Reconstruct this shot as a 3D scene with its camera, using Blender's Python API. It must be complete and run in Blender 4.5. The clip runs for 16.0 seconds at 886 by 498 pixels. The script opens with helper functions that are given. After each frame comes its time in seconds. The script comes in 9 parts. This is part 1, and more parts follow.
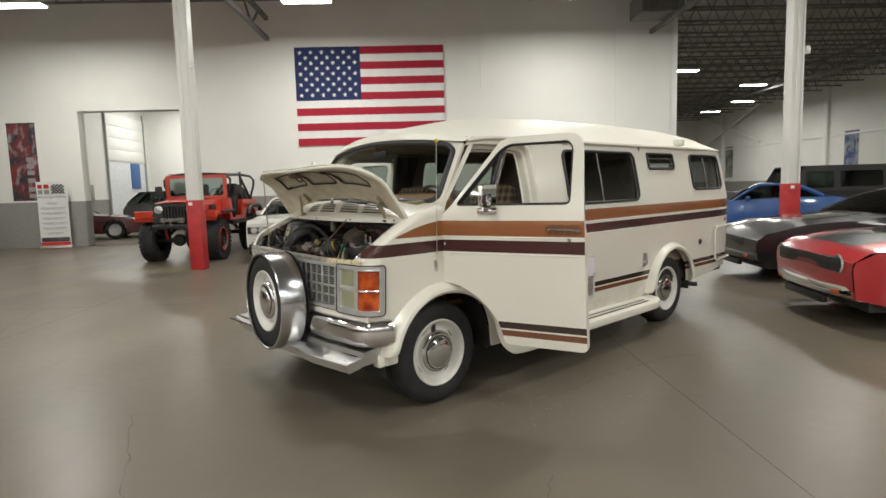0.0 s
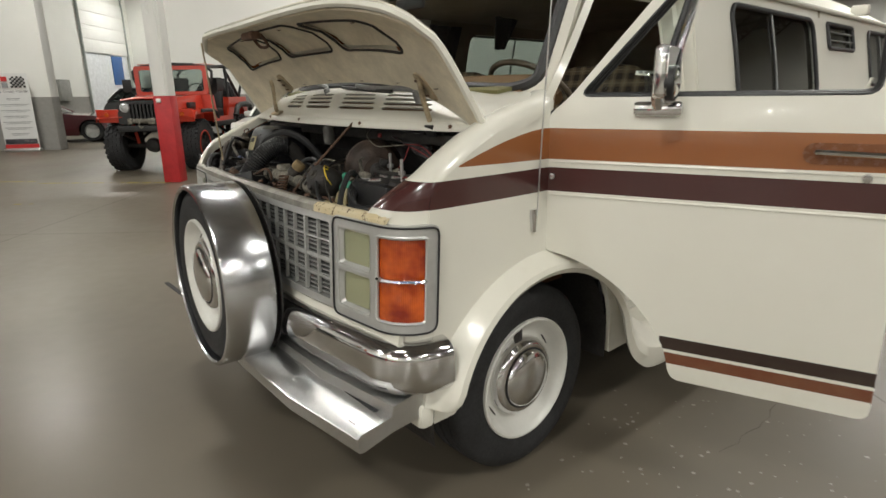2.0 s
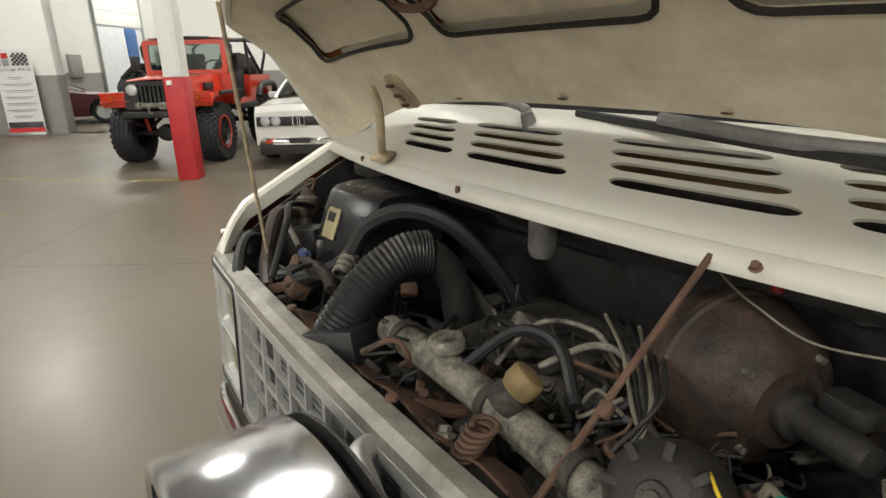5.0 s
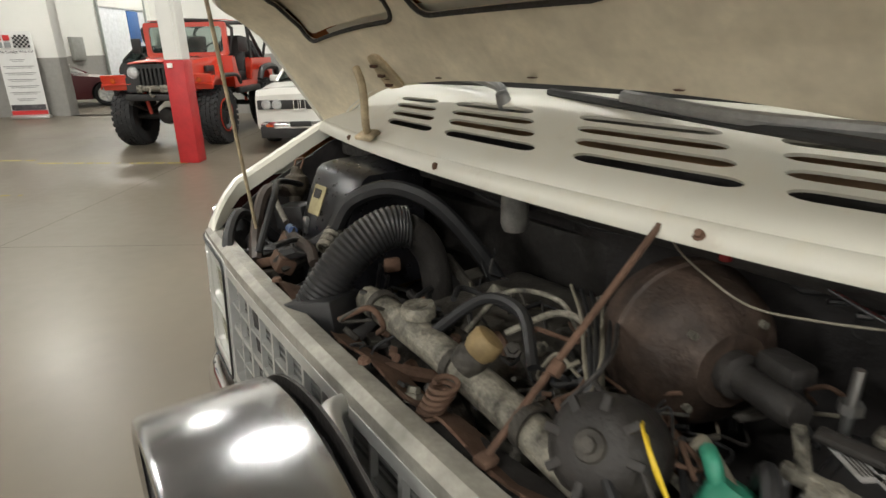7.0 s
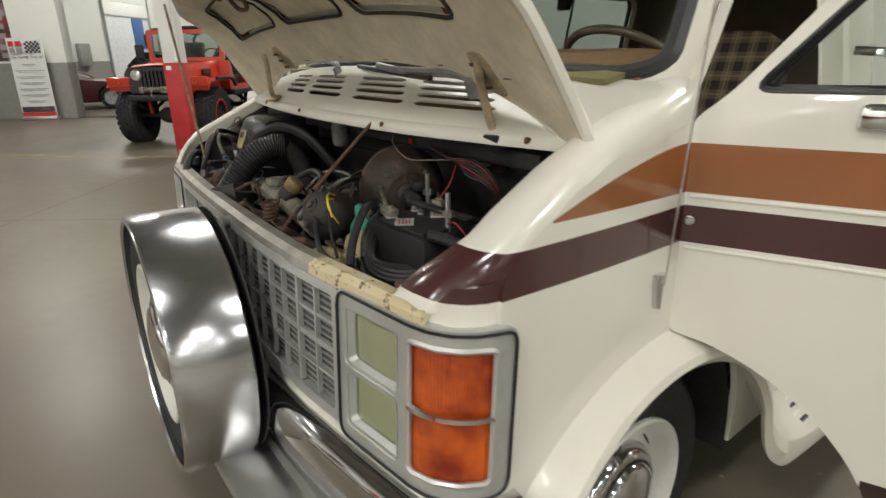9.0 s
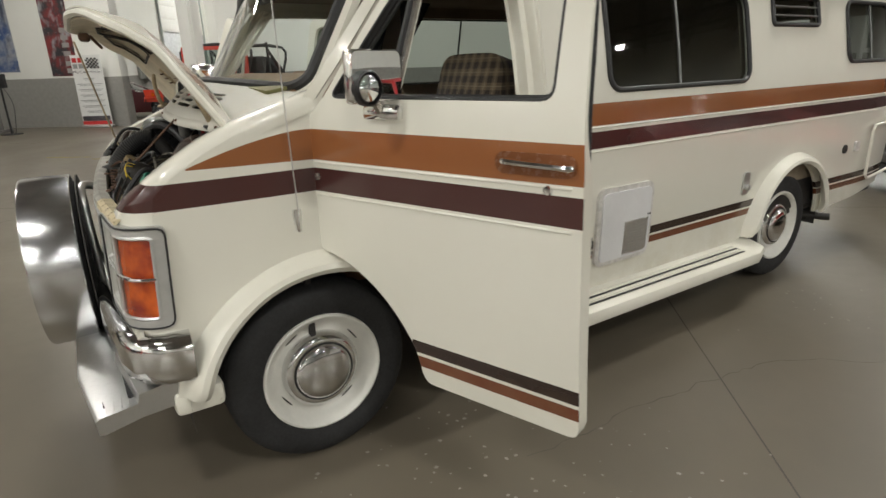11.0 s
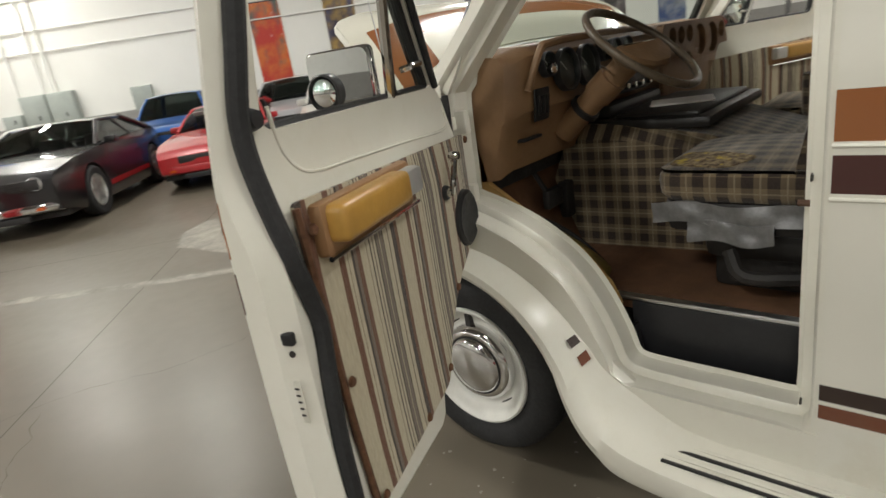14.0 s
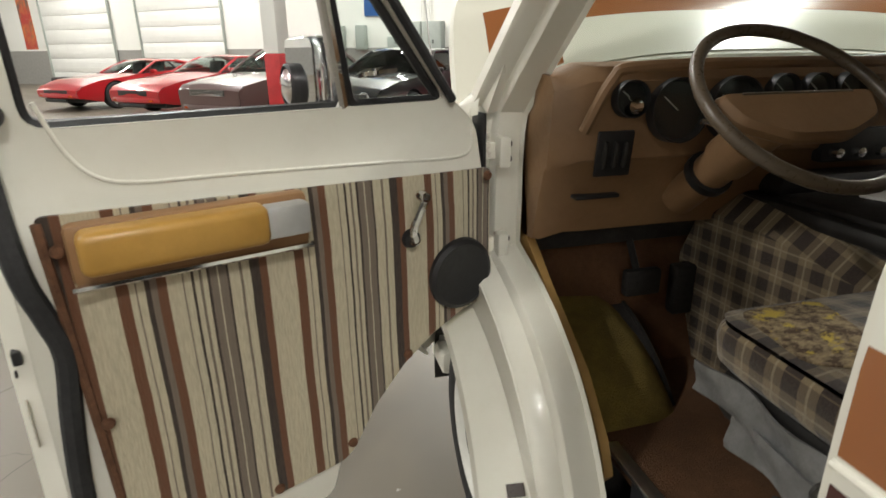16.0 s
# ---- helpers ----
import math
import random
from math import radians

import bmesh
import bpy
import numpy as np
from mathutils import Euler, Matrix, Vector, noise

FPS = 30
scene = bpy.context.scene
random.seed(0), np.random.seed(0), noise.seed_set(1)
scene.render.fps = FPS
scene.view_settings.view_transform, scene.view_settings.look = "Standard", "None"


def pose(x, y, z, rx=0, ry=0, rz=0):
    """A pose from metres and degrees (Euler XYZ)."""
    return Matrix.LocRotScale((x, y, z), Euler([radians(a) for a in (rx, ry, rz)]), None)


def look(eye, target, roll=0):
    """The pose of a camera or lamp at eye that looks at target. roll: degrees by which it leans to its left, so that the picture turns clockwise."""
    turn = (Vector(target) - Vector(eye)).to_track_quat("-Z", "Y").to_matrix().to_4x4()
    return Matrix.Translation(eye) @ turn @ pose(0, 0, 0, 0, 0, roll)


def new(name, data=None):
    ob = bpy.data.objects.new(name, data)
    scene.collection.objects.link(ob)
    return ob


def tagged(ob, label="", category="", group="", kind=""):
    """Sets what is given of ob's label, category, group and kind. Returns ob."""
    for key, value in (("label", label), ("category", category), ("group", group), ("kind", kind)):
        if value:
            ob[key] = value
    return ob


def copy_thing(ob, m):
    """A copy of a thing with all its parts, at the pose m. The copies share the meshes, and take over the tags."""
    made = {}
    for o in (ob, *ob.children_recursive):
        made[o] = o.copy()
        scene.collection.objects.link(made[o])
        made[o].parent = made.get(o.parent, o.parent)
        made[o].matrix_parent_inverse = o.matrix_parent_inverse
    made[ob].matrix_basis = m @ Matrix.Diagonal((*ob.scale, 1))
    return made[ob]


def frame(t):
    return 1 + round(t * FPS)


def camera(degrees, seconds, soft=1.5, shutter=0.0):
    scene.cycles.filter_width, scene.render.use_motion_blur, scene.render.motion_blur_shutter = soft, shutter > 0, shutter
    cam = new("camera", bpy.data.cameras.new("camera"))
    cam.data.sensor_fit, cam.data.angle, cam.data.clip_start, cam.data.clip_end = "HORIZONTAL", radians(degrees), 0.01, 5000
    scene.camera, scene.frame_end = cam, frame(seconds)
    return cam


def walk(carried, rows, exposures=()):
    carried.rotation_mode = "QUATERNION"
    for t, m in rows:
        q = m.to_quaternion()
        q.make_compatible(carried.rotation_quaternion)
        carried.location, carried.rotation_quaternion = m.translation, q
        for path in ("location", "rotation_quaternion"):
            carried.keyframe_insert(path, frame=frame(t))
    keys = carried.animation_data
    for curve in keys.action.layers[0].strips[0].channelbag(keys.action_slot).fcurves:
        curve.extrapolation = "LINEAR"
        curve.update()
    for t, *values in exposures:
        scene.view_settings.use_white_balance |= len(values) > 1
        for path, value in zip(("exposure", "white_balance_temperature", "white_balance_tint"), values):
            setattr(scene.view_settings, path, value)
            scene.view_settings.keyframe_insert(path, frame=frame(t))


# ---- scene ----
cam = camera(75.4, 16.0, 1.5, 0.25)

PATH = [
    (0, (-3.843, 2.542, 1.475), (-2.364, 1.211, 1.265), -1.6),
    (0.5, (-3.432, 2.245, 1.445), (-1.959, 0.925, 1.149), -1.3),
    (1, (-3.005, 1.914, 1.431), (-1.541, 0.606, 1.049), -1.4),
    (1.5, (-2.566, 1.698, 1.406), (-1.106, 0.409, 0.953), -1.1),
    (2, (-2.193, 1.497, 1.379), (-0.743, 0.224, 0.851), -0.8),
    (2.5, (-1.829, 1.221, 1.407), (-0.386, -0.037, 0.830), -1.1),
    (3, (-1.501, 1.116, 1.432), (-0.060, -0.139, 0.841), -1.0),
    (3.5, (-1.211, 1.050, 1.439), (0.229, -0.203, 0.840), -0.9),
    (4, (-0.907, 0.954, 1.454), (0.537, -0.286, 0.839), -1.6),
    (4.5, (-0.665, 0.903, 1.487), (0.816, -0.287, 0.862), -1.9),
    (4.7, (-0.576, 0.916, 1.492), (0.899, -0.286, 0.877), -1.5),
    (6.8, (-0.573, 0.893, 1.478), (0.896, -0.293, 0.817), -0.9),
    (7, (-0.641, 0.906, 1.483), (0.825, -0.279, 0.817), -1.1),
    (7.5, (-0.815, 0.969, 1.490), (0.648, -0.216, 0.815), -1.1),
    (8, (-1.049, 1.050, 1.512), (0.415, -0.137, 0.844), -1.3),
    (8.5, (-1.315, 1.082, 1.481), (0.149, -0.112, 0.825), -1.1),
    (9, (-1.578, 1.077, 1.435), (-0.099, -0.106, 0.792), -1.0),
    (9.5, (-1.935, 1.110, 1.416), (-0.423, -0.035, 0.782), -1.0),
    (10, (-2.243, 1.028, 1.429), (-0.705, -0.090, 0.809), -0.8),
    (10.2, (-2.358, 0.958, 1.433), (-0.813, -0.150, 0.814), -0.9),
    (12.3, (-3.244, -0.069, 1.464), (-1.408, -0.581, 0.857), -5.2),
    (12.5, (-3.179, -0.241, 1.46), (-1.305, -0.584, 0.851), -6.1),
    (13, (-2.99, -0.705, 1.459), (-1.096, -0.51, 0.847), -8.3),
    (13.5, (-2.7, -1.077, 1.45), (-1.015, -0.164, 0.876), -10.1),
    (14, (-2.333, -1.254, 1.432), (-0.957, 0.056, 0.808), -9.2),
    (14.5, (-2.02, -1.427, 1.406), (-1.05, 0.198, 0.759), -7.9),
    (15, (-1.791, -1.411, 1.39), (-1.13, 0.349, 0.71), -3.7),
    (15.5, (-1.569, -1.395, 1.427), (-1.079, 0.413, 0.724), -1.6),
    (16, (-1.393, -1.358, 1.475), (-0.935, 0.469, 0.802), -0.7),
]
EXPOSURES = [(0, 0.06), (2.5, 0.04), (3.5, 0.08), (4.5, 0.46), (7, 0.52), (8, 0.44), (9, 0.12), (10, 0.02), (12.5, 0.13), (13, 0.2), (14, 0.14), (14.5, 0.12), (15, 0.28), (16, 0.36)]
walk(cam, [(t, look(eye, target, roll)) for t, eye, target, roll in PATH], EXPOSURES)

# ---------------------------------------------------------------- building frame
# The hall's walls stand at 130 degrees to the van; B() turns hall coordinates (a along the flag wall, b into it) into the world.
HALL = -130.0


def B(a, b, z=0.0, rz=0.0):
    return pose(0, 0, 0, 0, 0, HALL) @ pose(a, b, z, 0, 0, rz)


# ---------------------------------------------------------------- world and light
world = bpy.data.worlds.new("world")
scene.world = world
world.use_nodes = True
world.node_tree.nodes["Background"].inputs[0].default_value = (0.75, 0.8, 0.85, 1)
world.node_tree.nodes["Background"].inputs[1].default_value = 0.05
scene.view_settings.exposure = 0.0

LAMP_POWER = 205.0
LAMP_Z = 6.2


# ---------------------------------------------------------------- material helpers
class Nodes:
    """A small graph builder for one material."""

    def __init__(self, name):
        self.mat = bpy.data.materials.new(name)
        self.mat.use_nodes = True
        self.t = self.mat.node_tree
        self.t.nodes.clear()
        self.out = self.t.nodes.new("ShaderNodeOutputMaterial")

    def n(self, kind, **inputs):
        node = self.t.nodes.new(kind)
        for key, value in inputs.items():
            self.put(node, key, value)
        return node

    def put(self, node, key, value):
        sock = node.inputs[int(key[1:])] if key[0] == "i" and key[1:].isdigit() else node.inputs[key.replace("_", " ")]
        if isinstance(value, bpy.types.NodeSocket):
            self.t.links.new(value, sock)
        elif isinstance(value, tuple) and len(value) == 3 and sock.type == "RGBA":
            sock.default_value = (*value, 1)
        else:
            sock.default_value = value

    def math(self, op, a, b=0.0, c=0.0):
        node = self.n("ShaderNodeMath", i0=a, i1=b, i2=c)
        node.operation = op
        return node.outputs[0]

    def coords(self, which="Object"):
        return self.n("ShaderNodeTexCoord").outputs[which]

    def noise(self, scale, detail=3.0, rough=0.5, vec=None, stretch=None):
        v = vec or self.coords()
        if stretch:
            v = self.n("ShaderNodeMapping", Vector=v, Scale=stretch).outputs[0]
        return self.n("ShaderNodeTexNoise", Vector=v, Scale=scale, Detail=detail, Roughness=rough).outputs["Fac"]

    def ramp(self, fac, *stops):
        node = self.n("ShaderNodeValToRGB", Fac=fac)
        el = node.color_ramp.elements
        while len(el) < len(stops):
            el.new(0.5)
        for e, (p, col) in zip(el, stops):
            e.position, e.color = p, (*col, 1) if len(col) == 3 else col
        return node.outputs[0]

    def span(self, fac, a, b, lo=0.0, hi=1.0):
        return self.n("ShaderNodeMapRange", i0=fac, i1=a, i2=b, i3=lo, i4=hi).outputs[0]

    def mix(self, fac, a, b):
        node = self.t.nodes.new("ShaderNodeMix")
        node.data_type = "RGBA"
        self.put(node, "i0", fac)
        self.put(node, "i6", a)
        self.put(node, "i7", b)
        return node.outputs[2]

    def bump(self, height, strength=0.2, distance=0.01):
        return self.n("ShaderNodeBump", Height=height, Strength=strength, Distance=distance).outputs[0]

    def done(self, **inputs):
        b = self.n("ShaderNodeBsdfPrincipled")
        for key, value in inputs.items():
            self.put(b, key, value)
        self.t.links.new(b.outputs[0], self.out.inputs[0])
        return self.mat


def simple(name, col, rough=0.5, metal=0.0, var=0.12, scale=6.0, bump=0.0, coat=0.0, bscale=60.0):
    """A surface of one colour with broad and fine variation in tone and gloss."""
    g = Nodes(name)
    big, fine = g.noise(scale, 4, 0.6), g.noise(scale * 9, 3, 0.6)
    dark, light = tuple(c * (1 - var) for c in col), tuple(min(1, c * (1 + var)) for c in col)
    c = g.mix(g.span(big, 0.3, 0.7), dark, light)
    c = g.mix(g.span(fine, 0.35, 0.75, 0, 0.35), c, dark)
    r = g.span(fine, 0.2, 0.8, max(0.02, rough - 0.08), min(1, rough + 0.1))
    extra = {}
    if bump:
        extra["Normal"] = g.bump(g.noise(bscale, 4, 0.6), bump, 0.01)
    if coat:
        extra["Coat_Weight"], extra["Coat_Roughness"] = coat, 0.05
    return g.done(Base_Color=c, Roughness=r, Metallic=metal, **extra)


def glass(name, tint=(0.8, 0.86, 0.84), gloss=1.0):
    g = Nodes(name)
    clear = g.n("ShaderNodeBsdfTransparent", Color=tint).outputs[0]
    shine = g.n("ShaderNodeBsdfGlossy", Color=(gloss, gloss, gloss), Roughness=0.02).outputs[0]
    facing = g.n("ShaderNodeLayerWeight", Blend=0.5).outputs["Facing"]
    fr = g.math("ADD", 0.04, g.math("MULTIPLY", 0.9, g.math("POWER", facing, 5.0)))
    m = g.n("ShaderNodeMixShader", i0=fr, i1=clear, i2=shine).outputs[0]
    g.t.links.new(m, g.out.inputs[0])
    return g.mat


def glow(name, col, strength):
    g = Nodes(name)
    e = g.n("ShaderNodeEmission", Color=col, Strength=strength).outputs[0]
    g.t.links.new(e, g.out.inputs[0])
    return g.mat


# ---------------------------------------------------------------- mesh helpers
def inside(poly, p):
    """Which of the points p lie in the polygon."""
    x, y = p[:, 0], p[:, 1]
    hit = np.zeros(len(p), bool)
    for (x0, y0), (x1, y1) in zip(poly, poly[1:] + poly[:1]):
        if y0 != y1:
            hit ^= ((y0 > y) != (y1 > y)) & (x < (x1 - x0) * (y - y0) / (y1 - y0) + x0)
    return hit


def dense(loop, step):
    """The loop with its long edges divided."""
    out = []
    for (x0, y0), (x1, y1) in zip(loop, loop[1:] + loop[:1]):
        n = max(1, int(math.hypot(x1 - x0, y1 - y0) / step + 0.5))
        out += [(x0 + (x1 - x0) * k / n, y0 + (y1 - y0) * k / n) for k in range(n)]
    return out


def rounded(x0, y0, x1, y1, r=0.05, n=5):
    """A rectangle with round corners, as a loop."""
    r = min(r, abs(x1 - x0) / 2.01, abs(y1 - y0) / 2.01)
    out = []
    for cx, cy, a in ((x1 - r, y1 - r, 0), (x0 + r, y1 - r, 90), (x0 + r, y0 + r, 180), (x1 - r, y0 + r, 270)):
        out += [(cx + r * math.cos(radians(a + 90 * k / n)), cy + r * math.sin(radians(a + 90 * k / n))) for k in range(n + 1)]
    return out


def softened(loop, r=0.04, n=4):
    """Any loop with its corners rounded."""
    out = []
    for i, p in enumerate(loop):
        a, b, c = Vector(loop[i - 1]), Vector(p), Vector(loop[(i + 1) % len(loop)])
        d0, d1 = (a - b), (c - b)
        k = min(r, d0.length * 0.45, d1.length * 0.45)
        s, e = b + d0.normalized() * k, b + d1.normalized() * k
        for j in range(n + 1):
            t = j / n
            out.append(tuple(s * (1 - t) ** 2 + b * 2 * t * (1 - t) + e * t * t))
    return out


def arc(cx, cy, r, a0, a1, n=12):
    return [(cx + r * math.cos(radians(a0 + (a1 - a0) * k / n)), cy + r * math.sin(radians(a0 + (a1 - a0) * k / n))) for k in range(n + 1)]


def sheet(outline, fn, holes=(), step=0.06, thick=0.0):
    """A curved sheet: the flat outline less the holes, each flat point (u, v) taken to fn(u, v). thick: depth behind its normal."""
    from mathutils.geometry import delaunay_2d_cdt
    loops = [dense(list(l), step) for l in (outline, *holes)]
    pts, edges = [], []
    for l in loops:
        k = len(pts)
        pts += l
        edges += [(k + i, k + (i + 1) % len(l)) for i in range(len(l))]
    lo, hi = np.min(loops[0], 0), np.max(loops[0], 0)
    gx, gy = np.meshgrid(np.arange(lo[0] + step / 2, hi[0], step), np.arange(lo[1] + step / 2, hi[1], step))
    grid = np.c_[gx.ravel(), gy.ravel()]
    ok = inside(loops[0], grid)
    for h in loops[1:]:
        ok &= ~inside(h, grid)
    grid = grid[ok]
    edge = np.array(pts)
    if len(grid):
        near = np.min(np.hypot(grid[:, None, 0] - edge[None, :, 0], grid[:, None, 1] - edge[None, :, 1]), 1)
        grid = grid[near > step * 0.45]
    verts = [Vector(p) for p in pts] + [Vector(p) for p in grid.tolist()]
    v2, _, f2, *_ = delaunay_2d_cdt(verts, edges, [], 0, 1e-6)
    cen = np.array([[sum(v2[i][0] for i in f) / 3, sum(v2[i][1] for i in f) / 3] for f in f2])
    keep = inside(loops[0], cen)
    for h in loops[1:]:
        keep &= ~inside(h, cen)
    bm = bmesh.new()
    vs = [bm.verts.new(fn(p[0], p[1])) for p in v2]
    for f, k in zip(f2, keep):
        if k:
            try:
                bm.faces.new([vs[i] for i in f])
            except ValueError:
                pass
    for v in [v for v in bm.verts if not v.link_faces]:
        bm.verts.remove(v)
    bm.normal_update()
    if thick:
        front = list(bm.verts)
        rim = [e for e in bm.edges if len(e.link_faces) == 1]
        back = {v: bm.verts.new(v.co - v.normal * thick) for v in front}
        for f in list(bm.faces):
            bm.faces.new([back[v] for v in reversed(f.verts)])
        for e in rim:
            a, b = e.verts
            l = next(l for l in e.link_loops)
            if l.vert != a:
                a, b = b, a
            bm.faces.new([b, a, back[a], back[b]])
        bm.normal_update()
    return bm


def flat(loop, holes=(), depth=0.01, axis="z", at=0.0, step=0.3):
    """A flat plate with holes, its face at 'at' on the axis, its body behind."""
    m = {"z": lambda u, v: (u, v, at), "x": lambda u, v: (at, u, v), "y": lambda u, v: (u, at, v), "-y": lambda u, v: (-u, at, v), "-x": lambda u, v: (at, -u, v)}[axis]
    return sheet(loop, m, holes, step, depth)


def box(x0, y0, z0, x1, y1, z1, bev=0.0, seg=2):
    bm = bmesh.new()
    bmesh.ops.create_cube(bm, size=1.0)
    for v in bm.verts:
        v.co = Vector(((x0 + x1) / 2 + v.co.x * (x1 - x0), (y0 + y1) / 2 + v.co.y * (y1 - y0), (z0 + z1) / 2 + v.co.z * (z1 - z0)))
    if bev:
        bmesh.ops.bevel(bm, geom=bm.edges[:], offset=bev, segments=seg, affect="EDGES", profile=0.5)
    return bm


def lathe(profile, n=32, m=None, close=False):
    """Turns a profile of (radius, height) about z."""
    bm = bmesh.new()
    rings = []
    for r, h in profile:
        if r < 1e-5:
            rings.append([bm.verts.new((0, 0, h))])
        else:
            rings.append([bm.verts.new((r * math.cos(2 * math.pi * k / n), r * math.sin(2 * math.pi * k / n), h)) for k in range(n)])
    pairs = list(zip(rings, rings[1:])) + ([(rings[-1], rings[0])] if close else [])
    for a, b in pairs:
        for k in range(n):
            j = (k + 1) % n
            q = [a[k % len(a)], a[j % len(a)], b[j % len(b)], b[k % len(b)]]
            q = list(dict.fromkeys(q))
            if len(q) > 2:
                bm.faces.new(q)
    bmesh.ops.recalc_face_normals(bm, faces=bm.faces[:])
    if m is not None:
        bm.transform(m)
    return bm


def smooth_path(points, n=6):
    """A Catmull-Rom line through the points."""
    p = [Vector(q) for q in points]
    if len(p) < 3:
        return p
    p = [2 * p[0] - p[1]] + p + [2 * p[-1] - p[-2]]
    out = []
    for i in range(1, len(p) - 2):
        for k in range(n):
            t = k / n
            a, b, c, d = p[i - 1], p[i], p[i + 1], p[i + 2]
            out.append(0.5 * (2 * b + (c - a) * t + (2 * a - 5 * b + 4 * c - d) * t * t + (3 * b - a - 3 * c + d) * t ** 3))
    return out + [p[-2]]


def tube(points, r, n=10, curve=6, closed=False, ribs=0.0):
    """A round bar along a line through the points; r: one radius or one a point after smoothing."""
    p = smooth_path(points, curve) if curve else [Vector(q) for q in points]
    bm = bmesh.new()
    rings, up = [], None
    for i, q in enumerate(p):
        if closed:
            d = (p[(i + 1) % len(p)] - p[i - 1]).normalized()
        else:
            d = (p[min(i + 1, len(p) - 1)] - p[max(i - 1, 0)]).normalized()
        if up is None:
            up = d.orthogonal().normalized()
        up = (up - d * up.dot(d)).normalized()
        side = d.cross(up)
        rr = r * (1 + (ribs if i % 2 else 0))
        rings.append([bm.verts.new(q + rr * (math.cos(2 * math.pi * k / n) * up + math.sin(2 * math.pi * k / n) * side)) for k in range(n)])
    for a, b in list(zip(rings, rings[1:])) + ([(rings[-1], rings[0])] if closed else []):
        for k in range(n):
            bm.faces.new([a[k], a[(k + 1) % n], b[(k + 1) % n], b[k]])
    if not closed:
        bm.faces.new(rings[0][::-1])
        bm.faces.new(rings[-1])
    bmesh.ops.recalc_face_normals(bm, faces=bm.faces[:])
    return bm


def loft(sections, caps=True, closed=True):
    """Joins rings of equally many points."""
    bm = bmesh.new()
    rings = [[bm.verts.new(p) for p in s] for s in sections]
    m = len(rings[0])
    for a, b in zip(rings, rings[1:]):
        for k in range(m if closed else m - 1):
            try:
                bm.faces.new([a[k], a[(k + 1) % m], b[(k + 1) % m], b[k]])
            except ValueError:
                pass
    if caps and closed:
        for r in (rings[0], rings[-1]):
            try:
                bm.faces.new(r)
            except ValueError:
                pass
    bmesh.ops.remove_doubles(bm, verts=bm.verts[:], dist=1e-5)
    bmesh.ops.recalc_face_normals(bm, faces=bm.faces[:])
    return bm


def joined(*bms):
    """One bmesh from several."""
    out = bmesh.new()
    for b in bms:
        me = bpy.data.meshes.new("tmp")
        b.to_mesh(me)
        out.from_mesh(me)
        bpy.data.meshes.remove(me)
        b.free()
    return out


def moved(bm, m):
    bm.transform(m)
    return bm


def mesh_of(name, bm, mat, sharp=38):
    me = bpy.data.meshes.new(name)
    for f in bm.faces:
        f.smooth = True
    bm.to_mesh(me)
    bm.free()
    me.set_sharp_from_angle(angle=radians(sharp))
    me.materials.append(mat)
    return me


def part(name, bm, material, parent=None, label="", sharp=38):
    """Links a bmesh as one mesh object under a thing or a part."""
    ob = new(name, mesh_of(name, bm, material, sharp))
    ob.parent = parent
    if label:
        ob["label"] = label
    return ob


def thing(name, label, category, m=None, group="", kind=""):
    """An empty base for a thing with parts."""
    ob = tagged(new(name), label, category, group, kind)
    ob.empty_display_size = 0.1
    ob.matrix_world = m if m is not None else Matrix.Identity(4)
    return ob


def solo(name, bm, material, label, category, m=None, group="", kind="", sharp=38):
    """A thing of one mesh."""
    ob = tagged(new(name, mesh_of(name, bm, material, sharp)), label, category, group, kind)
    if m is not None:
        ob.matrix_world = m
    return ob


# ---------------------------------------------------------------- materials
def concrete():
    g = Nodes("polished_concrete")
    c = g.coords()
    big, drift, fine = g.noise(0.35, 3, 0.5, c), g.noise(1.1, 1, 0.4, c, (1.0, 0.4, 1.0)), g.noise(9, 1, 0.4, c)
    col = g.mix(g.span(big, 0.25, 0.8), (0.112, 0.095, 0.069), (0.164, 0.140, 0.105))
    col = g.mix(g.span(drift, 0.3, 0.8, 0, 0.4), col, (0.117, 0.100, 0.076))
    col = g.mix(g.span(fine, 0.2, 0.9, 0, 0.15), col, (0.1, 0.09, 0.075))
    r = g.math("ADD", g.span(drift, 0.2, 0.85, 0.285, 0.38), g.span(fine, 0.2, 0.9, 0.0, 0.04))
    return g.done(Base_Color=col, Roughness=r, Specular_IOR_Level=0.38)


def two_tone(name, low, high, z):
    """Rolled wall paint, with a darker dado up to z."""
    g = Nodes(name)
    c = g.coords()
    h = g.n("ShaderNodeSeparateXYZ", Vector=c).outputs[2]
    wob = g.math("MULTIPLY", g.noise(3, 2, 0.5, c), 0.004)
    up = g.math("GREATER_THAN", g.math("ADD", h, wob), z)
    big, fine = g.noise(0.5, 4, 0.6, c), g.noise(9, 4, 0.65, c)
    hi = g.mix(g.span(big, 0.3, 0.7), tuple(v * 0.93 for v in high), high)
    hi = g.mix(g.span(fine, 0.6, 0.85, 0, 0.25), hi, tuple(v * 0.8 for v in high))
    lo = g.mix(g.span(fine, 0.3, 0.8), low, tuple(v * 0.8 for v in low))
    return g.done(Base_Color=g.mix(up, lo, hi), Roughness=0.55, Normal=g.bump(g.noise(40, 3, 0.6, c), 0.06, 0.01))


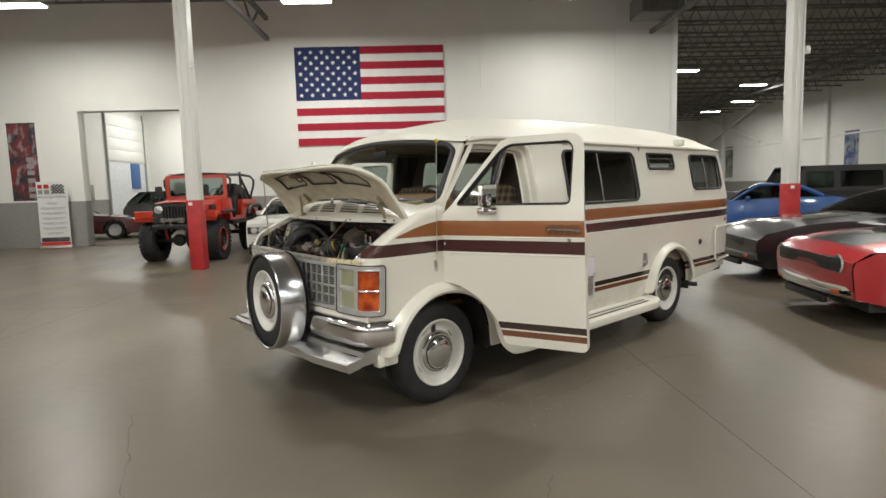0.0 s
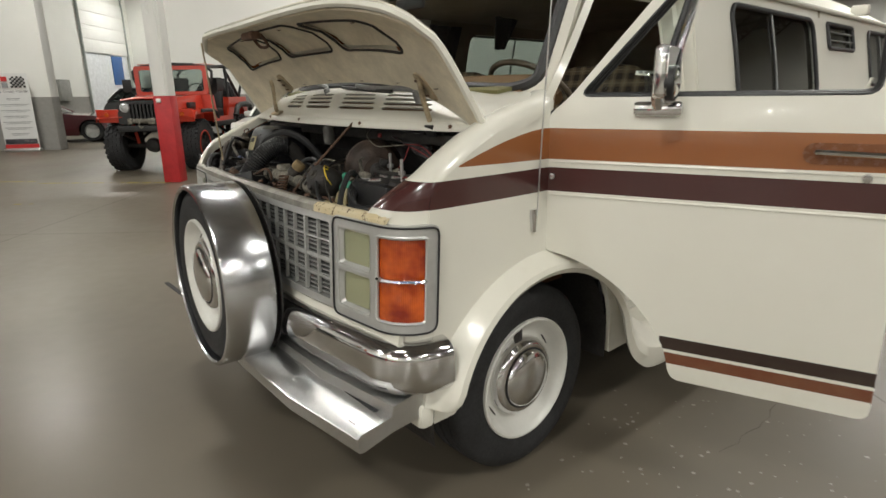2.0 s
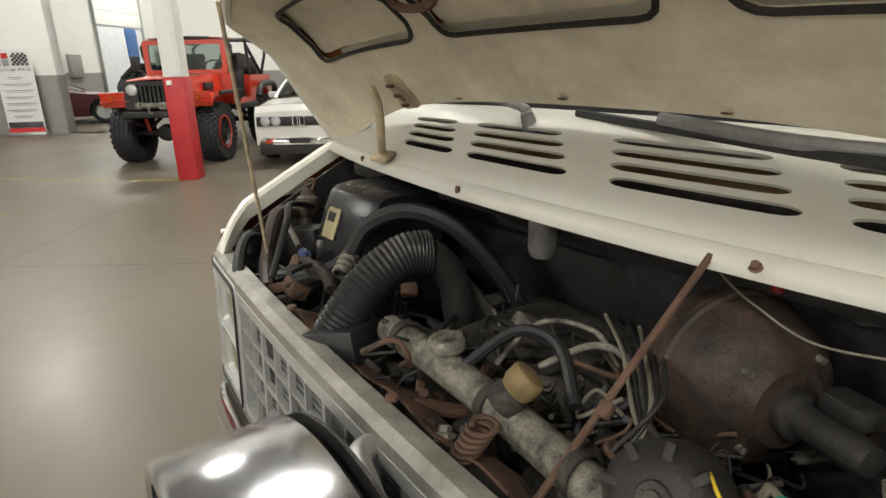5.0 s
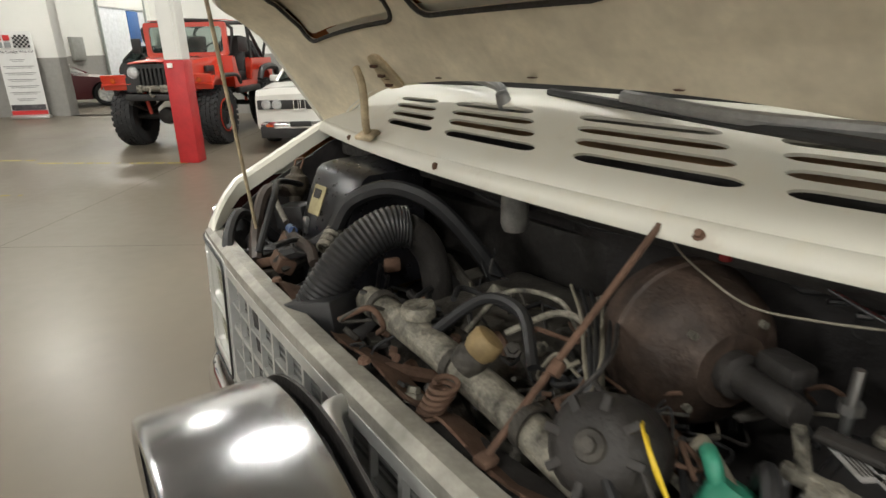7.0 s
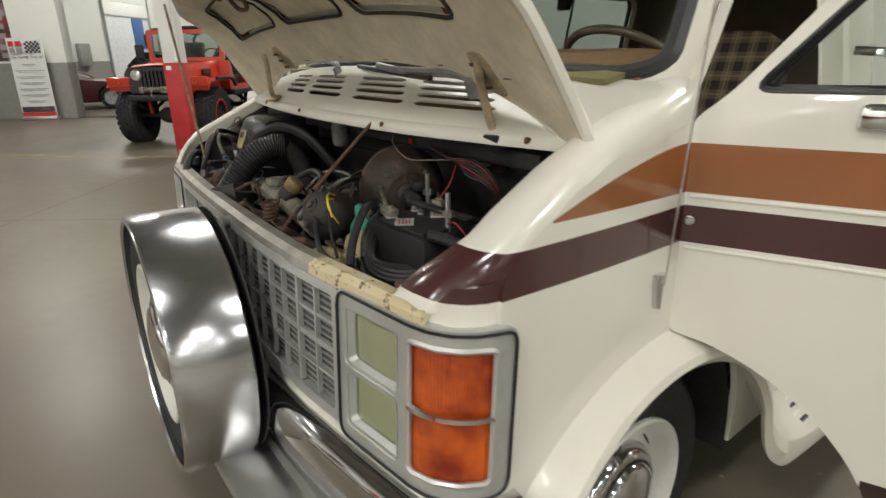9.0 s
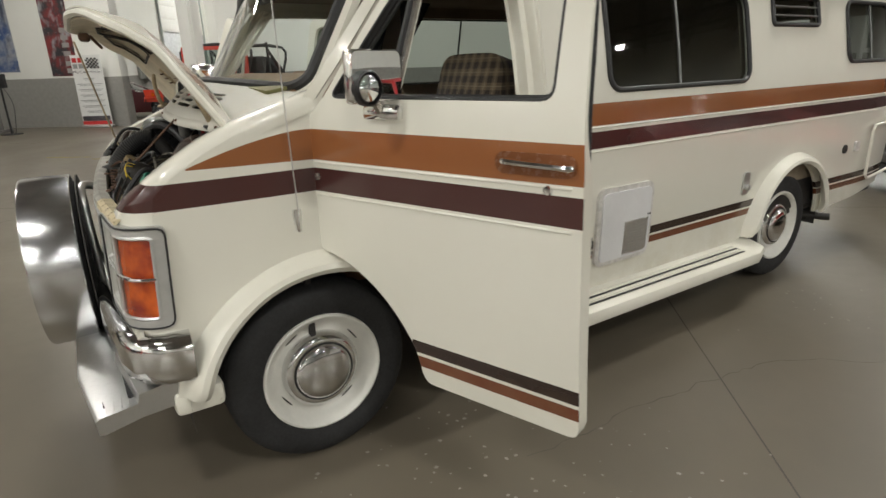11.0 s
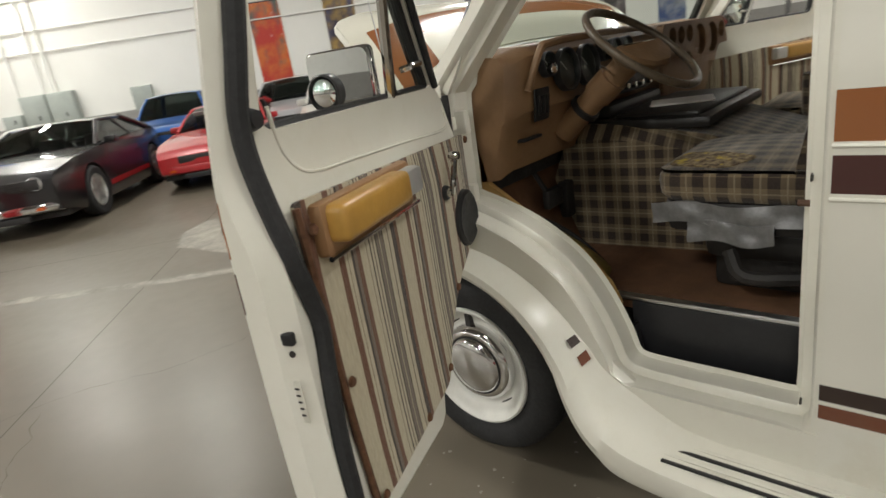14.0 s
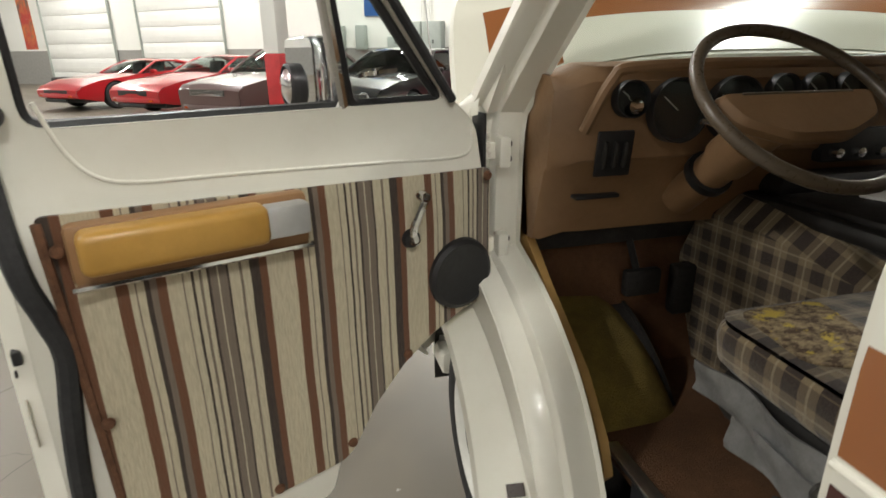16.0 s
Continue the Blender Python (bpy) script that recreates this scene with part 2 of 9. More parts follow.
def vanpaint():
    """Cream enamel with painted bands of tan and dark brown along the side."""
    g = Nodes("striped_van_paint")
    c = g.coords()
    xyz = g.n("ShaderNodeSeparateXYZ", Vector=c).outputs
    y, z = xyz[1], xyz[2]
    ahead = g.math("MAXIMUM", y, 0.0)

    def between(lo, hi):
        return g.math("MULTIPLY", g.math("GREATER_THAN", z, lo), g.math("LESS_THAN", z, hi))

    big, fine = g.noise(1.6, 4, 0.6, c), g.noise(18, 4, 0.65, c)
    cream = g.mix(g.span(big, 0.3, 0.7), (0.745, 0.727, 0.64), (0.77, 0.752, 0.672))
    cream = g.mix(g.span(fine, 0.45, 0.9, 0, 0.06), cream, (0.64, 0.60, 0.50))
    # tan band, narrowing to a tip on the front wing
    drop = g.math("MULTIPLY", g.math("POWER", ahead, 1.6), 0.42)
    tan_hi = g.math("SUBTRACT", 1.262, drop)
    tan = g.math("MULTIPLY", between(g.math("ADD", 1.163, g.math("MULTIPLY", ahead, 0.02)), tan_hi), g.math("LESS_THAN", y, 0.375))
    # dark band, which takes in the whole tip of the wing
    top = g.math("ADD", 1.136, g.math("MULTIPLY", g.math("GREATER_THAN", g.math("ADD", y, g.math("MULTIPLY", g.math("SUBTRACT", z, 1.11), 0.3)), 0.50), 0.5))
    dark = between(1.058, top)
    back = g.math("LESS_THAN", y, -0.40)
    d2 = g.math("MULTIPLY", between(0.567, 0.61), back)
    t2 = g.math("MULTIPLY", between(0.517, 0.556), back)
    band = g.mix(g.span(big, 0.3, 0.7), (0.27, 0.095, 0.032), (0.31, 0.118, 0.042))
    brown = g.mix(g.span(big, 0.3, 0.7), (0.058, 0.019, 0.018), (0.07, 0.024, 0.022))
    col = g.mix(tan, cream, band)
    col = g.mix(dark, col, brown)
    col = g.mix(d2, col, (0.035, 0.02, 0.016))
    col = g.mix(t2, col, (0.16, 0.052, 0.025))
    grime = g.math("MULTIPLY", g.span(z, 0.6, 0.3), g.span(g.noise(7, 5, 0.7, c), 0.4, 0.7))
    col = g.mix(g.math("MULTIPLY", grime, 0.35), col, (0.45, 0.38, 0.2))
    return g.done(Base_Color=col, Roughness=g.span(big, 0.3, 0.7, 0.2, 0.24), Coat_Weight=0.5, Coat_Roughness=0.04,
                  Normal=g.bump(g.noise(4, 3, 0.5, c), 0.02, 0.02))


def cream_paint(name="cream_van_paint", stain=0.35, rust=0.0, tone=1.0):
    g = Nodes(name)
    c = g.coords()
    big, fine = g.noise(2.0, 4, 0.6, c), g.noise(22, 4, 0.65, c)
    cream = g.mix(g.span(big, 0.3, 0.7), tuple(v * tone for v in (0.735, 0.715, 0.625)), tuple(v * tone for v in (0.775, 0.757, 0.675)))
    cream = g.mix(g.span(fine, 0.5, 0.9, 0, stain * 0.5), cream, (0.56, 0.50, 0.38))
    r = 0.26
    if rust:
        f = g.math("MULTIPLY", g.span(g.noise(7, 6, 0.72, c), 0.60, 0.68), rust)
        cream = g.mix(f, cream, (0.2, 0.085, 0.03))
        r = g.span(f, 0, 1, 0.4, 0.8)
    return g.done(Base_Color=cream, Roughness=r, Coat_Weight=0.25 if not rust else 0.0, Coat_Roughness=0.08, Normal=g.bump(g.noise(5, 3, 0.5, c), 0.03, 0.02))


def metal(name, col, rough, scratch=0.1, stretch=(1, 1, 1), dents=0.015):
    g = Nodes(name)
    f = g.noise(60, 4, 0.65, stretch=stretch)
    b = g.noise(3, 3, 0.6)
    c = g.mix(g.span(f, 0.5, 0.85, 0, 0.3), col, tuple(v * 0.7 for v in col))
    return g.done(Base_Color=c, Metallic=1.0, Roughness=g.math("ADD", g.span(b, 0.3, 0.7, rough * 0.6, rough), g.span(f, 0.5, 0.8, 0, scratch)),
                  Normal=g.bump(b if dents < 0.05 else g.noise(9, 3, 0.55), dents, 0.02))


def plaid():
    """Brown and cream tartan upholstery."""
    g = Nodes("brown_plaid_cloth")
    c = g.coords()
    xyz = g.n("ShaderNodeSeparateXYZ", Vector=c).outputs

    def bands(v, size):
        w = g.math("FRACT", g.math("DIVIDE", v, size))
        a = g.math("LESS_THAN", w, 0.48)
        thin = g.math("LESS_THAN", g.math("ABSOLUTE", g.math("SUBTRACT", w, 0.74)), 0.035)
        return a, thin

    nrm = g.n("ShaderNodeSeparateXYZ", Vector=g.n("ShaderNodeNewGeometry").outputs["True Normal"]).outputs
    level = g.math("GREATER_THAN", g.math("ABSOLUTE", nrm[2]), 0.6)
    sideways = g.math("GREATER_THAN", g.math("ABSOLUTE", nrm[0]), 0.7)
    pick = lambda f, p, q: g.math("ADD", g.math("MULTIPLY", f, p), g.math("MULTIPLY", g.math("SUBTRACT", 1.0, f), q))
    ax, tx = bands(pick(sideways, xyz[1], xyz[0]), 0.062)
    ay, ty = bands(pick(level, xyz[1], xyz[2]), 0.062)
    s = g.math("ADD", ax, ay)
    col = g.mix(g.math("MULTIPLY", s, 0.5), (0.21, 0.158, 0.092), (0.02, 0.012, 0.01))
    col = g.mix(g.math("MULTIPLY", g.math("MAXIMUM", tx, ty), 0.4), col, (0.42, 0.36, 0.25))
    weave = g.noise(420, 2, 0.5)
    col = g.mix(g.span(weave, 0.35, 0.7, 0, 0.35), col, (0.1, 0.07, 0.045))
    return g.done(Base_Color=col, Roughness=0.95, Sheen_Weight=0.3, Normal=g.bump(weave, 0.4, 0.003))


def door_cloth():
    """Woven stripes of cream, brown, rust and black; they run up the panel."""
    g = Nodes("striped_woven_cloth")
    c = g.coords()
    xyz = g.n("ShaderNodeSeparateXYZ", Vector=c).outputs
    u = g.math("ADD", xyz[1], g.math("MULTIPLY", g.noise(5, 2, 0.5, c), 0.008))
    w = g.math("FRACT", g.math("DIVIDE", g.math("ADD", u, 0.879), 0.304))
    node = g.n("ShaderNodeValToRGB", Fac=w)
    node.color_ramp.interpolation = "CONSTANT"
    cream, rust, dark, grey = (0.52, 0.465, 0.335), (0.135, 0.052, 0.022), (0.035, 0.024, 0.018), (0.17, 0.135, 0.105)
    stops = ((0.0, dark), (0.055, rust), (0.105, cream), (0.28, rust), (0.34, cream), (0.372, grey), (0.382, cream), (0.42, dark), (0.447, grey), (0.483, rust), (0.533, cream), (0.615, grey), (0.622, cream), (0.663, dark), (0.678, cream),
             (0.705, grey), (0.72, cream), (0.75, dark), (0.764, grey), (0.805, cream), (0.815, grey), (0.862, dark), (0.872, cream), (0.935, grey), (0.95, cream))
    el = node.color_ramp.elements
    while len(el) < len(stops):
        el.new(0.99)
    for e, (p, col) in zip(el, stops):
        e.position, e.color = p, (*col, 1)
    weave = g.noise(170, 3, 0.55, c, stretch=(1, 1.6, 0.25))
    col = g.mix(g.span(weave, 0.35, 0.8, 0, 0.3), node.outputs[0], (0.12, 0.085, 0.055))
    return g.done(Base_Color=col, Roughness=0.95, Sheen_Weight=0.3, Normal=g.bump(g.math("ADD", weave, g.math("MULTIPLY", w, 0.0)), 0.5, 0.004))


def poster_paint(name, a, b, c3, scale=1.3):
    """A photographic print: dark ground with blurred patches of two colours."""
    g = Nodes(name)
    c = g.coords()
    n1, n2, n3 = g.noise(scale, 5, 0.6, c), g.noise(scale * 1.7, 3, 0.55, c, stretch=(1, 1, 0.6)), g.noise(scale * 6, 4, 0.7, c)
    col = g.mix(g.span(n1, 0.42, 0.6), a, b)
    col = g.mix(g.span(n2, 0.52, 0.66), col, c3)
    col = g.mix(g.span(n3, 0.62, 0.75, 0, 0.6), col, (0.6, 0.58, 0.55))
    return g.done(Base_Color=col, Roughness=0.35)


FLOOR = concrete()
WALL = two_tone("white_wall_grey_dado", (0.3, 0.29, 0.27), (0.77, 0.765, 0.72), 1.4)
WHITE = simple("white_wall_paint", (0.78, 0.775, 0.74), 0.5, var=0.05, scale=0.8, bump=0.05)
DECK = simple("dark_roof_deck", (0.32, 0.31, 0.29), 0.7, var=0.2, scale=0.7)
STEEL = simple("grey_painted_steel", (0.15, 0.145, 0.14), 0.6, var=0.25, scale=2)
PAINT = vanpaint()
CREAM = cream_paint()
CREAM_OLD = cream_paint("worn_cream_paint", 0.7, 0.55)
# tone 0.74 puts the open hood's shade into the cream, besides dirt and rust
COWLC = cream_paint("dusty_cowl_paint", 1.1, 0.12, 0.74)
CHROME = metal("chrome", (0.74, 0.74, 0.74), 0.09, 0.08)
ALU = metal("ribbed_aluminium", (0.68, 0.68, 0.67), 0.46, 0.04)
POLISHED = metal("polished_steel", (0.68, 0.69, 0.71), 0.24, 0.02, (1, 1, 0.15), 0.06)
RUSTY = simple("rusty_iron", (0.13, 0.075, 0.05), 0.85, 0.2, 0.4, 14, 0.3)
RUBBER = simple("tyre_rubber", (0.02, 0.02, 0.021), 0.72, var=0.3, scale=9, bump=0.15)
BLACK = simple("black_plastic", (0.016, 0.016, 0.017), 0.45, var=0.25, scale=8)
SOOT = simple("sooty_black_metal", (0.03, 0.027, 0.025), 0.6, 0.2, 0.5, 9, 0.3)
RIMWHITE = simple("white_wheel_paint", (0.72, 0.71, 0.66), 0.35, var=0.08, scale=10)
GLASS = glass("window_glass")
DARKGLASS = glass("smoked_window_glass", (0.34, 0.38, 0.36))
MIRROR = metal("mirror_glass", (0.85, 0.86, 0.86), 0.02, 0.0)
RED = simple("red_column_paint", (0.42, 0.022, 0.025), 0.45, var=0.2, scale=5)
LIGHT = glow("lamp_diffuser", (1.0, 0.97, 0.9), 14.0)


def flaked_paint():
    """Yellowed cream paint that flakes off rusty steel."""
    g = Nodes("flaked_yellowed_paint")
    c = g.coords()
    n = g.noise(38, 5, 0.75, c)
    m = g.span(n, 0.56, 0.63)
    col = g.mix(g.noise(9, 3, 0.5, c), (0.56, 0.44, 0.22), (0.70, 0.63, 0.46))
    col = g.mix(m, col, (0.10, 0.05, 0.025))
    return g.done(Base_Color=col, Roughness=0.7, Normal=g.bump(n, 0.4, 0.01))


def worn_cloth():
    """Threadbare upholstery with yellow foam showing through."""
    g = Nodes("threadbare_cloth")
    c = g.coords()
    a, b = g.noise(22, 5, 0.7, c), g.noise(60, 4, 0.7, c)
    col = g.mix(g.span(b, 0.4, 0.6), (0.34, 0.26, 0.15), (0.08, 0.05, 0.03))
    col = g.mix(g.span(a, 0.55, 0.62), col, (0.55, 0.40, 0.07))
    return g.done(Base_Color=col, Roughness=0.95, Normal=g.bump(b, 0.5, 0.006))


def amber_lens():
    """Moulded amber plastic with fine upright ribs."""
    g = Nodes("amber_lamp_lens")
    c = g.coords()
    xyz = g.n("ShaderNodeSeparateXYZ", Vector=c).outputs
    rib = g.math("SINE", g.math("MULTIPLY", g.math("ADD", xyz[0], xyz[1]), 700.0))
    depth = g.noise(9, 3, 0.6, c)
    col = g.mix(g.span(depth, 0.35, 0.65), (0.24, 0.02, 0.003), (0.66, 0.12, 0.012))
    return g.done(Base_Color=col, Roughness=0.15, Coat_Weight=0.5, Coat_Roughness=0.04, Normal=g.bump(rib, 0.25, 0.002))


# ---------------------------------------------------------------- the hall
A0, A1, B0, B1 = -14.0, 25.0, -32.0, 46.0
FLAG_B, END_A = 13.5, 8.44
ROOF = 7.4


def hall_wall(name, loop, holes, m, mat=WALL, depth=0.3):
    """An upright wall in its own plane, x along and z up, its face towards -y."""
    bm = sheet(loop, lambda u, v: (u, 0, v), holes, 1.0, 0)
    bm2 = sheet(loop, lambda u, v: (u, depth, v), holes, 1.0, 0)
    bmesh.ops.reverse_faces(bm2, faces=bm2.faces[:])
    rim = []
    for l in (loop, *holes):
        l = dense(list(l), 1.0)
        rim.append(loft([[(u, 0, v) for u, v in l], [(u, depth, v) for u, v in l]], caps=False))
    bm = joined(bm, bm2, *rim)
    bmesh.ops.remove_doubles(bm, verts=bm.verts[:], dist=1e-4)
    return solo(name, bm, mat, "white painted wall with a grey dado", "wall", m, kind="structure")


def rect(x0, y0, x1, y1):
    return [(x0, y0), (x1, y0), (x1, y1), (x0, y1)]


floor_bm = sheet(rect(A0 - 1, B0 - 1, A1 + 1, B1 + 1), lambda u, v: (u, v, 0), step=3.0)
solo("floor", floor_bm, FLOOR, "polished taupe concrete floor with scuffs and cracks", "floor", B(0, 0), kind="structure")

hall_wall("wall_north", rect(A0, 0, END_A, ROOF), [rect(-9.83, 0.0, -6.73, 4.12)], B(0, FLAG_B))
hall_wall("wall_west", rect(B0, 0, FLAG_B + 13.8, ROOF), [], B(A0, 0, 0, 90))
hall_wall("wall_south", rect(-A1, 0, -A0, ROOF), [], B(0, B0, 0, 180))
hall_wall("wall_east", rect(-B1, 0, -B0, ROOF), [], B(A1, 0, 0, -90))
hall_wall("wall_far", rect(END_A, 0, A1, ROOF), [], B(0, B1))
hall_wall("wall_return", rect(FLAG_B + 0.3, 0, B1, ROOF), [], B(END_A, 0, 0, 90))
hall_wall("wall_back_room", rect(A0, 0, END_A - 0.3, ROOF), [], B(0, FLAG_B + 13.5))
solo("ceiling", sheet(rect(A0 - 1, B0 - 1, A1 + 1, B1 + 1), lambda u, v: (u, -v, 0), step=3.0), DECK, "dark corrugated steel roof deck", "ceiling",
     B(0, 0, ROOF) @ pose(0, 0, 0, 180), kind="structure")


def bar(p, q, w):
    """A square bar between two points."""
    p, q = Vector(p), Vector(q)
    d = (q - p).normalized()
    s = d.cross(Vector((0, 1, 0)) if abs(d.y) < 0.9 else Vector((1, 0, 0))).normalized() * w / 2
    t = d.cross(s).normalized() * w / 2
    return [p - s - t, p + s - t, p + s + t, p - s + t, q - s - t, q + s - t, q + s + t, q - s + t]


def bars(items):
    bm = bmesh.new()
    for p, q, w in items:
        v = [bm.verts.new(c) for c in bar(p, q, w)]
        for f in ((0, 1, 2, 3), (7, 6, 5, 4), (0, 4, 5, 1), (1, 5, 6, 2), (2, 6, 7, 3), (3, 7, 4, 0)):
            bm.faces.new([v[i] for i in f])
    bmesh.ops.recalc_face_normals(bm, faces=bm.faces[:])
    return bm


items = []
b = B0 + 1.0
while b < B1:
    a_from = A0 + 0.05 if b < FLAG_B else END_A + 0.05
    for z in (6.75, 7.32):
        items.append(((a_from, b, z), (A1 - 0.05, b, z), 0.06))
    n = int((A1 - a_from) / 0.6)
    for k in range(n):
        a = a_from + 0.6 * k
        items.append(((a, b, 6.75), (a + 0.3, b, 7.32), 0.025))
        items.append(((a + 0.3, b, 7.32), (a + 0.6, b, 6.75), 0.025))
    b += 1.65
solo("roof_joists", bars(items), STEEL, "dark open-web steel roof joists under the deck", "roof joists", B(0, 0), kind="structure")
items = []
for a in (-3.97, 7.75, 18.5):
    b_to = FLAG_B - 0.05 if a < END_A else B1 - 0.05
    for z in (6.1, 6.7):
        items.append(((a, B0 + 0.05, z), (a, b_to, z), 0.11))
    for k in range(int((b_to - B0) / 1.65)):
        b = B0 + 0.1 + 1.65 * k
        items.append(((a, b, 6.7), (a, b + 0.82, 6.1), 0.05))
        items.append(((a, b + 0.82, 6.1), (a, b + 1.65, 6.7), 0.05))
solo("roof_girders", bars(items), STEEL, "dark steel girder trusses along the column lines", "roof girder", B(0, 0), kind="structure")


# ceiling lamps
def ceiling_lamp():
    t = thing("ceiling_lamp", "long white LED high-bay lamp hung under the roof joists", "ceiling lamp", group="hall lamps")
    part("housing", joined(box(-0.62, -0.17, 0.03, 0.62, 0.17, 0.09, 0.01), box(-0.5, -0.06, 0.09, 0.5, 0.06, 0.14, 0.01)), WHITE, t)
    part("diffuser", box(-0.6, -0.155, 0.0, 0.6, 0.155, 0.028, 0.006), LIGHT, t, "glowing white diffuser")
    for x in (-0.45, 0.45):
        part("hanger", tube([(x, 0, 0.14), (x, 0, 0.56)], 0.006, 6, 0), STEEL, t)
    return t


lamp_spots = [(a, b) for a in (-9.2, -2.2, 4.8, 11.9) for b in (-27, -19.5, -12.5, -5.2, 2.6, 10.4)]
# the three at a = -12.2 are added to brighten the west wall
lamp_spots += [(12.0, 20.4), (17.4, 24.4), (20.2, 30.3), (20.6, 35.0), (19.5, 12.0), (19.5, 1.0), (19.5, -12.0), (12.5, 40.0), (-11.0, 18.0), (-5.0, 23.0), (-11.5, 24.5), (-12.2, -9.0), (-12.2, -16.0), (-12.2, -23.0)]
first_lamp = None
for i, (a, b) in enumerate(lamp_spots):
    m = B(a, b, LAMP_Z)
    if first_lamp is None:
        first_lamp = ceiling_lamp()
        first_lamp.matrix_world = m
    else:
        copy_thing(first_lamp, m)
    d = bpy.data.lights.new("lamp_light", "AREA")
    d.shape, d.size, d.size_y, d.energy, d.color = "RECTANGLE", 1.18, 0.3, LAMP_POWER, (0.978, 0.967, 0.905)
    lo = new("lamp_light", d)
    lo.matrix_world = B(a, b, LAMP_Z - 0.01)


# columns
def column(m, conduit=False):
    t = thing("column", "white steel column with a red painted foot", "column", m, group="hall columns", kind="structure")
    part("shaft", box(-0.125, -0.125, 1.38, 0.125, 0.125, 6.1, 0.012), WHITE, t, "white painted shaft")
    part("foot", box(-0.135, -0.135, 0.0, 0.135, 0.135, 1.38, 0.012), RED, t, "red painted foot")
    if conduit:
        part("conduit", tube([(0.08, -0.15, 1.4), (0.08, -0.15, 6.0)], 0.018, 8, 0), WHITE, t)
        part("conduit", tube([(-0.04, -0.15, 2.6), (-0.04, -0.15, 6.0)], 0.014, 8, 0), WHITE, t)
        part("switch_box", box(0.12, -0.18, 3.9, 0.2, -0.1, 4.05, 0.008), WHITE, t)
        part("switch_box", box(-0.08, -0.16, 1.28, -0.01, -0.135, 1.34, 0.004), WHITE, t)
    return t


column(B(-3.97, 7.03), True)
column(B(8.0, 6.85), True)
column(B(-4.75, -6.0), True)


# ---------------------------------------------------------------- the camper van; x across, y ahead, front axle at y = 0
van = thing("camper_van", "cream camper van with tan and brown stripes, hood and doors open", "van")
AXLE_R = -3.24
WHEEL_R = 0.355


def half(y, z):
    """Half the body's width."""
    w = 1.0
    if z > 1.25:
        w -= 0.115 * ((z - 1.25) / 0.6) ** 1.25
    if z < 0.9:
        w -= 0.025 * ((0.9 - z) / 0.55) ** 2
    if y > 0.05:
        w -= 0.02 * ((y - 0.05) / 0.45) ** 2
    if y < -4.2:
        w -= 0.05 * ((-4.2 - y) / 0.55) ** 2
    return w


def side_sheet(loop, side, holes=(), proud=0.0, step=0.06, thick=0.02):
    """A piece of the body side, given in (y, z); side -1 is the driver's."""
    s = -1 if side < 0 else 1
    flip = lambda l: [(s * y, z) for y, z in l]
    return sheet(flip(loop), lambda u, v: (s * (half(s * u, v) + proud), s * u, v), [flip(h) for h in holes], step, thick)


def front_y(x, z):
    return 0.615 - 0.03 * (abs(x) / 0.9) ** 2.4 - 0.05 * (z - 0.75)


def front_sheet(loop, holes=(), proud=0.0, thick=0.02, step=0.06):
    """A piece of the nose, given in (x, z)."""
    flip = lambda l: [(-x, z) for x, z in l]
    return sheet(flip(loop), lambda u, v: (-u, front_y(u, v) + proud, v), [flip(h) for h in holes], step, thick)


BARS = simple("dull_window_bar", (0.22, 0.22, 0.22), 0.4, 0.6)
WIN = {"side": rounded(-2.60, 1.315, -1.46, 1.765, 0.07), "rear": rounded(-4.56, 1.39, -3.78, 1.765, 0.07), "vent": rounded(-3.40, 1.615, -2.87, 1.765, 0.02)}
# bottom edge from the tail to the pillar, over the rear arch
loop_q = [(-1.072, 1.845), (-4.70, 1.845), (-4.745, 1.6), (-4.78, 1.1), (-4.755, 0.6), (-4.70, 0.47), (-4.2, 0.41)] + arc(AXLE_R, 0.355, 0.43, 176, 4, 22) + [(-2.6, 0.335), (-1.072, 0.335)]
fender = [(-0.03, 0.955), (-0.03, 1.345), (0.10, 1.305), (0.22, 1.262), (0.32, 1.215), (0.42, 1.15), (0.475, 1.10), (0.485, 1.03), (0.485, 0.9), (0.475, 0.7), (0.468, 0.57)]
fender = fender + arc(0, 0.355, 0.495, 24, 142, 18) + [(-0.49, 0.67), (-0.435, 0.755), (-0.365, 0.82), (-0.27, 0.88), (-0.16, 0.925)]
sill = arc(0, 0.355, 0.495, 142, 177, 5) + [(-0.51, 0.30), (-1.072, 0.30), (-1.072, 0.465), (-0.60, 0.465), (-0.56, 0.49), (-0.535, 0.57), (-0.49, 0.67)]
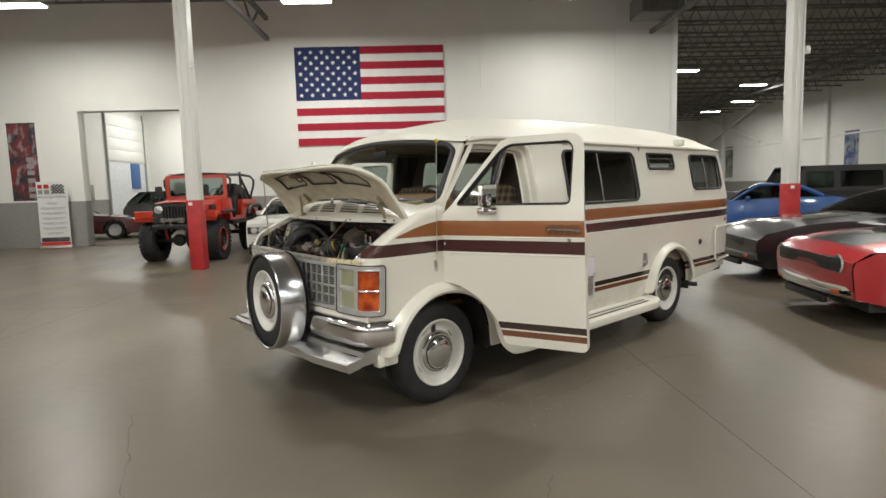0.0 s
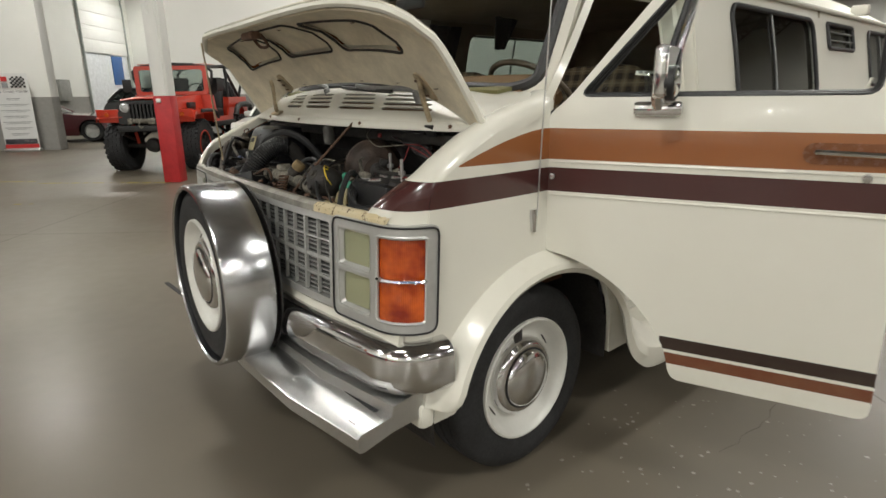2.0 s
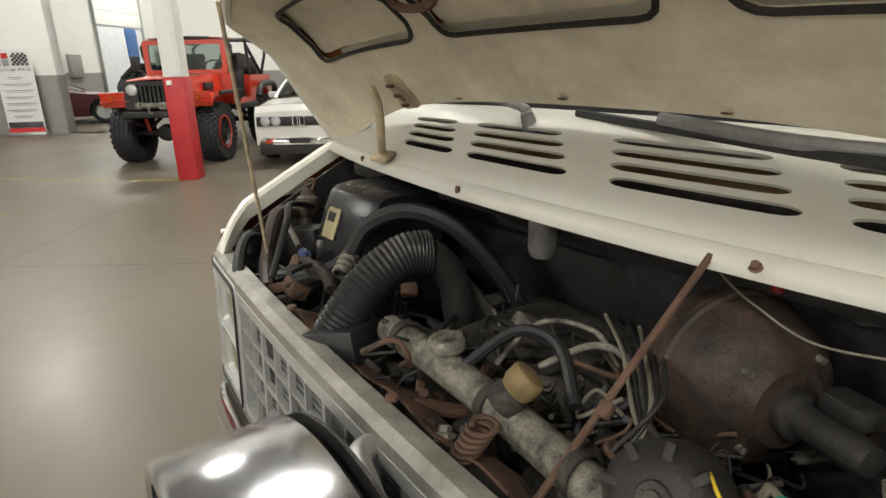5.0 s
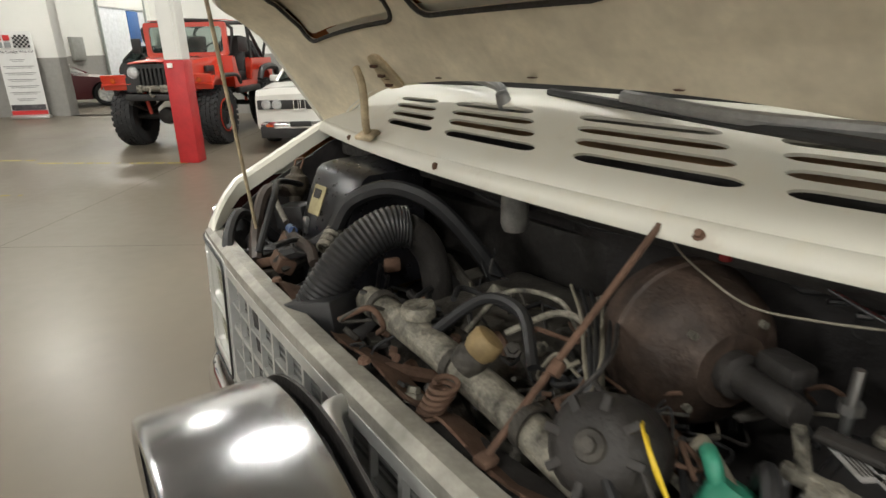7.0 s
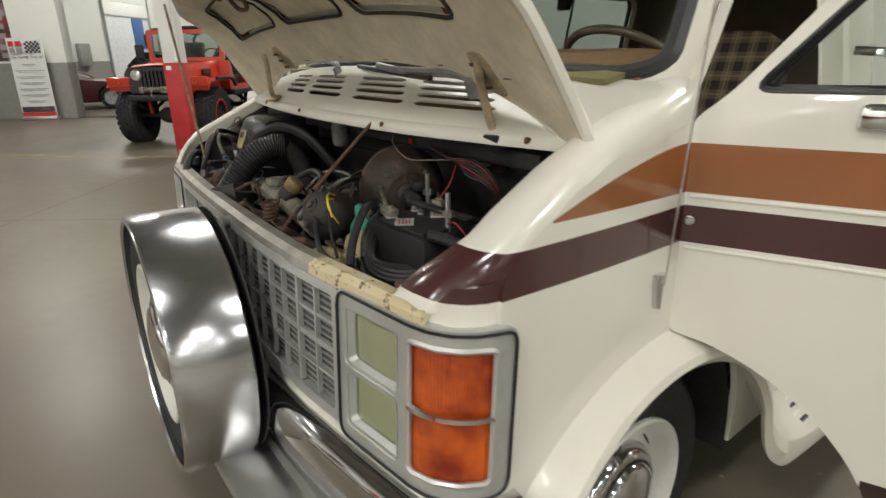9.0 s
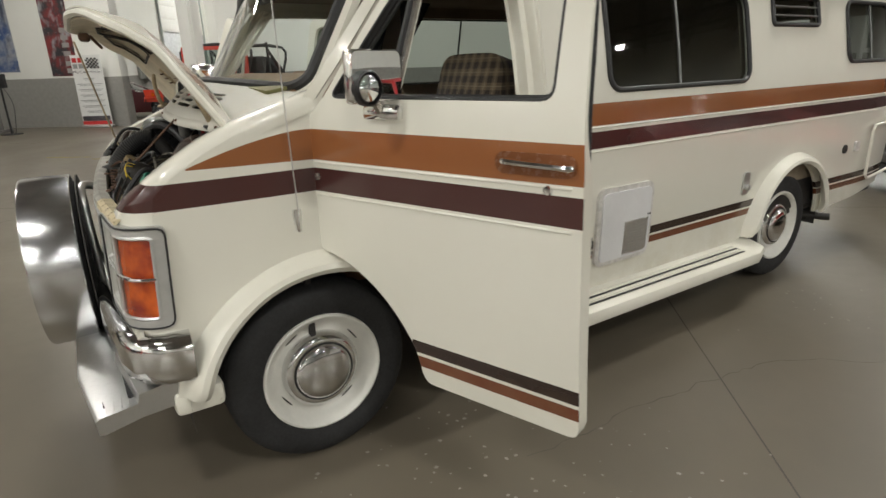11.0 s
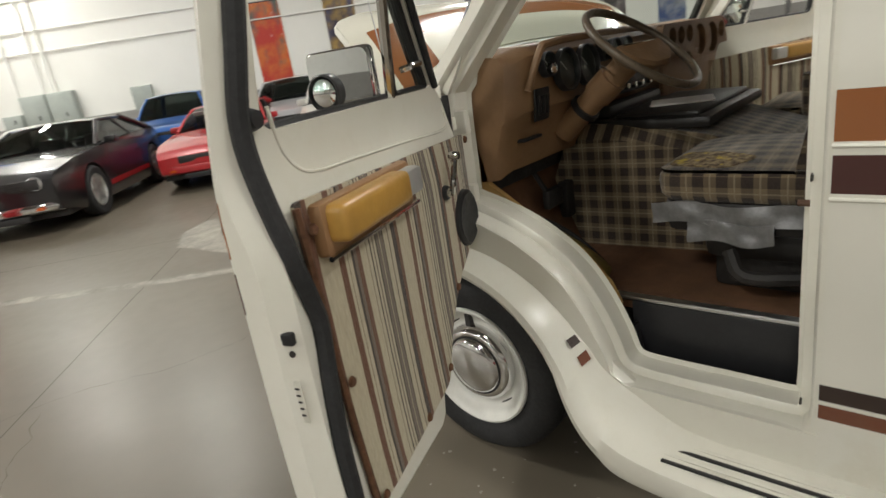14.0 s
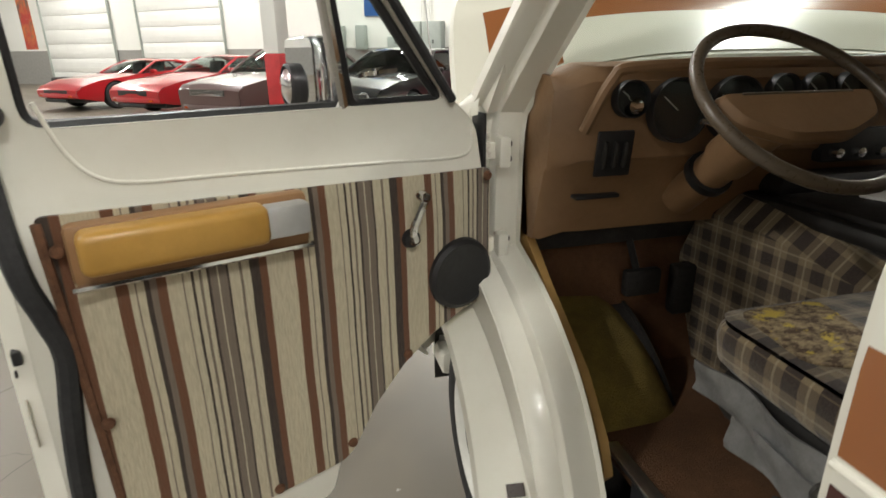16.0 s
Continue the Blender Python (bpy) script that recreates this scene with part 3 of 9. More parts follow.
for s in (-1, 1):
    part("side_panel", side_sheet(loop_q, s, [WIN["side"], WIN["rear"], WIN["vent"]]), PAINT, van, "cream side panel with tan and brown stripes" if s < 0 else "")
    part("front_wing", side_sheet(fender, s), PAINT, van, "front wing with a tapering tan stripe" if s < 0 else "")
    part("door_sill", side_sheet(sill, s), CREAM, van)
    for zz in (1.155, 1.046):
        part("body_crease", tube([(s * (half(y_, zz) + 0.0005), y_, zz) for y_ in np.linspace(-1.07, -4.66, 20)], 0.0045, 8, 0), CREAM, van)
    part("door_header", side_sheet([(-0.34, 1.775), (-0.44, 1.845), (-1.072, 1.845), (-1.072, 1.79), (-0.45, 1.79)], s), CREAM, van)
    for key, tint in (("side", DARKGLASS), ("rear", DARKGLASS), ("vent", DARKGLASS)):
        loop = WIN[key]
        g = part("window_pane", side_sheet(loop, s, proud=-0.012, thick=0.0), tint, van, "smoked glass pane")
        g.visible_shadow = False
        mid = [(s * (half(y, z) + 0.004), y, z) for y, z in dense(loop, 0.05)]
        part("window_seal", tube(mid, 0.013, 8, 0, True), BLACK, g)
        y0, y1 = min(p[0] for p in loop), max(p[0] for p in loop)
        z0, z1 = min(p[1] for p in loop), max(p[1] for p in loop)
        if key != "vent":
            yy = y0 + (y1 - y0) * 0.54
            part("window_bar", tube([(s * (half(yy, z0 + k * (z1 - z0) / 4) - 0.004), yy, z0 + k * (z1 - z0) / 4) for k in range(5)], 0.007, 6, 0), BARS, g)
        else:
            for k in range(1, 3):
                zz = z0 + (z1 - z0) * k / 3
                part("window_bar", tube([(s * (half(y0, zz) + 0.002), y0 + 0.01, zz), (s * (half(y1, zz) + 0.002), y1 - 0.01, zz)], 0.005, 6, 0), BARS, g)

# roof
secs = []
for y, zg, h in ((-0.30, 1.80, 0.005), (-0.33, 1.806, 0.055), (-0.42, 1.82, 0.11), (-0.6, 1.84, 0.165), (-0.9, 1.845, 0.215), (-1.3, 1.845, 0.25), (-1.9, 1.845, 0.277), (-3.0, 1.845, 0.285), (-3.9, 1.845, 0.272), (-4.4, 1.845, 0.23), (-4.65, 1.84, 0.17), (-4.76, 1.83, 0.09), (-4.80, 1.815, 0.0)):
    w = half(min(y, -0.35), zg) + 0.012
    ring = []
    for k in range(29):
        x = -w + 2 * w * k / 28
        ring.append((x, y + (0.13 * (1 - (x / w) ** 2) if y > -0.5 else 0.0) * (1 if y > -0.4 else 0.5), zg + h * (1 - abs(x / w) ** 2.7) + (0.055 * (1 - (x / w) ** 2) if y > -0.4 else 0)))
    secs.append(ring)
part("roof", loft(secs, False, False), cream_paint("matt_cream_roof", 0.35, 0.02), van, "raised cream roof moulding")
for s in (-1, 1):
    part("drip_rail", tube([(s * (half(y, 1.845) + 0.02), y, 1.838 + (0.0 if y < -0.5 else -0.03)) for y in (-0.36, -0.6, -1.0, -2.0, -3.0, -4.0, -4.66)], 0.013, 8, 3), CREAM, van)
part("roof_vent", box(-0.95, -3.62, 1.86, -0.84, -3.56, 1.93, 0.015), CREAM, van)

# tail
tail_loop = [(-0.93, 0.45), (0.93, 0.45), (0.945, 1.1), (0.90, 1.5), (0.83, 1.83), (-0.83, 1.83), (-0.90, 1.5), (-0.945, 1.1)]
part("tail_panel", sheet(tail_loop, lambda u, v: (u, -4.79 + 0.03 * (u / 0.9) ** 4 + 0.02 * abs(v - 1.1), v), [rounded(-0.72, 1.3, 0.72, 1.72, 0.06)], 0.1, 0.02), PAINT, van)


# windshield, in its own coordinates: s across, t up
def shield(s, t, proud=0.0):
    hw = 0.965 + (0.905 - 0.965) * t
    x = s * hw
    yb, yt = 0.09 - 0.15 * s * s, -0.20 - 0.12 * s * s
    zb, zt = 1.395 - 0.03 * s * s, 1.862 - 0.07 * s * s
    return Vector((x, yb + (yt - yb) * t + proud * 0.8, zb + (zt - zb) * t + proud * 0.6))


def shield_sheet(loop, holes=(), proud=0.0, thick=0.02, step=0.1):
    flip = lambda l: [(-x, z) for x, z in l]
    return sheet(flip(loop), lambda u, v: shield(-u, v, proud), [flip(h) for h in holes], step, thick)


hole = rounded(-0.945, 0.025, 0.945, 0.945, 0.13, 6)
part("windshield_frame", shield_sheet([(-1, -0.06), (1, -0.06), (1, 1.0), (-1, 1.0)], [hole], 0.0, 0.03), CREAM, van)
ws = part("windshield", shield_sheet(hole, (), -0.01, 0.0), GLASS, van, "curved windshield glass")
ws.visible_shadow = False
part("windshield_seal", tube([shield(s, t, 0.004) for s, t in dense(hole, 0.08)], 0.02, 8, 0, True), BLACK, ws)


# cowl with air slots
def cowl(x, v):
    yc, yb = 0.275 - 0.085 * (x / 0.9) ** 2, 0.10 - 0.15 * (x / 0.95) ** 2
    return Vector((x, yc + (yb - yc) * v, 1.283 + (1.405 - 1.283 - 0.03 * (x / 0.9) ** 2) * math.sin(min(1.0, v) * math.pi / 2) ** 0.85 if v > 0 else 1.283))


slots = []
for x0, x1 in ((-0.66, -0.40), (-0.355, -0.10), (-0.02, 0.24), (0.29, 0.50)):
    for k in range(4):
        v = 0.16 + 0.105 * k
        sk = 0.02 * k
        slots.append(rounded(x0 + sk, v, x1 + sk * 0.6, v + 0.062, 0.03, 3))
flip = lambda l: [(-x, z) for x, z in l]
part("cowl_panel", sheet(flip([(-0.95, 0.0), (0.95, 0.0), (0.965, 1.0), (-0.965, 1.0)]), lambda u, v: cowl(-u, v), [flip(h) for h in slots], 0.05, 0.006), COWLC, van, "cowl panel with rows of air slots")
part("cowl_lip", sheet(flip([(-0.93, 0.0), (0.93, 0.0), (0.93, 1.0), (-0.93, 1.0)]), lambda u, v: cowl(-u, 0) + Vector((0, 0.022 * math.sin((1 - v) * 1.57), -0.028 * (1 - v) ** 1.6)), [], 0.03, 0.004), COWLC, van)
part("cowl_trough", box(-0.8, 0.06, 1.20, 0.8, 0.2, 1.24, 0.01), SOOT, van)

# nose: cream panel round the grille opening and the lamps
part("nose_panel", front_sheet([(-0.94, 0.60), (0.94, 0.60), (0.955, 0.70), (-0.955, 0.70)], (), 0, 0.02), CREAM, van)
FLAKED = flaked_paint()
LIPC = simple("stained_worn_lip", (0.33, 0.315, 0.275), 0.42, 0.35, var=0.35, scale=14, bump=0.1)
for x0, x1, m, label in ((-0.9, -0.54, FLAKED, "lip with flaking yellowed paint and rust"), (-0.54, 0.9, LIPC, "worn stained lip over the grille")):
    lip = []
    for x in np.linspace(x0, x1, 18):
        y = front_y(x, 1.04)
        lip.append([(x, y + 0.012, 1.012), (x, y + 0.010, 1.032), (x, y - 0.006, 1.041), (x, y - 0.036, 1.036), (x, y - 0.042, 1.0), (x, y - 0.034, 1.0), (x, y - 0.03, 1.026), (x, y - 0.006, 1.03)])
    part("grille_top_lip", loft(lip), m, van, label)


# rolled tops of the front wings, beside the engine opening
for s in (-1, 1):
    secs = []
    for y, z in ((-0.06, 1.385), (0.0, 1.37), (0.10, 1.338), (0.22, 1.298), (0.32, 1.252), (0.42, 1.192), (0.47, 1.156), (0.51, 1.12), (0.54, 1.092), (0.558, 1.07), (0.567, 1.055), (0.572, 1.043)):
        w = half(y, 1.2) - (0.0 if y < 0.47 else (y - 0.47) * 0.72) - (0.02 if y < -0.03 else 0)
        low = 0.065 if y < 0.46 else min(0.065, z - 1.038)
        slim = 1.0 if s < 0 else 0.55
        secs.append([(s * (w - dx_ * slim), y, z - dz_) for dx_, dz_ in ((0.0, low), (0.0005, low * 0.6), (0.006, low * 0.3), (0.022, 0.005), (0.05, 0.0), (0.085, 0.002), (0.10, min(0.012, low)), (0.103, min(0.05, low)))])
    part("wing_top", loft(secs, False, False), PAINT if s < 0 else CREAM, van)


# ---------------------------------------------------------------- grille, lamps, bumper, wheels
SILVER = simple("silver_grey_trim", (0.55, 0.55, 0.53), 0.35, 0.5, 0.1, 9)
LENS = glass("clear_lamp_lens", (0.83, 0.84, 0.77))
AMBER = amber_lens()
REFLECT = metal("lamp_reflector", (0.40, 0.41, 0.36), 0.16, 0.05)

grille = part("grille", front_sheet(rounded(-0.655, 0.71, 0.655, 1.012, 0.012), [rounded(-0.63, 0.735, 0.63, 0.99, 0.008)], 0.012, 0.03), SILVER, van, "silver egg-crate grille")
part("grille_backing", front_sheet(rect(-0.64, 0.70, 0.64, 1.0), (), -0.05, 0.005), BLACK, grille)
SLATG = simple("grey_slat_plastic", (0.30, 0.30, 0.29), 0.4, 0.4)
for k in range(17):
    z = 0.7425 + 0.0151 * k
    part("slat", front_sheet(rect(-0.63, z - 0.0032, 0.63, z + 0.0032), (), -0.006, 0.010, 0.1), SLATG, grille)
for z, w in ((0.863, 0.0065), (0.80, 0.003), (0.925, 0.003)):
    part("grille_bar", front_sheet(rect(-0.63, z - w, 0.63, z + w), (), 0.006, 0.012, 0.1), SILVER, grille)
for k in range(-7, 8):
    x, w = 0.079 * k, 0.0055 if k % 2 == 0 else 0.0028
    part("grille_bar", front_sheet(rect(x - w, 0.738, x + w, 0.988), (), 0.008, 0.012, 0.1), SILVER, grille)


def corner(x, z, s, proud=0.0):
    """The nose's corner: along the front, then round to the side."""
    x = abs(x)
    if x < 0.87:
        return Vector((s * x, front_y(x, z) + proud, z))
    a = min(1.57, (x - 0.87) / 0.135 * 1.4)
    more = max(0.0, x - 1.0215)
    y0 = front_y(0.87, z)
    return Vector((s * (0.87 + (0.113 + proud) * math.sin(a)), y0 - 0.105 + (0.105 + proud) * math.cos(a) - more, z))


def corner_sheet(loop, s, holes=(), proud=0.0, thick=0.015, step=0.03):
    k = -s
    flip = lambda l: [(k * x, z) for x, z in l]
    return sheet(flip(loop), lambda u, v: corner(u, v, s, proud), [flip(h) for h in holes], step, thick)


for s in (-1, 1):
    lampset = part("lamp_bezel", corner_sheet(softened(rect(0.652, 0.695, 1.035, 1.02), 0.03), s,
                                              [rounded(0.685, 0.868, 0.84, 0.985, 0.012), rounded(0.685, 0.735, 0.84, 0.852, 0.012), rounded(0.868, 0.728, 1.0, 0.988, 0.014)], 0.014, 0.035), SILVER, van, "silver lamp surround")
    part("bezel_edge", tube([corner(x, z, s, 0.017) for x, z in dense(softened(rect(0.658, 0.701, 1.03, 1.014), 0.03), 0.03)], 0.003, 6, 0, True), BLACK, lampset)
    for z0, z1 in ((0.868, 0.985), (0.735, 0.852)):
        zc, xc, hz = (z0 + z1) / 2, 0.7625, (z1 - z0) / 2
        bowl = lambda u, v: corner(u, v, s, -0.018 - 0.045 * max(0.0, 1 - ((abs(u) - xc) / 0.08) ** 2) * max(0.0, 1 - ((v - zc) / hz) ** 2))
        dome = lambda u, v: corner(u, v, s, -0.004 + 0.010 * max(0.0, 1 - ((abs(u) - xc) / 0.08) ** 4) * max(0.0, 1 - ((v - zc) / hz) ** 4))
        fl = lambda l: [(-s * x, z) for x, z in l]
        lamp = part("headlight", sheet(fl(rounded(0.684, z0 - 0.002, 0.841, z1 + 0.002, 0.012)), bowl, (), 0.02, 0.003), REFLECT, lampset, "rectangular sealed-beam headlight")
        part("lens", sheet(fl(rounded(0.694, z0 + 0.009, 0.831, z1 - 0.009, 0.014)), dome, (), 0.02, 0.003), LENS, lamp)
        outer = rounded(0.681, z0 - 0.005, 0.844, z1 + 0.005, 0.012, 11)
        n_ = 48
        pick_ = lambda l: [l[int(i * len(l) / n_)] for i in range(n_)]
        part("lamp_rim", loft([[corner(x, z, s, 0.016) for x, z in pick_(outer)], [corner(x, z, s, 0.012) for x, z in pick_(rounded(0.684, z0 - 0.002, 0.841, z1 + 0.002, 0.012, 11))], [corner(x, z, s, -0.003) for x, z in pick_(rounded(0.693, z0 + 0.008, 0.832, z1 - 0.008, 0.014, 11))]], False), SILVER, lamp)
    sig = part("signal_lamp", corner_sheet(rounded(0.87, 0.73, 0.998, 0.986, 0.012), s, (), 0.004, 0.02), AMBER, lampset, "amber signal lamp")
    part("signal_bar", tube([corner(x, 0.858, s, 0.012) for x in np.linspace(0.87, 0.998, 10)], 0.007, 6, 0), CHROME, sig)
    part("signal_rim", tube([corner(x, z, s, 0.012) for x, z in dense(rounded(0.87, 0.73, 0.998, 0.986, 0.012), 0.03)], 0.006, 6, 0, True), SILVER, sig)
    # the wing's front return, which closes the corner behind the lamps
    part("wing_corner", corner_sheet([(0.64, 0.60), (1.045, 0.60), (1.045, 1.10), (0.93, 1.08), (0.88, 1.03), (0.64, 1.01)], s, (), -0.006, 0.01), PAINT, van)

# bumper
secs = []
prof = [(-0.02, 0.672), (0.02, 0.672), (0.045, 0.664), (0.062, 0.645), (0.068, 0.62), (0.07, 0.575), (0.066, 0.54), (0.052, 0.512), (0.03, 0.50), (0.0, 0.50), (0.0, 0.508), (0.028, 0.508), (0.046, 0.518), (0.058, 0.54), (0.061, 0.58), (0.056, 0.63), (0.04, 0.655), (-0.02, 0.662)]
for k in range(41):
    u = -1 + 2 * k / 40
    au = abs(u)
    if au < 0.86:
        x, y, nx, ny = u / 0.86 * 0.89, 0.605 - 0.035 * (au / 0.86) ** 2.4, 0.0, 1.0
    else:
        a = (au - 0.86) / 0.14 * 1.5
        x, y, nx, ny = math.copysign(0.89 + 0.085 * math.sin(a), u), 0.57 - 0.085 * (1 - math.cos(a)) - 0.05 * (a / 1.5), math.copysign(math.sin(a), u), math.cos(a)
    secs.append([(x + p * nx, y + p * ny, z) for p, z in prof])
part("bumper", loft(secs), CHROME, van, "chrome front bumper")
# tread-plate step below it
prof = [(0.50, 0.505), (0.655, 0.482), (0.662, 0.452), (0.772, 0.438), (0.784, 0.428), (0.78, 0.382), (0.765, 0.378), (0.66, 0.40), (0.50, 0.41)]
part("step_bumper", loft([[(x, y - 0.04 * (abs(x) / 0.95) ** 4, z) for y, z in prof] for x in (-0.955, -0.6, -0.2, 0.2, 0.6, 0.955)]), ALU, van, "ribbed aluminium step under the bumper")
for k in range(5):
    y = 0.68 + 0.022 * k
    part("step_rib", tube([(-0.94, y - 0.035, 0.4525 - (y - 0.662) * 0.16), (0.94, y - 0.035, 0.4525 - (y - 0.662) * 0.16)], 0.003, 5, 0), ALU, van)
for y in (0.672, 0.745):
    part("step_strip", box(-0.90, y - 0.05, 0.4505 - (y - 0.662) * 0.16, 0.90, y - 0.028, 0.4545 - (y - 0.662) * 0.16, 0.001), RUBBER, van)
for s in (-1, 1):
    part("step_bracket", box(s * 0.93 - 0.04, 0.36, 0.36, s * 0.93 + 0.04, 0.52, 0.45, 0.02), CREAM_OLD, van, "rusty bracket")


# wheels
def wheel_parts(owner, m, white=True):
    """A tyre with a white steel rim and a chrome cap; its face looks along +z before m is applied."""
    tyre_prof = [(0.225, -0.10), (0.30, -0.112), (0.335, -0.10), (0.352, -0.08), (0.355, -0.055), (0.348, -0.05), (0.355, -0.045), (0.355, -0.012), (0.348, -0.008), (0.348, 0.0),
                 (0.355, 0.004), (0.355, 0.045), (0.348, 0.05), (0.355, 0.055), (0.352, 0.08), (0.335, 0.10), (0.30, 0.113), (0.255, 0.109), (0.226, 0.098)]
    tyre = part("tyre", lathe(tyre_prof, 56, m), RUBBER, owner, "black tyre")
    rim_prof = [(0.232, 0.100), (0.231, 0.110), (0.224, 0.113), (0.215, 0.108), (0.205, 0.09), (0.192, 0.07), (0.175, 0.058), (0.155, 0.056), (0.135, 0.062), (0.11, 0.06), (0.0, 0.06)]
    rim = part("rim", lathe(rim_prof, 56, m), RIMWHITE if white else ALU, owner, "white painted steel rim")
    for k in range(4):
        a = radians(35 + 90 * k)
        part("rim_slot", moved(flat(rounded(-0.03, -0.005, 0.03, 0.005, 0.005), (), 0.004, "z", 0.0), m @ pose(0.176 * math.cos(a), 0.176 * math.sin(a), 0.0595, 0, 0, 125 + 90 * k)), SOOT, rim)
    cap_prof = [(0.152, 0.058), (0.152, 0.07), (0.146, 0.084), (0.134, 0.096), (0.12, 0.10), (0.112, 0.097), (0.107, 0.108), (0.096, 0.116), (0.06, 0.124), (0.025, 0.129), (0.0, 0.13)]
    cap = part("hub_cap", lathe(cap_prof, 40, m), CHROME, rim, "brushed chrome hub cap")
    part("cap_ring", lathe([(0.117, 0.1005), (0.113, 0.1015), (0.108, 0.1025), (0.107, 0.0985)], 40, m), BLACK, cap)
    return tyre


for s in (-1, 1):
    for y in (0.0, AXLE_R):
        turn = pose(s * 0.85, y, WHEEL_R, 0, 90 * s, 0)
        w = new("wheel")
        w.parent = van
        w.matrix_local = Matrix.Identity(4)
        w.empty_display_size = 0.1
        wheel_parts(w, turn)

for y in (0.0, AXLE_R):
    part("axle", tube([(-0.8, y, 0.36), (0.8, y, 0.36)], 0.04, 10, 0), SOOT, van)
for s in (-1, 1):
    part("frame_rail", box(s * 0.42 - 0.04, -4.6, 0.32, s * 0.42 + 0.04, 0.5, 0.44, 0.01), SOOT, van)


def flare_ring(iy, iz, cy, cz, cx, ly, lz, lx):
    """One section of a flare: inner edge i on the body, crest c, lip l."""
    m = lambda t: (iy + (cy - iy) * t, iz + (cz - iz) * t)
    (y1, z1), (y2, z2) = m(0.35), m(0.72)
    return [(-0.968, iy, iz), (-(0.985 + (cx - 1.06) * 0.3), y1, z1), (-(0.968 + (cx - 0.968) * 0.72), y2, z2), (-cx, cy, cz), (-(cx + 0.006), (cy + ly) / 2, (cz + lz) / 2), (-lx, ly, lz), (-(lx - 0.012), ly + (cy - ly) * 0.12, lz + (cz - lz) * 0.12), (-(cx - 0.016), cy, cz), (-(0.955 + (cx - 0.968) * 0.6), y2, z2), (-0.95, iy, iz)]


def flare(yc, a0, a1, flow):
    """A moulded arch flare on the driver's side, mirrored for the other; flow: it runs on into the running board."""
    out = []
    for k in range(33):
        a = radians(a0 + (a1 - a0) * k / 32)
        c, s_ = math.cos(a), math.sin(a)
        e = min(1.0, min(k, 32 if flow else 32 - k) / 2 + 0.35)
        q = min(1.0, max(0.0, (k - 12) / 20)) if flow else 0.0
        out.append(flare_ring(yc + (0.512 + 0.043 * q) * c, 0.355 + (0.518 + 0.012 * q) * s_, yc + (0.462 + 0.025 * q) * c, 0.355 + 0.462 * s_, 1.0 + 0.06 * e + 0.028 * q, yc + (0.424 + 0.03 * q) * c, 0.355 + 0.424 * s_, 0.995 + 0.055 * e + 0.032 * q))
    if flow:
        rows = [np.array(r) for r in ((-0.515, 0.585, -0.455, 0.53, 1.09, -0.424, 0.51, 1.085), (-0.555, 0.525, -0.487, 0.445, 1.093, -0.45, 0.42, 1.086), (-0.615, 0.478, -0.535, 0.378, 1.10, -0.49, 0.335, 1.088), (-0.69, 0.42, -0.61, 0.338, 1.112, -0.55, 0.275, 1.094),
                    (-0.76, 0.375, -0.70, 0.322, 1.122, -0.62, 0.24, 1.105), (-0.86, 0.355, -0.82, 0.318, 1.13, -0.77, 0.228, 1.11), (-1.0, 0.35, -0.98, 0.311, 1.13, -0.96, 0.226, 1.10))]
        for i, r in enumerate(rows):
            if i:
                p0, p3 = rows[max(0, i - 2)], rows[min(len(rows) - 1, i + 1)]
                for f_ in (0.25, 0.5, 0.75):
                    q = rows[i - 1]
                    m0, m1 = (r - p0) / 2, (p3 - q) / 2
                    h = f_ * f_ * (3 - 2 * f_)
                    out.append(flare_ring(*(q * (1 - h) + r * h + m0 * f_ * (1 - f_) ** 2 - m1 * f_ * f_ * (1 - f_))))
            out.append(flare_ring(*r))
    return loft(out)


mirror_x = Matrix.Diagonal((-1, 1, 1, 1))


def mirrored(bm):
    bm.transform(mirror_x)
    bmesh.ops.reverse_faces(bm, faces=bm.faces[:])
    return bm


for cy, a0, a1, flow in ((0.0, 9, 150, True), (AXLE_R, 2, 176, False)):
    part("arch_flare", flare(cy, a0, a1, flow), CREAM, van, "cream moulded wheel arch flare")
    part("arch_flare", mirrored(flare(cy, a0, a1, flow)), CREAM, van)
    for s in (-1, 1):
        inner = [[(s * x, cy + 0.475 * math.cos(radians(a)), 0.355 + 0.475 * math.sin(radians(a))) for x in (0.972, 0.58)] for a in range(-8, 189, 7)]
        part("wheel_well", loft(inner, False, False), SOOT, van)
        part("wheel_well_side", flat(softened([(cy + 0.48 * math.cos(radians(a)), 0.355 + 0.48 * math.sin(radians(a))) for a in range(-8, 189, 7)], 0.01), (), 0.01, "x", s * 0.58), SOOT, van)

# short dark and rust bars that carry the side stripes over the flare
def bar_on(ra, rb, f0, f1):
    at = lambda r, f: Vector(r[0]).lerp(Vector(r[1]), f * 2) if f < 0.5 else Vector(r[1]).lerp(Vector(r[2]), f * 2 - 1)
    quad = [at(ra, f0), at(ra, f1), at(rb, f1), at(rb, f0)]
    return loft([[p + Vector((-0.001, -0.001, 0.001)) for p in quad], [p + Vector((-0.004, -0.003, 0.003)) for p in quad]])


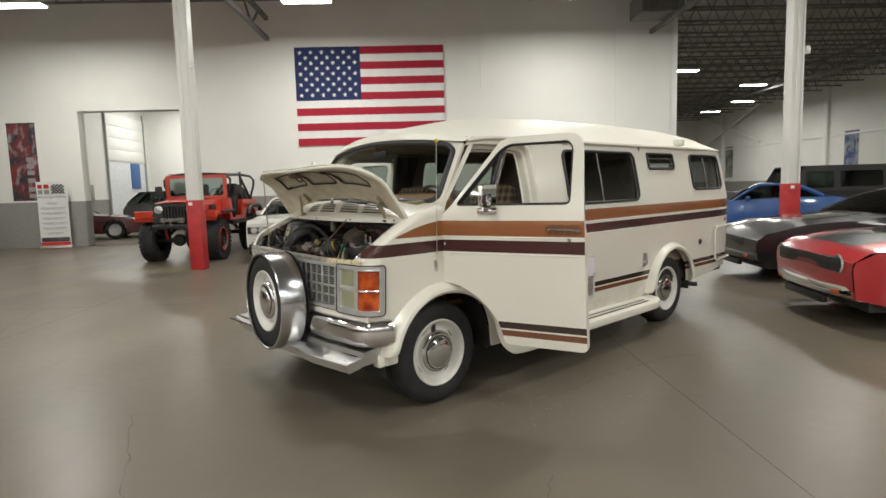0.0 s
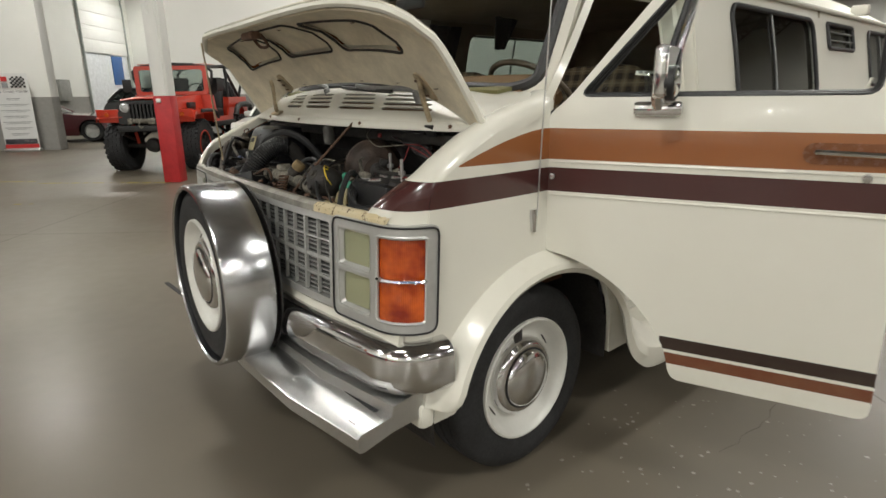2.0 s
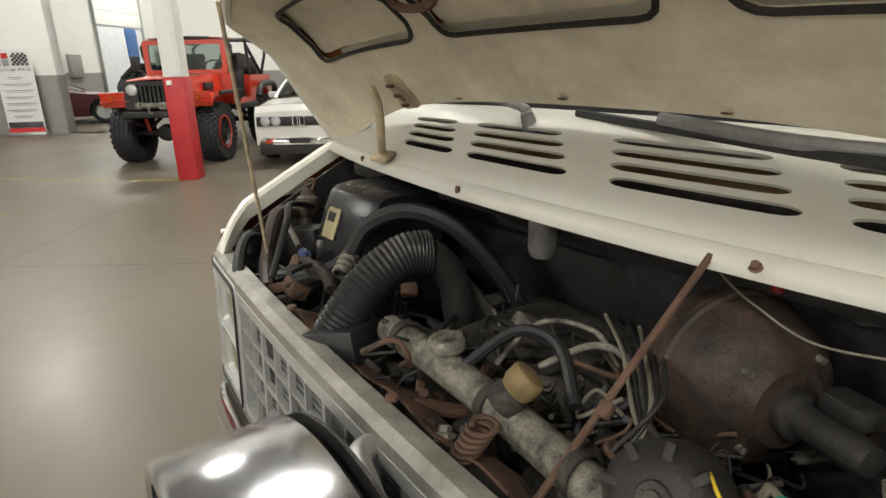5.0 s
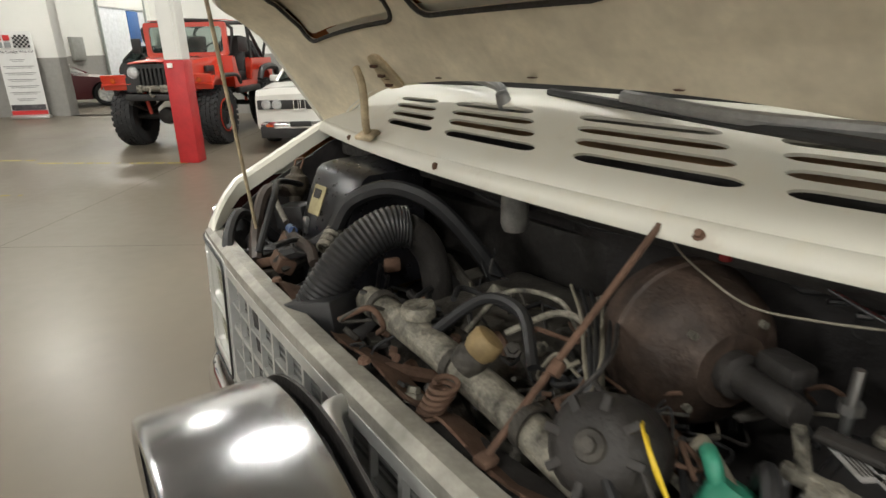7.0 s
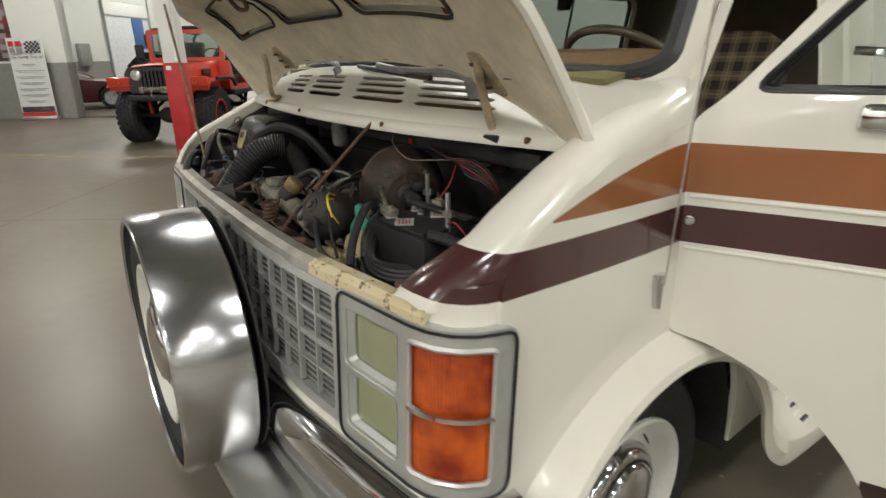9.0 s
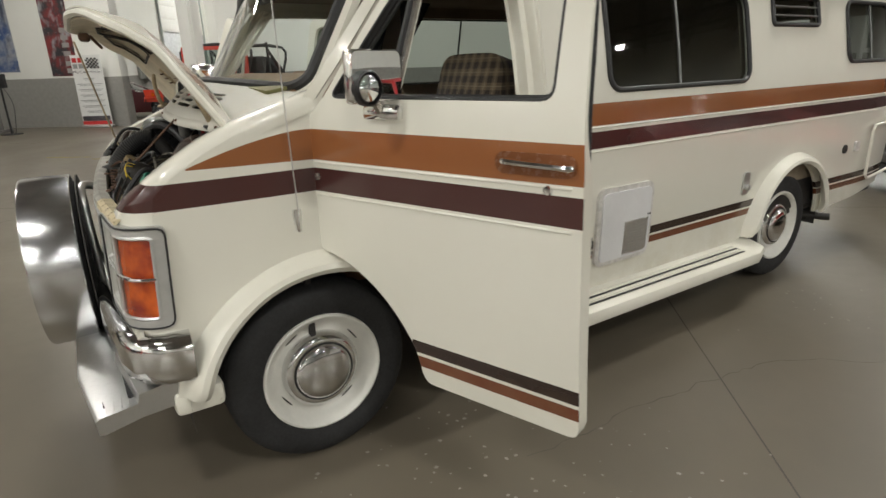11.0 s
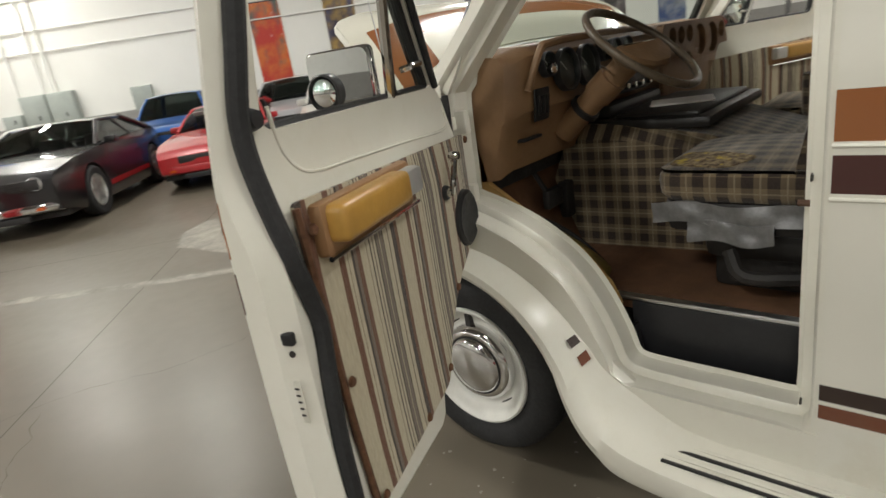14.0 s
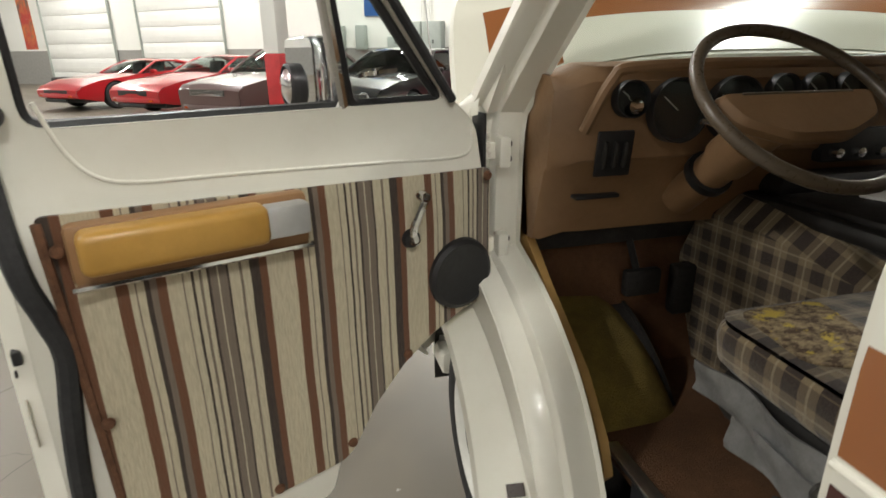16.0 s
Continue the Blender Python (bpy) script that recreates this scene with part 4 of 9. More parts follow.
RA = flare_ring(-0.482, 0.62, -0.424, 0.586, 1.088, -0.394, 0.567, 1.08)
RB, RC, RD = (flare_ring(*r) for r in ((-0.499, 0.602, -0.44, 0.56, 1.089, -0.408, 0.54, 1.083), (-0.515, 0.585, -0.455, 0.53, 1.09, -0.424, 0.51, 1.085), (-0.532, 0.562, -0.468, 0.50, 1.091, -0.434, 0.475, 1.085)))
part("stripe_bar", bar_on(RA, RB, 0.55, 0.82), simple("dark_stripe_paint", (0.035, 0.02, 0.016), 0.3), van)
part("stripe_bar", bar_on(RC, RD, 0.55, 0.82), simple("rust_stripe_paint", (0.16, 0.052, 0.025), 0.3), van)

# running boards
prof = [(0.96, 0.36), (1.0, 0.342), (1.10, 0.326), (1.13, 0.312), (1.14, 0.285), (1.13, 0.25), (1.09, 0.228), (1.0, 0.22), (0.96, 0.225)]
for s in (-1, 1):
    secs = []
    for y, f in ((-0.90, 0.97), (-1.05, 1.0), (-1.5, 1.0), (-2.4, 1.0), (-2.72, 1.0), (-2.82, 0.8)):
        secs.append([(s * (0.96 + (x - 0.96) * f), y, 0.355 + (z - 0.355) * 1.0 + (0.05 * (1 - f))) for x, z in prof])
    board = part("running_board", loft(secs), CREAM, van, "cream moulded running board")
    for x in (1.005, 1.03, 1.055, 1.08):
        part("tread_strip", box(min(s * x, s * (x + 0.012)), -2.62, 0.324 + (1.1 - x) * 0.12 + 0.004, max(s * x, s * (x + 0.012)), -0.74, 0.324 + (1.1 - x) * 0.12 + 0.009, 0.001), BLACK if x in (1.03, 1.08) else CREAM, board)

# spare wheel in a chrome band on the nose
spare = new("spare_wheel")
spare.parent = van
spare["label"] = "spare wheel in a polished steel band"
spare.matrix_local = pose(-0.045, 0.735, 0.722, -90, 0, -4.0) @ Matrix.Diagonal((0.93, 0.93, 0.8, 1.0))
wheel_parts(spare, Matrix.Identity(4))
part("band", lathe([(0.36, -0.085), (0.366, -0.09), (0.37, -0.085), (0.37, 0.118), (0.364, 0.128), (0.353, 0.13), (0.348, 0.122), (0.36, 0.116)], 64, close=True), POLISHED, spare, "polished steel tyre band")
part("spare_backing", lathe([(0.0, -0.118), (0.365, -0.118), (0.365, -0.112), (0.0, -0.112)], 48), SOOT, spare)
part("spare_arm", tube([(0.0, 0.575, 1.0), (-0.03, 0.615, 1.015), (-0.085, 0.635, 1.01), (-0.125, 0.636, 0.965), (-0.15, 0.635, 0.88), (-0.21, 0.63, 0.76), (-0.27, 0.625, 0.64), (-0.30, 0.61, 0.50)], 0.017, 10, 6), ALU, van, "bent tubular spare wheel carrier")


# ---------------------------------------------------------------- open hood
def hoodpaint():
    g = Nodes("hood_paint")
    c = g.coords()
    xyz = g.n("ShaderNodeSeparateXYZ", Vector=c).outputs
    ax = g.math("ABSOLUTE", xyz[0])
    v = xyz[1]
    outer = g.math("MULTIPLY", g.math("LESS_THAN", ax, 0.845), g.math("MULTIPLY", g.math("GREATER_THAN", g.math("ADD", v, g.math("MULTIPLY", g.math("SUBTRACT", ax, 0.64), 0.12)), 0.04), g.math("LESS_THAN", v, 0.19)))
    inner = g.math("MULTIPLY", g.math("LESS_THAN", ax, 0.64), g.math("LESS_THAN", v, 0.132))
    m = g.math("MULTIPLY", outer, g.math("SUBTRACT", 1.0, inner))
    fine = g.noise(20, 4, 0.65, c)
    cream = g.mix(g.span(fine, 0.6, 0.85, 0, 0.3), (0.75, 0.725, 0.62), (0.6, 0.56, 0.45))
    col = g.mix(m, cream, (0.29, 0.105, 0.036))
    return g.done(Base_Color=col, Roughness=0.22, Coat_Weight=0.35, Coat_Roughness=0.06)


HOODPAINT = hoodpaint()
hood = new("hood")
hood.parent = van
hood["label"] = "open cream hood with a tan band on top"
hood.matrix_local = pose(0, 0.127, 1.41, 0, 0, -4.9)
hood_loop = [(-0.955, -0.03), (-0.80, 0.015), (-0.55, 0.035), (0.55, 0.035), (0.80, 0.015), (0.955, -0.03), (0.945, 0.2), (0.90, 0.36), (0.55, 0.445), (0.0, 0.475), (-0.55, 0.445), (-0.90, 0.36), (-0.945, 0.2)]
hood_loop = softened(hood_loop, 0.05)


HOOD_V = np.linspace(0.0, 0.6, 121)
bend = np.clip((HOOD_V * 1.1 - 0.22) / 0.12, 0, 1)
bend = np.radians(47 - 36 * bend * bend * (3 - 2 * bend))
HOOD_Y = np.concatenate([[0], np.cumsum(np.cos(bend[:-1]) * 0.005 * 1.1)])
HOOD_Z = np.concatenate([[0], np.cumsum(np.sin(bend[:-1]) * 0.005 * 1.1)])


def hood_up(u, v):
    """The raised hood: steep behind, flatter ahead, its sides turned down."""
    k = abs(u) / 0.955
    z = -0.125 * k ** 2.6 * max(0.0, 1 - v / 0.42) - 0.035 * k ** 4 - 0.05 * max(0.0, (v - 0.38) / 0.115) ** 2
    if v < 0:
        return Vector((u, v * 0.7, z + v * 0.7))
    return Vector((u, float(np.interp(v, HOOD_V, HOOD_Y)), z + float(np.interp(v, HOOD_V, HOOD_Z))))


part("hood_skin", sheet(hood_loop, lambda u, v: hood_up(u, v) + Vector((0, 0, 0.014)), (), 0.05, 0.005), HOODPAINT, hood)
wells = [softened([(-0.72, 0.19), (-0.30, 0.185), (-0.26, 0.365), (-0.66, 0.33)], 0.04), softened([(-0.22, 0.185), (0.22, 0.185), (0.2, 0.38), (-0.2, 0.38)], 0.04), softened([(0.30, 0.185), (0.72, 0.19), (0.66, 0.33), (0.26, 0.365)], 0.04)]
inner_loop = [(x * 0.985, 0.008 + v * 0.965) for x, v in hood_loop]
flipu = lambda l: [(-x, z) for x, z in l]
LINERC = simple("stained_beige_liner", (0.72, 0.645, 0.50), 0.6, var=0.22, scale=7, bump=0.08)
part("hood_liner", sheet(flipu(inner_loop), lambda u, v: hood_up(-u, v) + Vector((0, 0, -0.022)), [flipu(w) for w in wells], 0.05, 0.006), LINERC, hood, "inner hood panel, stained cream")
part("hood_flange", tube([hood_up(u, v) + Vector((0, 0, -0.004)) for u, v in dense(hood_loop, 0.06)], 0.012, 6, 0, True), CREAM_OLD, hood)
for w in wells:
    part("well_seal", tube([hood_up(u, v) + Vector((0, 0, -0.024)) for u, v in dense(w, 0.05)], 0.0048, 6, 0, True), SOOT, hood)
    part("well_floor", sheet(flipu(w), lambda u, v: hood_up(-u, v) + Vector((0, 0, -0.006)), (), 0.08, 0.002), LINERC, hood)
BEIGE_RUST = simple("rust_stained_cream", (0.47, 0.38, 0.25), 0.75, var=0.5, scale=16, bump=0.2)
for x, k in ((-0.70, 1), (0.49, -1)):
    part("hinge_plate", sheet(softened([(-(x + 0.04), 0.045), (-(x - 0.04), 0.045), (-(x - 0.028), 0.13), (-(x + 0.028), 0.13)], 0.02), lambda u, v: hood_up(-u, v) + Vector((0, 0, -0.03)), (), 0.05, 0.006), BEIGE_RUST, hood, "rust-stained hinge plate")
    for dv in (0.065, 0.09, 0.115):
        part("hinge_bolt", lathe([(0, 0.008), (0.009, 0.006), (0.01, 0.0)], 8, Matrix.Translation(hood_up(x + 0.01, dv) + Vector((0, 0, -0.036))) @ pose(0, 0, 0, 180)), RUSTY, hood)
    arm = [(x, 0.085, 0.01), (x + 0.004, 0.075, -0.02), (x + 0.008, 0.065, -0.05), (x + 0.012, 0.045, -0.10), (x + 0.006, 0.03, -0.15)] if k > 0 else [(x + 0.02, 0.125, 0.03), (x - 0.012, 0.13, 0.0), (x - 0.015, 0.128, -0.04), (x + 0.0, 0.12, -0.085), (x + 0.012, 0.112, -0.105), (x + 0.022, 0.10, -0.118)]
    part("hinge_arm", tube(arm, 0.0095, 8, 5), BEIGE_RUST, hood, "bent hinge arm")
    if k < 0:
        part("arm_foot", moved(box(-0.028, -0.02, -0.006, 0.028, 0.02, 0.006, 0.005), pose(x + 0.018, 0.108, -0.118, -24, 0, 12)), BEIGE_RUST, hood)
for u, v, r in ((-0.52, 0.07, 0.006), (-0.25, 0.06, 0.006), (0.02, 0.065, 0.007), (0.3, 0.06, 0.006), (0.5, 0.07, 0.006), (-0.78, 0.10, 0.007), (-0.1, 0.36, 0.006), (0.36, 0.35, 0.006), (-0.62, 0.33, 0.006)):
    part("rivet_hole", lathe([(0, 0.002), (r, 0.002), (r * 1.3, 0.0)], 10, Matrix.Translation(hood_up(u, v) + Vector((0, 0, -0.029))) @ pose(0, 0, 0, 180)), RUSTY, hood)
part("hood_latch", joined(box(-0.06, 0.36, 0.17, 0.06, 0.40, 0.20, 0.01), tube([(-0.05, 0.36, 0.19), (-0.04, 0.33, 0.15), (0.04, 0.33, 0.15), (0.05, 0.36, 0.19)], 0.006, 6, 5)), RUSTY, hood)
part("hood_prop", tube([(0.50, 0.525, 1.60), (0.72, 0.405, 1.06)], 0.0042, 8, 0), BEIGE_RUST, van, "thin hood prop")

# ---------------------------------------------------------------- driver's door, swung open
HINGE_Y = -0.03
DOOR_L = 0.955
door = new("driver_door")
door.parent = van
door["label"] = "open driver's door with striped cloth lining"
door.matrix_local = pose(-0.985, HINGE_Y, 0, 0, 0, -70.5)


def dx(z):
    """How far the door's skin lies outside the hinge line, by height."""
    return -(half(-0.5, z) - 0.985)


def dn(z):
    """The same for the inner face, which thins towards the window frame."""
    k = min(1.0, max(0.0, (z - 1.12) / 0.22))
    return dx(z) - 0.042 * k * k * (3 - 2 * k)


def door_sheet(loop, off=0.0, holes=(), thick=0.004, step=0.06, inner=False):
    """Given in (u, z), u from the hinge rearwards; inner: seen from inside."""
    if inner:
        fl = lambda l: [(-u, z) for u, z in l]
        return sheet(fl(loop), lambda a, v: (dn(v) + off, a, v), [fl(h) for h in holes], step, thick)
    return sheet(list(loop), lambda a, v: (dx(v) + off, -a, v), holes, step, thick)


door_loop = softened([(0.0, 0.852), (0.08, 0.842), (0.16, 0.814), (0.24, 0.77), (0.31, 0.714), (0.37, 0.645), (0.415, 0.57), (0.44, 0.46), (0.975, 0.458), (0.962, 1.2), (0.935, 1.74), (0.88, 1.79), (0.47, 1.79), (0.40, 1.77), (0.07, 1.36), (0.0, 1.3)], 0.035)
door_win = softened([(0.10, 1.36), (0.87, 1.36), (0.875, 1.70), (0.845, 1.742), (0.46, 1.742), (0.40, 1.71)], 0.035)
part("door_skin", door_sheet(door_loop, 0.0, [door_win], 0.006), PAINT, door, "cream outer skin with tan and brown stripes")
inner_loop = softened([(0.015, 0.868), (0.08, 0.858), (0.165, 0.83), (0.25, 0.784), (0.325, 0.724), (0.385, 0.652), (0.43, 0.575), (0.457, 0.49), (0.938, 0.49), (0.932, 1.2), (0.91, 1.73), (0.868, 1.775), (0.47, 1.775), (0.40, 1.75), (0.085, 1.36), (0.015, 1.3)], 0.035)
part("door_inner_frame", door_sheet(inner_loop, 0.085, [door_win], 0.006, 0.05, True), CREAM, door)
n_ring = 150


def even(loop, n):
    """n points at even steps along a loop, from its point nearest the hinge's foot."""
    p = dense(list(loop), 0.01)
    k = min(range(len(p)), key=lambda i: (p[i][0]) ** 2 + (p[i][1] - 0.9) ** 2)
    p = p[k:] + p[:k]
    return [p[int(i * len(p) / n)] for i in range(n)]


o, i_ = even(door_loop, n_ring), even(inner_loop, n_ring)
rings = [[(dx(z) + 0.003, -u, z) for u, z in o], [(dn(z) + 0.05, -u - 0.002, z) for u, z in o], [(dn(z) + 0.087, -u, z) for u, z in i_]]
part("door_edge", loft(rings, False), CREAM, door)
w = dense(door_win, 0.04)
part("window_reveal", loft([[(dx(z) + 0.0, -u, z) for u, z in w], [(dn(z) + 0.086, -u, z) for u, z in w]], False), CREAM, door)
part("window_channel", tube([(dx(z) + 0.004, -u, z) for u, z in w], 0.0055, 8, 0, True), BLACK, door)
for zz in (1.155, 1.046):
    part("door_crease", tube([(dx(zz) + 0.001, -u, zz) for u in np.linspace(0.02, DOOR_L - 0.02, 8)], 0.0045, 8, 0), CREAM, door)
part("window_channel", tube([(dn(z) + 0.062, -u, z) for u, z in w], 0.012, 8, 0, True), BLACK, door)
ventw = softened([(0.115, 1.362), (0.325, 1.362), (0.40, 1.70)], 0.02)
vp = part("vent_pane", door_sheet(ventw, 0.03, (), 0.0), GLASS, door, "quarter-light glass")
vp.visible_shadow = False
part("vent_frame", tube([(dx(z) + 0.03, -u, z) for u, z in dense(ventw, 0.05)], 0.010, 6, 0, True), BLACK, vp)
part("vent_post", tube([(dx(1.36) + 0.032, -0.345, 1.36), (dx(1.74) + 0.032, -0.425, 1.74)], 0.013, 8, 0), CHROME, vp)
part("vent_catch", tube([(dx(1.42) + 0.045, -0.31, 1.42), (dx(1.42) + 0.07, -0.30, 1.425), (dx(1.42) + 0.075, -0.25, 1.43)], 0.008, 6, 4), CHROME, vp)
part("hinge_gap", box(-0.004, -0.004, 0.90, 0.05, 0.006, 1.325, 0.003), BLACK, door, "black rubber strip along the hinge edge")
# rubber seal round the door's inner edge
seal = [(0.925, 0.50), (0.916, 0.64), (0.912, 0.76), (0.90, 0.89), (0.887, 1.0), (0.90, 1.07), (0.92, 1.16), (0.93, 1.35), (0.922, 1.5), (0.90, 1.70), (0.86, 1.765)]
part("door_seal", tube([(dn(z) + 0.094, -u, z) for u, z in seal], 0.018, 8, 6), RUBBER, door, "black rubber seal")
part("door_seal", tube([(dn(z) + 0.092, -u, z) for u, z in ((0.86, 1.765), (0.47, 1.765), (0.41, 1.74), (0.09, 1.36))], 0.010, 8, 4), RUBBER, door)
part("check_plug", lathe([(0.0, 0.014), (0.015, 0.012), (0.019, 0.0), (0.019, -0.01)], 20, pose(dn(1.385) + 0.096, -0.905, 1.385, 0, 90)), BLACK, door)
part("latch_hole", box(dx(1.02) + 0.035, -DOOR_L - 0.004, 0.995, dx(1.02) + 0.082, -DOOR_L + 0.01, 1.02, 0.004), BLACK, door)
for zz, xx in ((0.985, 0.03), (0.98, 0.075), (1.10, 0.05), (1.125, 0.045), (1.09, 0.03)):
    part("screw", lathe([(0.0, 0.004), (0.006, 0.003), (0.007, 0.0)], 10, pose(dx(zz) + xx, -DOOR_L - 0.002, zz, 90)), SOOT, door)
PAPER = simple("pale_sticker", (0.62, 0.6, 0.52), 0.6, var=0.06, scale=12)
st = part("sticker", box(dx(0.89) + 0.028, -DOOR_L - 0.0035, 0.835, dx(0.89) + 0.075, -DOOR_L - 0.001, 0.925, 0.0005), PAPER, door, "pale data sticker")
for k in range(5):
    part("print_line", box(dx(0.89) + 0.033, -DOOR_L - 0.0045, 0.85 + 0.014 * k, dx(0.89) + 0.07, -DOOR_L - 0.003, 0.854 + 0.014 * k), SOOT, st)
# pressed relief of the inner frame under the window
part("door_relief", tube([(dn(z) + 0.085, -u, z) for u, z in ((0.03, 1.30), (0.035, 1.25), (0.09, 1.232), (0.3, 1.243), (0.587, 1.256), (0.73, 1.262), (0.79, 1.28), (0.825, 1.325), (0.85, 1.40))], 0.004, 8, 5), CREAM, door)
# lining
CLOTH = door_cloth()
lining = softened([(0.005, 1.205), (0.005, 0.882), (0.09, 0.868), (0.18, 0.83), (0.26, 0.775), (0.34, 0.695), (0.40, 0.605), (0.43, 0.585), (0.855, 0.545), (0.868, 0.80), (0.885, 1.235)], 0.015)


def puffed(loop):
    fl = [(-u, z) for u, z in loop]
    return sheet(fl, lambda a, v: (dx(v) + 0.093 + 0.012 * min(1, 8 * min(0.90 + a, -a, abs(1.22 - v) + 0.02)), a, v), (), 0.04, 0.008)


part("door_lining", puffed(lining), CLOTH, door, "striped woven cloth lining")
ROPE = simple("brown_piping", (0.13, 0.06, 0.03), 0.9, var=0.3, scale=60, bump=0.4)
part("lining_piping", tube([(dx(z) + 0.098, -u, z) for u, z in ((0.853, 0.552), (0.86, 0.70), (0.866, 0.85), (0.874, 1.05), (0.882, 1.225))], 0.008, 6, 4), ROPE, door)
GOLD = simple("gold_vinyl", (0.45, 0.25, 0.055), 0.35, var=0.12, scale=8, bump=0.05)
TANP = simple("tan_plastic", (0.30, 0.165, 0.075), 0.45, var=0.1, scale=8, bump=0.05)
arm = part("armrest", box(dx(1.15) + 0.09, -0.838, 1.142, dx(1.15) + 0.165, -0.545, 1.215, 0.016, 3), GOLD, door, "gold vinyl armrest")
part("armrest_base", box(dx(1.15) + 0.09, -0.852, 1.118, dx(1.15) + 0.125, -0.462, 1.222, 0.012), TANP, arm)
part("ashtray", box(dx(1.15) + 0.09, -0.555, 1.148, dx(1.15) + 0.157, -0.468, 1.209, 0.010), simple("satin_silver", (0.55, 0.55, 0.54), 0.35, 0.5), arm)
part("armrest_trim", tube([(dx(1.1) + 0.128, -0.855, 1.119), (dx(1.1) + 0.13, -0.46, 1.119)], 0.006, 6, 0), CHROME, arm)
part("speaker", lathe([(0.0, 0.012), (0.055, 0.014), (0.066, 0.018), (0.075, 0.02), (0.085, 0.014), (0.088, 0.0)], 32, pose(dx(0.965) + 0.10, -0.10, 0.965, 0, 90, 0)), BLACK, door, "round black speaker")
crank = part("window_crank", joined(lathe([(0, 0.03), (0.012, 0.028), (0.015, 0.0)], 16, pose(dx(1.08) + 0.10, -0.232, 1.078, 0, 90, 0)), tube([(dx(1.1) + 0.128, -0.232, 1.078), (dx(1.1) + 0.137, -0.242, 1.105), (dx(1.1) + 0.14, -0.228, 1.14), (dx(1.1) + 0.14, -0.215, 1.165), (dx(1.1) + 0.137, -0.22, 1.182)], 0.0085, 8, 5), lathe([(0, 0.02), (0.011, 0.016), (0.013, 0.0), (0.01, -0.012)], 14, pose(dx(1.17) + 0.142, -0.222, 1.178, 0, 90, 0))), CHROME, door, "chrome window crank")
part("crank_washer", lathe([(0.013, 0.012), (0.019, 0.011), (0.022, 0.0)], 18, pose(dx(1.08) + 0.105, -0.232, 1.078, 0, 90, 0)), BLACK, crank)
for u, z in ((0.025, 1.19), (0.862, 1.18), (0.852, 0.86), (0.835, 0.57), (0.58, 0.585), (0.405, 0.625), (0.25, 0.80)):
    part("lining_button", lathe([(0, 0.008), (0.009, 0.006), (0.012, 0.0)], 12, pose(dx(z) + 0.108, -u, z, 0, 90, 0)), ROPE, door)
# outside handle and mirror
han = part("door_handle", door_sheet(rounded(0.72, 1.18, 0.945, 1.236, 0.026), -0.004, (), 0.004), simple("tan_recess_paint", (0.20, 0.075, 0.03), 0.25, coat=0.4), door, "recessed chrome handle")
part("handle_bar", tube([(dx(1.2) - 0.012, -0.75, 1.213), (dx(1.2) - 0.022, -0.77, 1.213), (dx(1.2) - 0.022, -0.92, 1.208), (dx(1.2) - 0.012, -0.935, 1.205)], 0.009, 8, 4), CHROME, han)
part("key_lock", lathe([(0, 0.008), (0.011, 0.007), (0.013, 0.0)], 16, pose(dx(1.15) + 0.0, -0.87, 1.147, 0, -90, 0)), CHROME, door)
part("hinge_stud", lathe([(0, 0.012), (0.01, 0.01), (0.013, 0.0)], 16, pose(dx(1.11), -0.025, 1.107, 0, -90, 0)), CHROME, door)
mir = part("door_mirror", joined(box(dx(1.33) - 0.03, -0.41, 1.30, dx(1.33), -0.27, 1.345, 0.012), tube([(dx(1.33) - 0.02, -0.34, 1.33), (dx(1.33) - 0.045, -0.34, 1.36), (dx(1.33) - 0.085, -0.345, 1.41)], 0.018, 8, 5)), CHROME, door, "chrome door mirror with a round blind-spot mirror")
MM = pose(dx(1.4) - 0.085, -0.366, 1.424, 0, 0, -3)
head = part("mirror_head", moved(box(-0.095, -0.018, -0.07, 0.095, 0.018, 0.07, 0.014, 3), MM), CHROME, mir)
part("mirror_glass", moved(flat(rounded(-0.09, -0.065, 0.09, 0.065, 0.02), (), 0.002, "y", -0.0195), MM), MIRROR, head)
part("blind_spot_mirror", lathe([(0.0, 0.022), (0.02, 0.02), (0.036, 0.012), (0.042, 0.0)], 28, MM @ pose(-0.045, -0.024, -0.03, 90)), MIRROR, head)
part("blind_spot_rim", lathe([(0.042, 0.014), (0.047, 0.01), (0.047, -0.012), (0.042, -0.012)], 28, MM @ pose(-0.045, -0.024, -0.03, 90)), BLACK, head)


# ---------------------------------------------------------------- engine bay
def cable(points, r, mat, label="", owner=None):
    return part("hose" if r > 0.009 else "cable", tube(points, r, 8, 6), mat, owner or van, label)


GREASE = simple("greasy_cast_metal", (0.06, 0.054, 0.046), 0.6, 0.4, 0.6, 26, 0.5)
DULLALU = simple("dull_cast_aluminium", (0.21, 0.195, 0.16), 0.6, 0.4, 0.9, 30, 0.6)
BOOST = simple("brown_rusted_steel", (0.052, 0.034, 0.025), 0.6, 0.2, 0.6, 16, 0.35)
GREEN = simple("green_bottle_cap", (0.03, 0.22, 0.14), 0.5, var=0.15, scale=20)
JUG = simple("yellowed_plastic_bottle", (0.36, 0.31, 0.17), 0.5, var=0.3, scale=14)
WIPERC = simple("grey_wiper_paint", (0.30, 0.30, 0.30), 0.4, 0.5, 0.3, 20)
TAILW = simple("faded_red_print", (0.22, 0.05, 0.05), 0.5)
YELW = simple("yellow_wire", (0.6, 0.42, 0.02), 0.45)
PALE = simple("pale_wire", (0.20, 0.18, 0.14), 0.5)
LABELW = simple("white_label", (0.62, 0.6, 0.57), 0.4, var=0.2, scale=40)
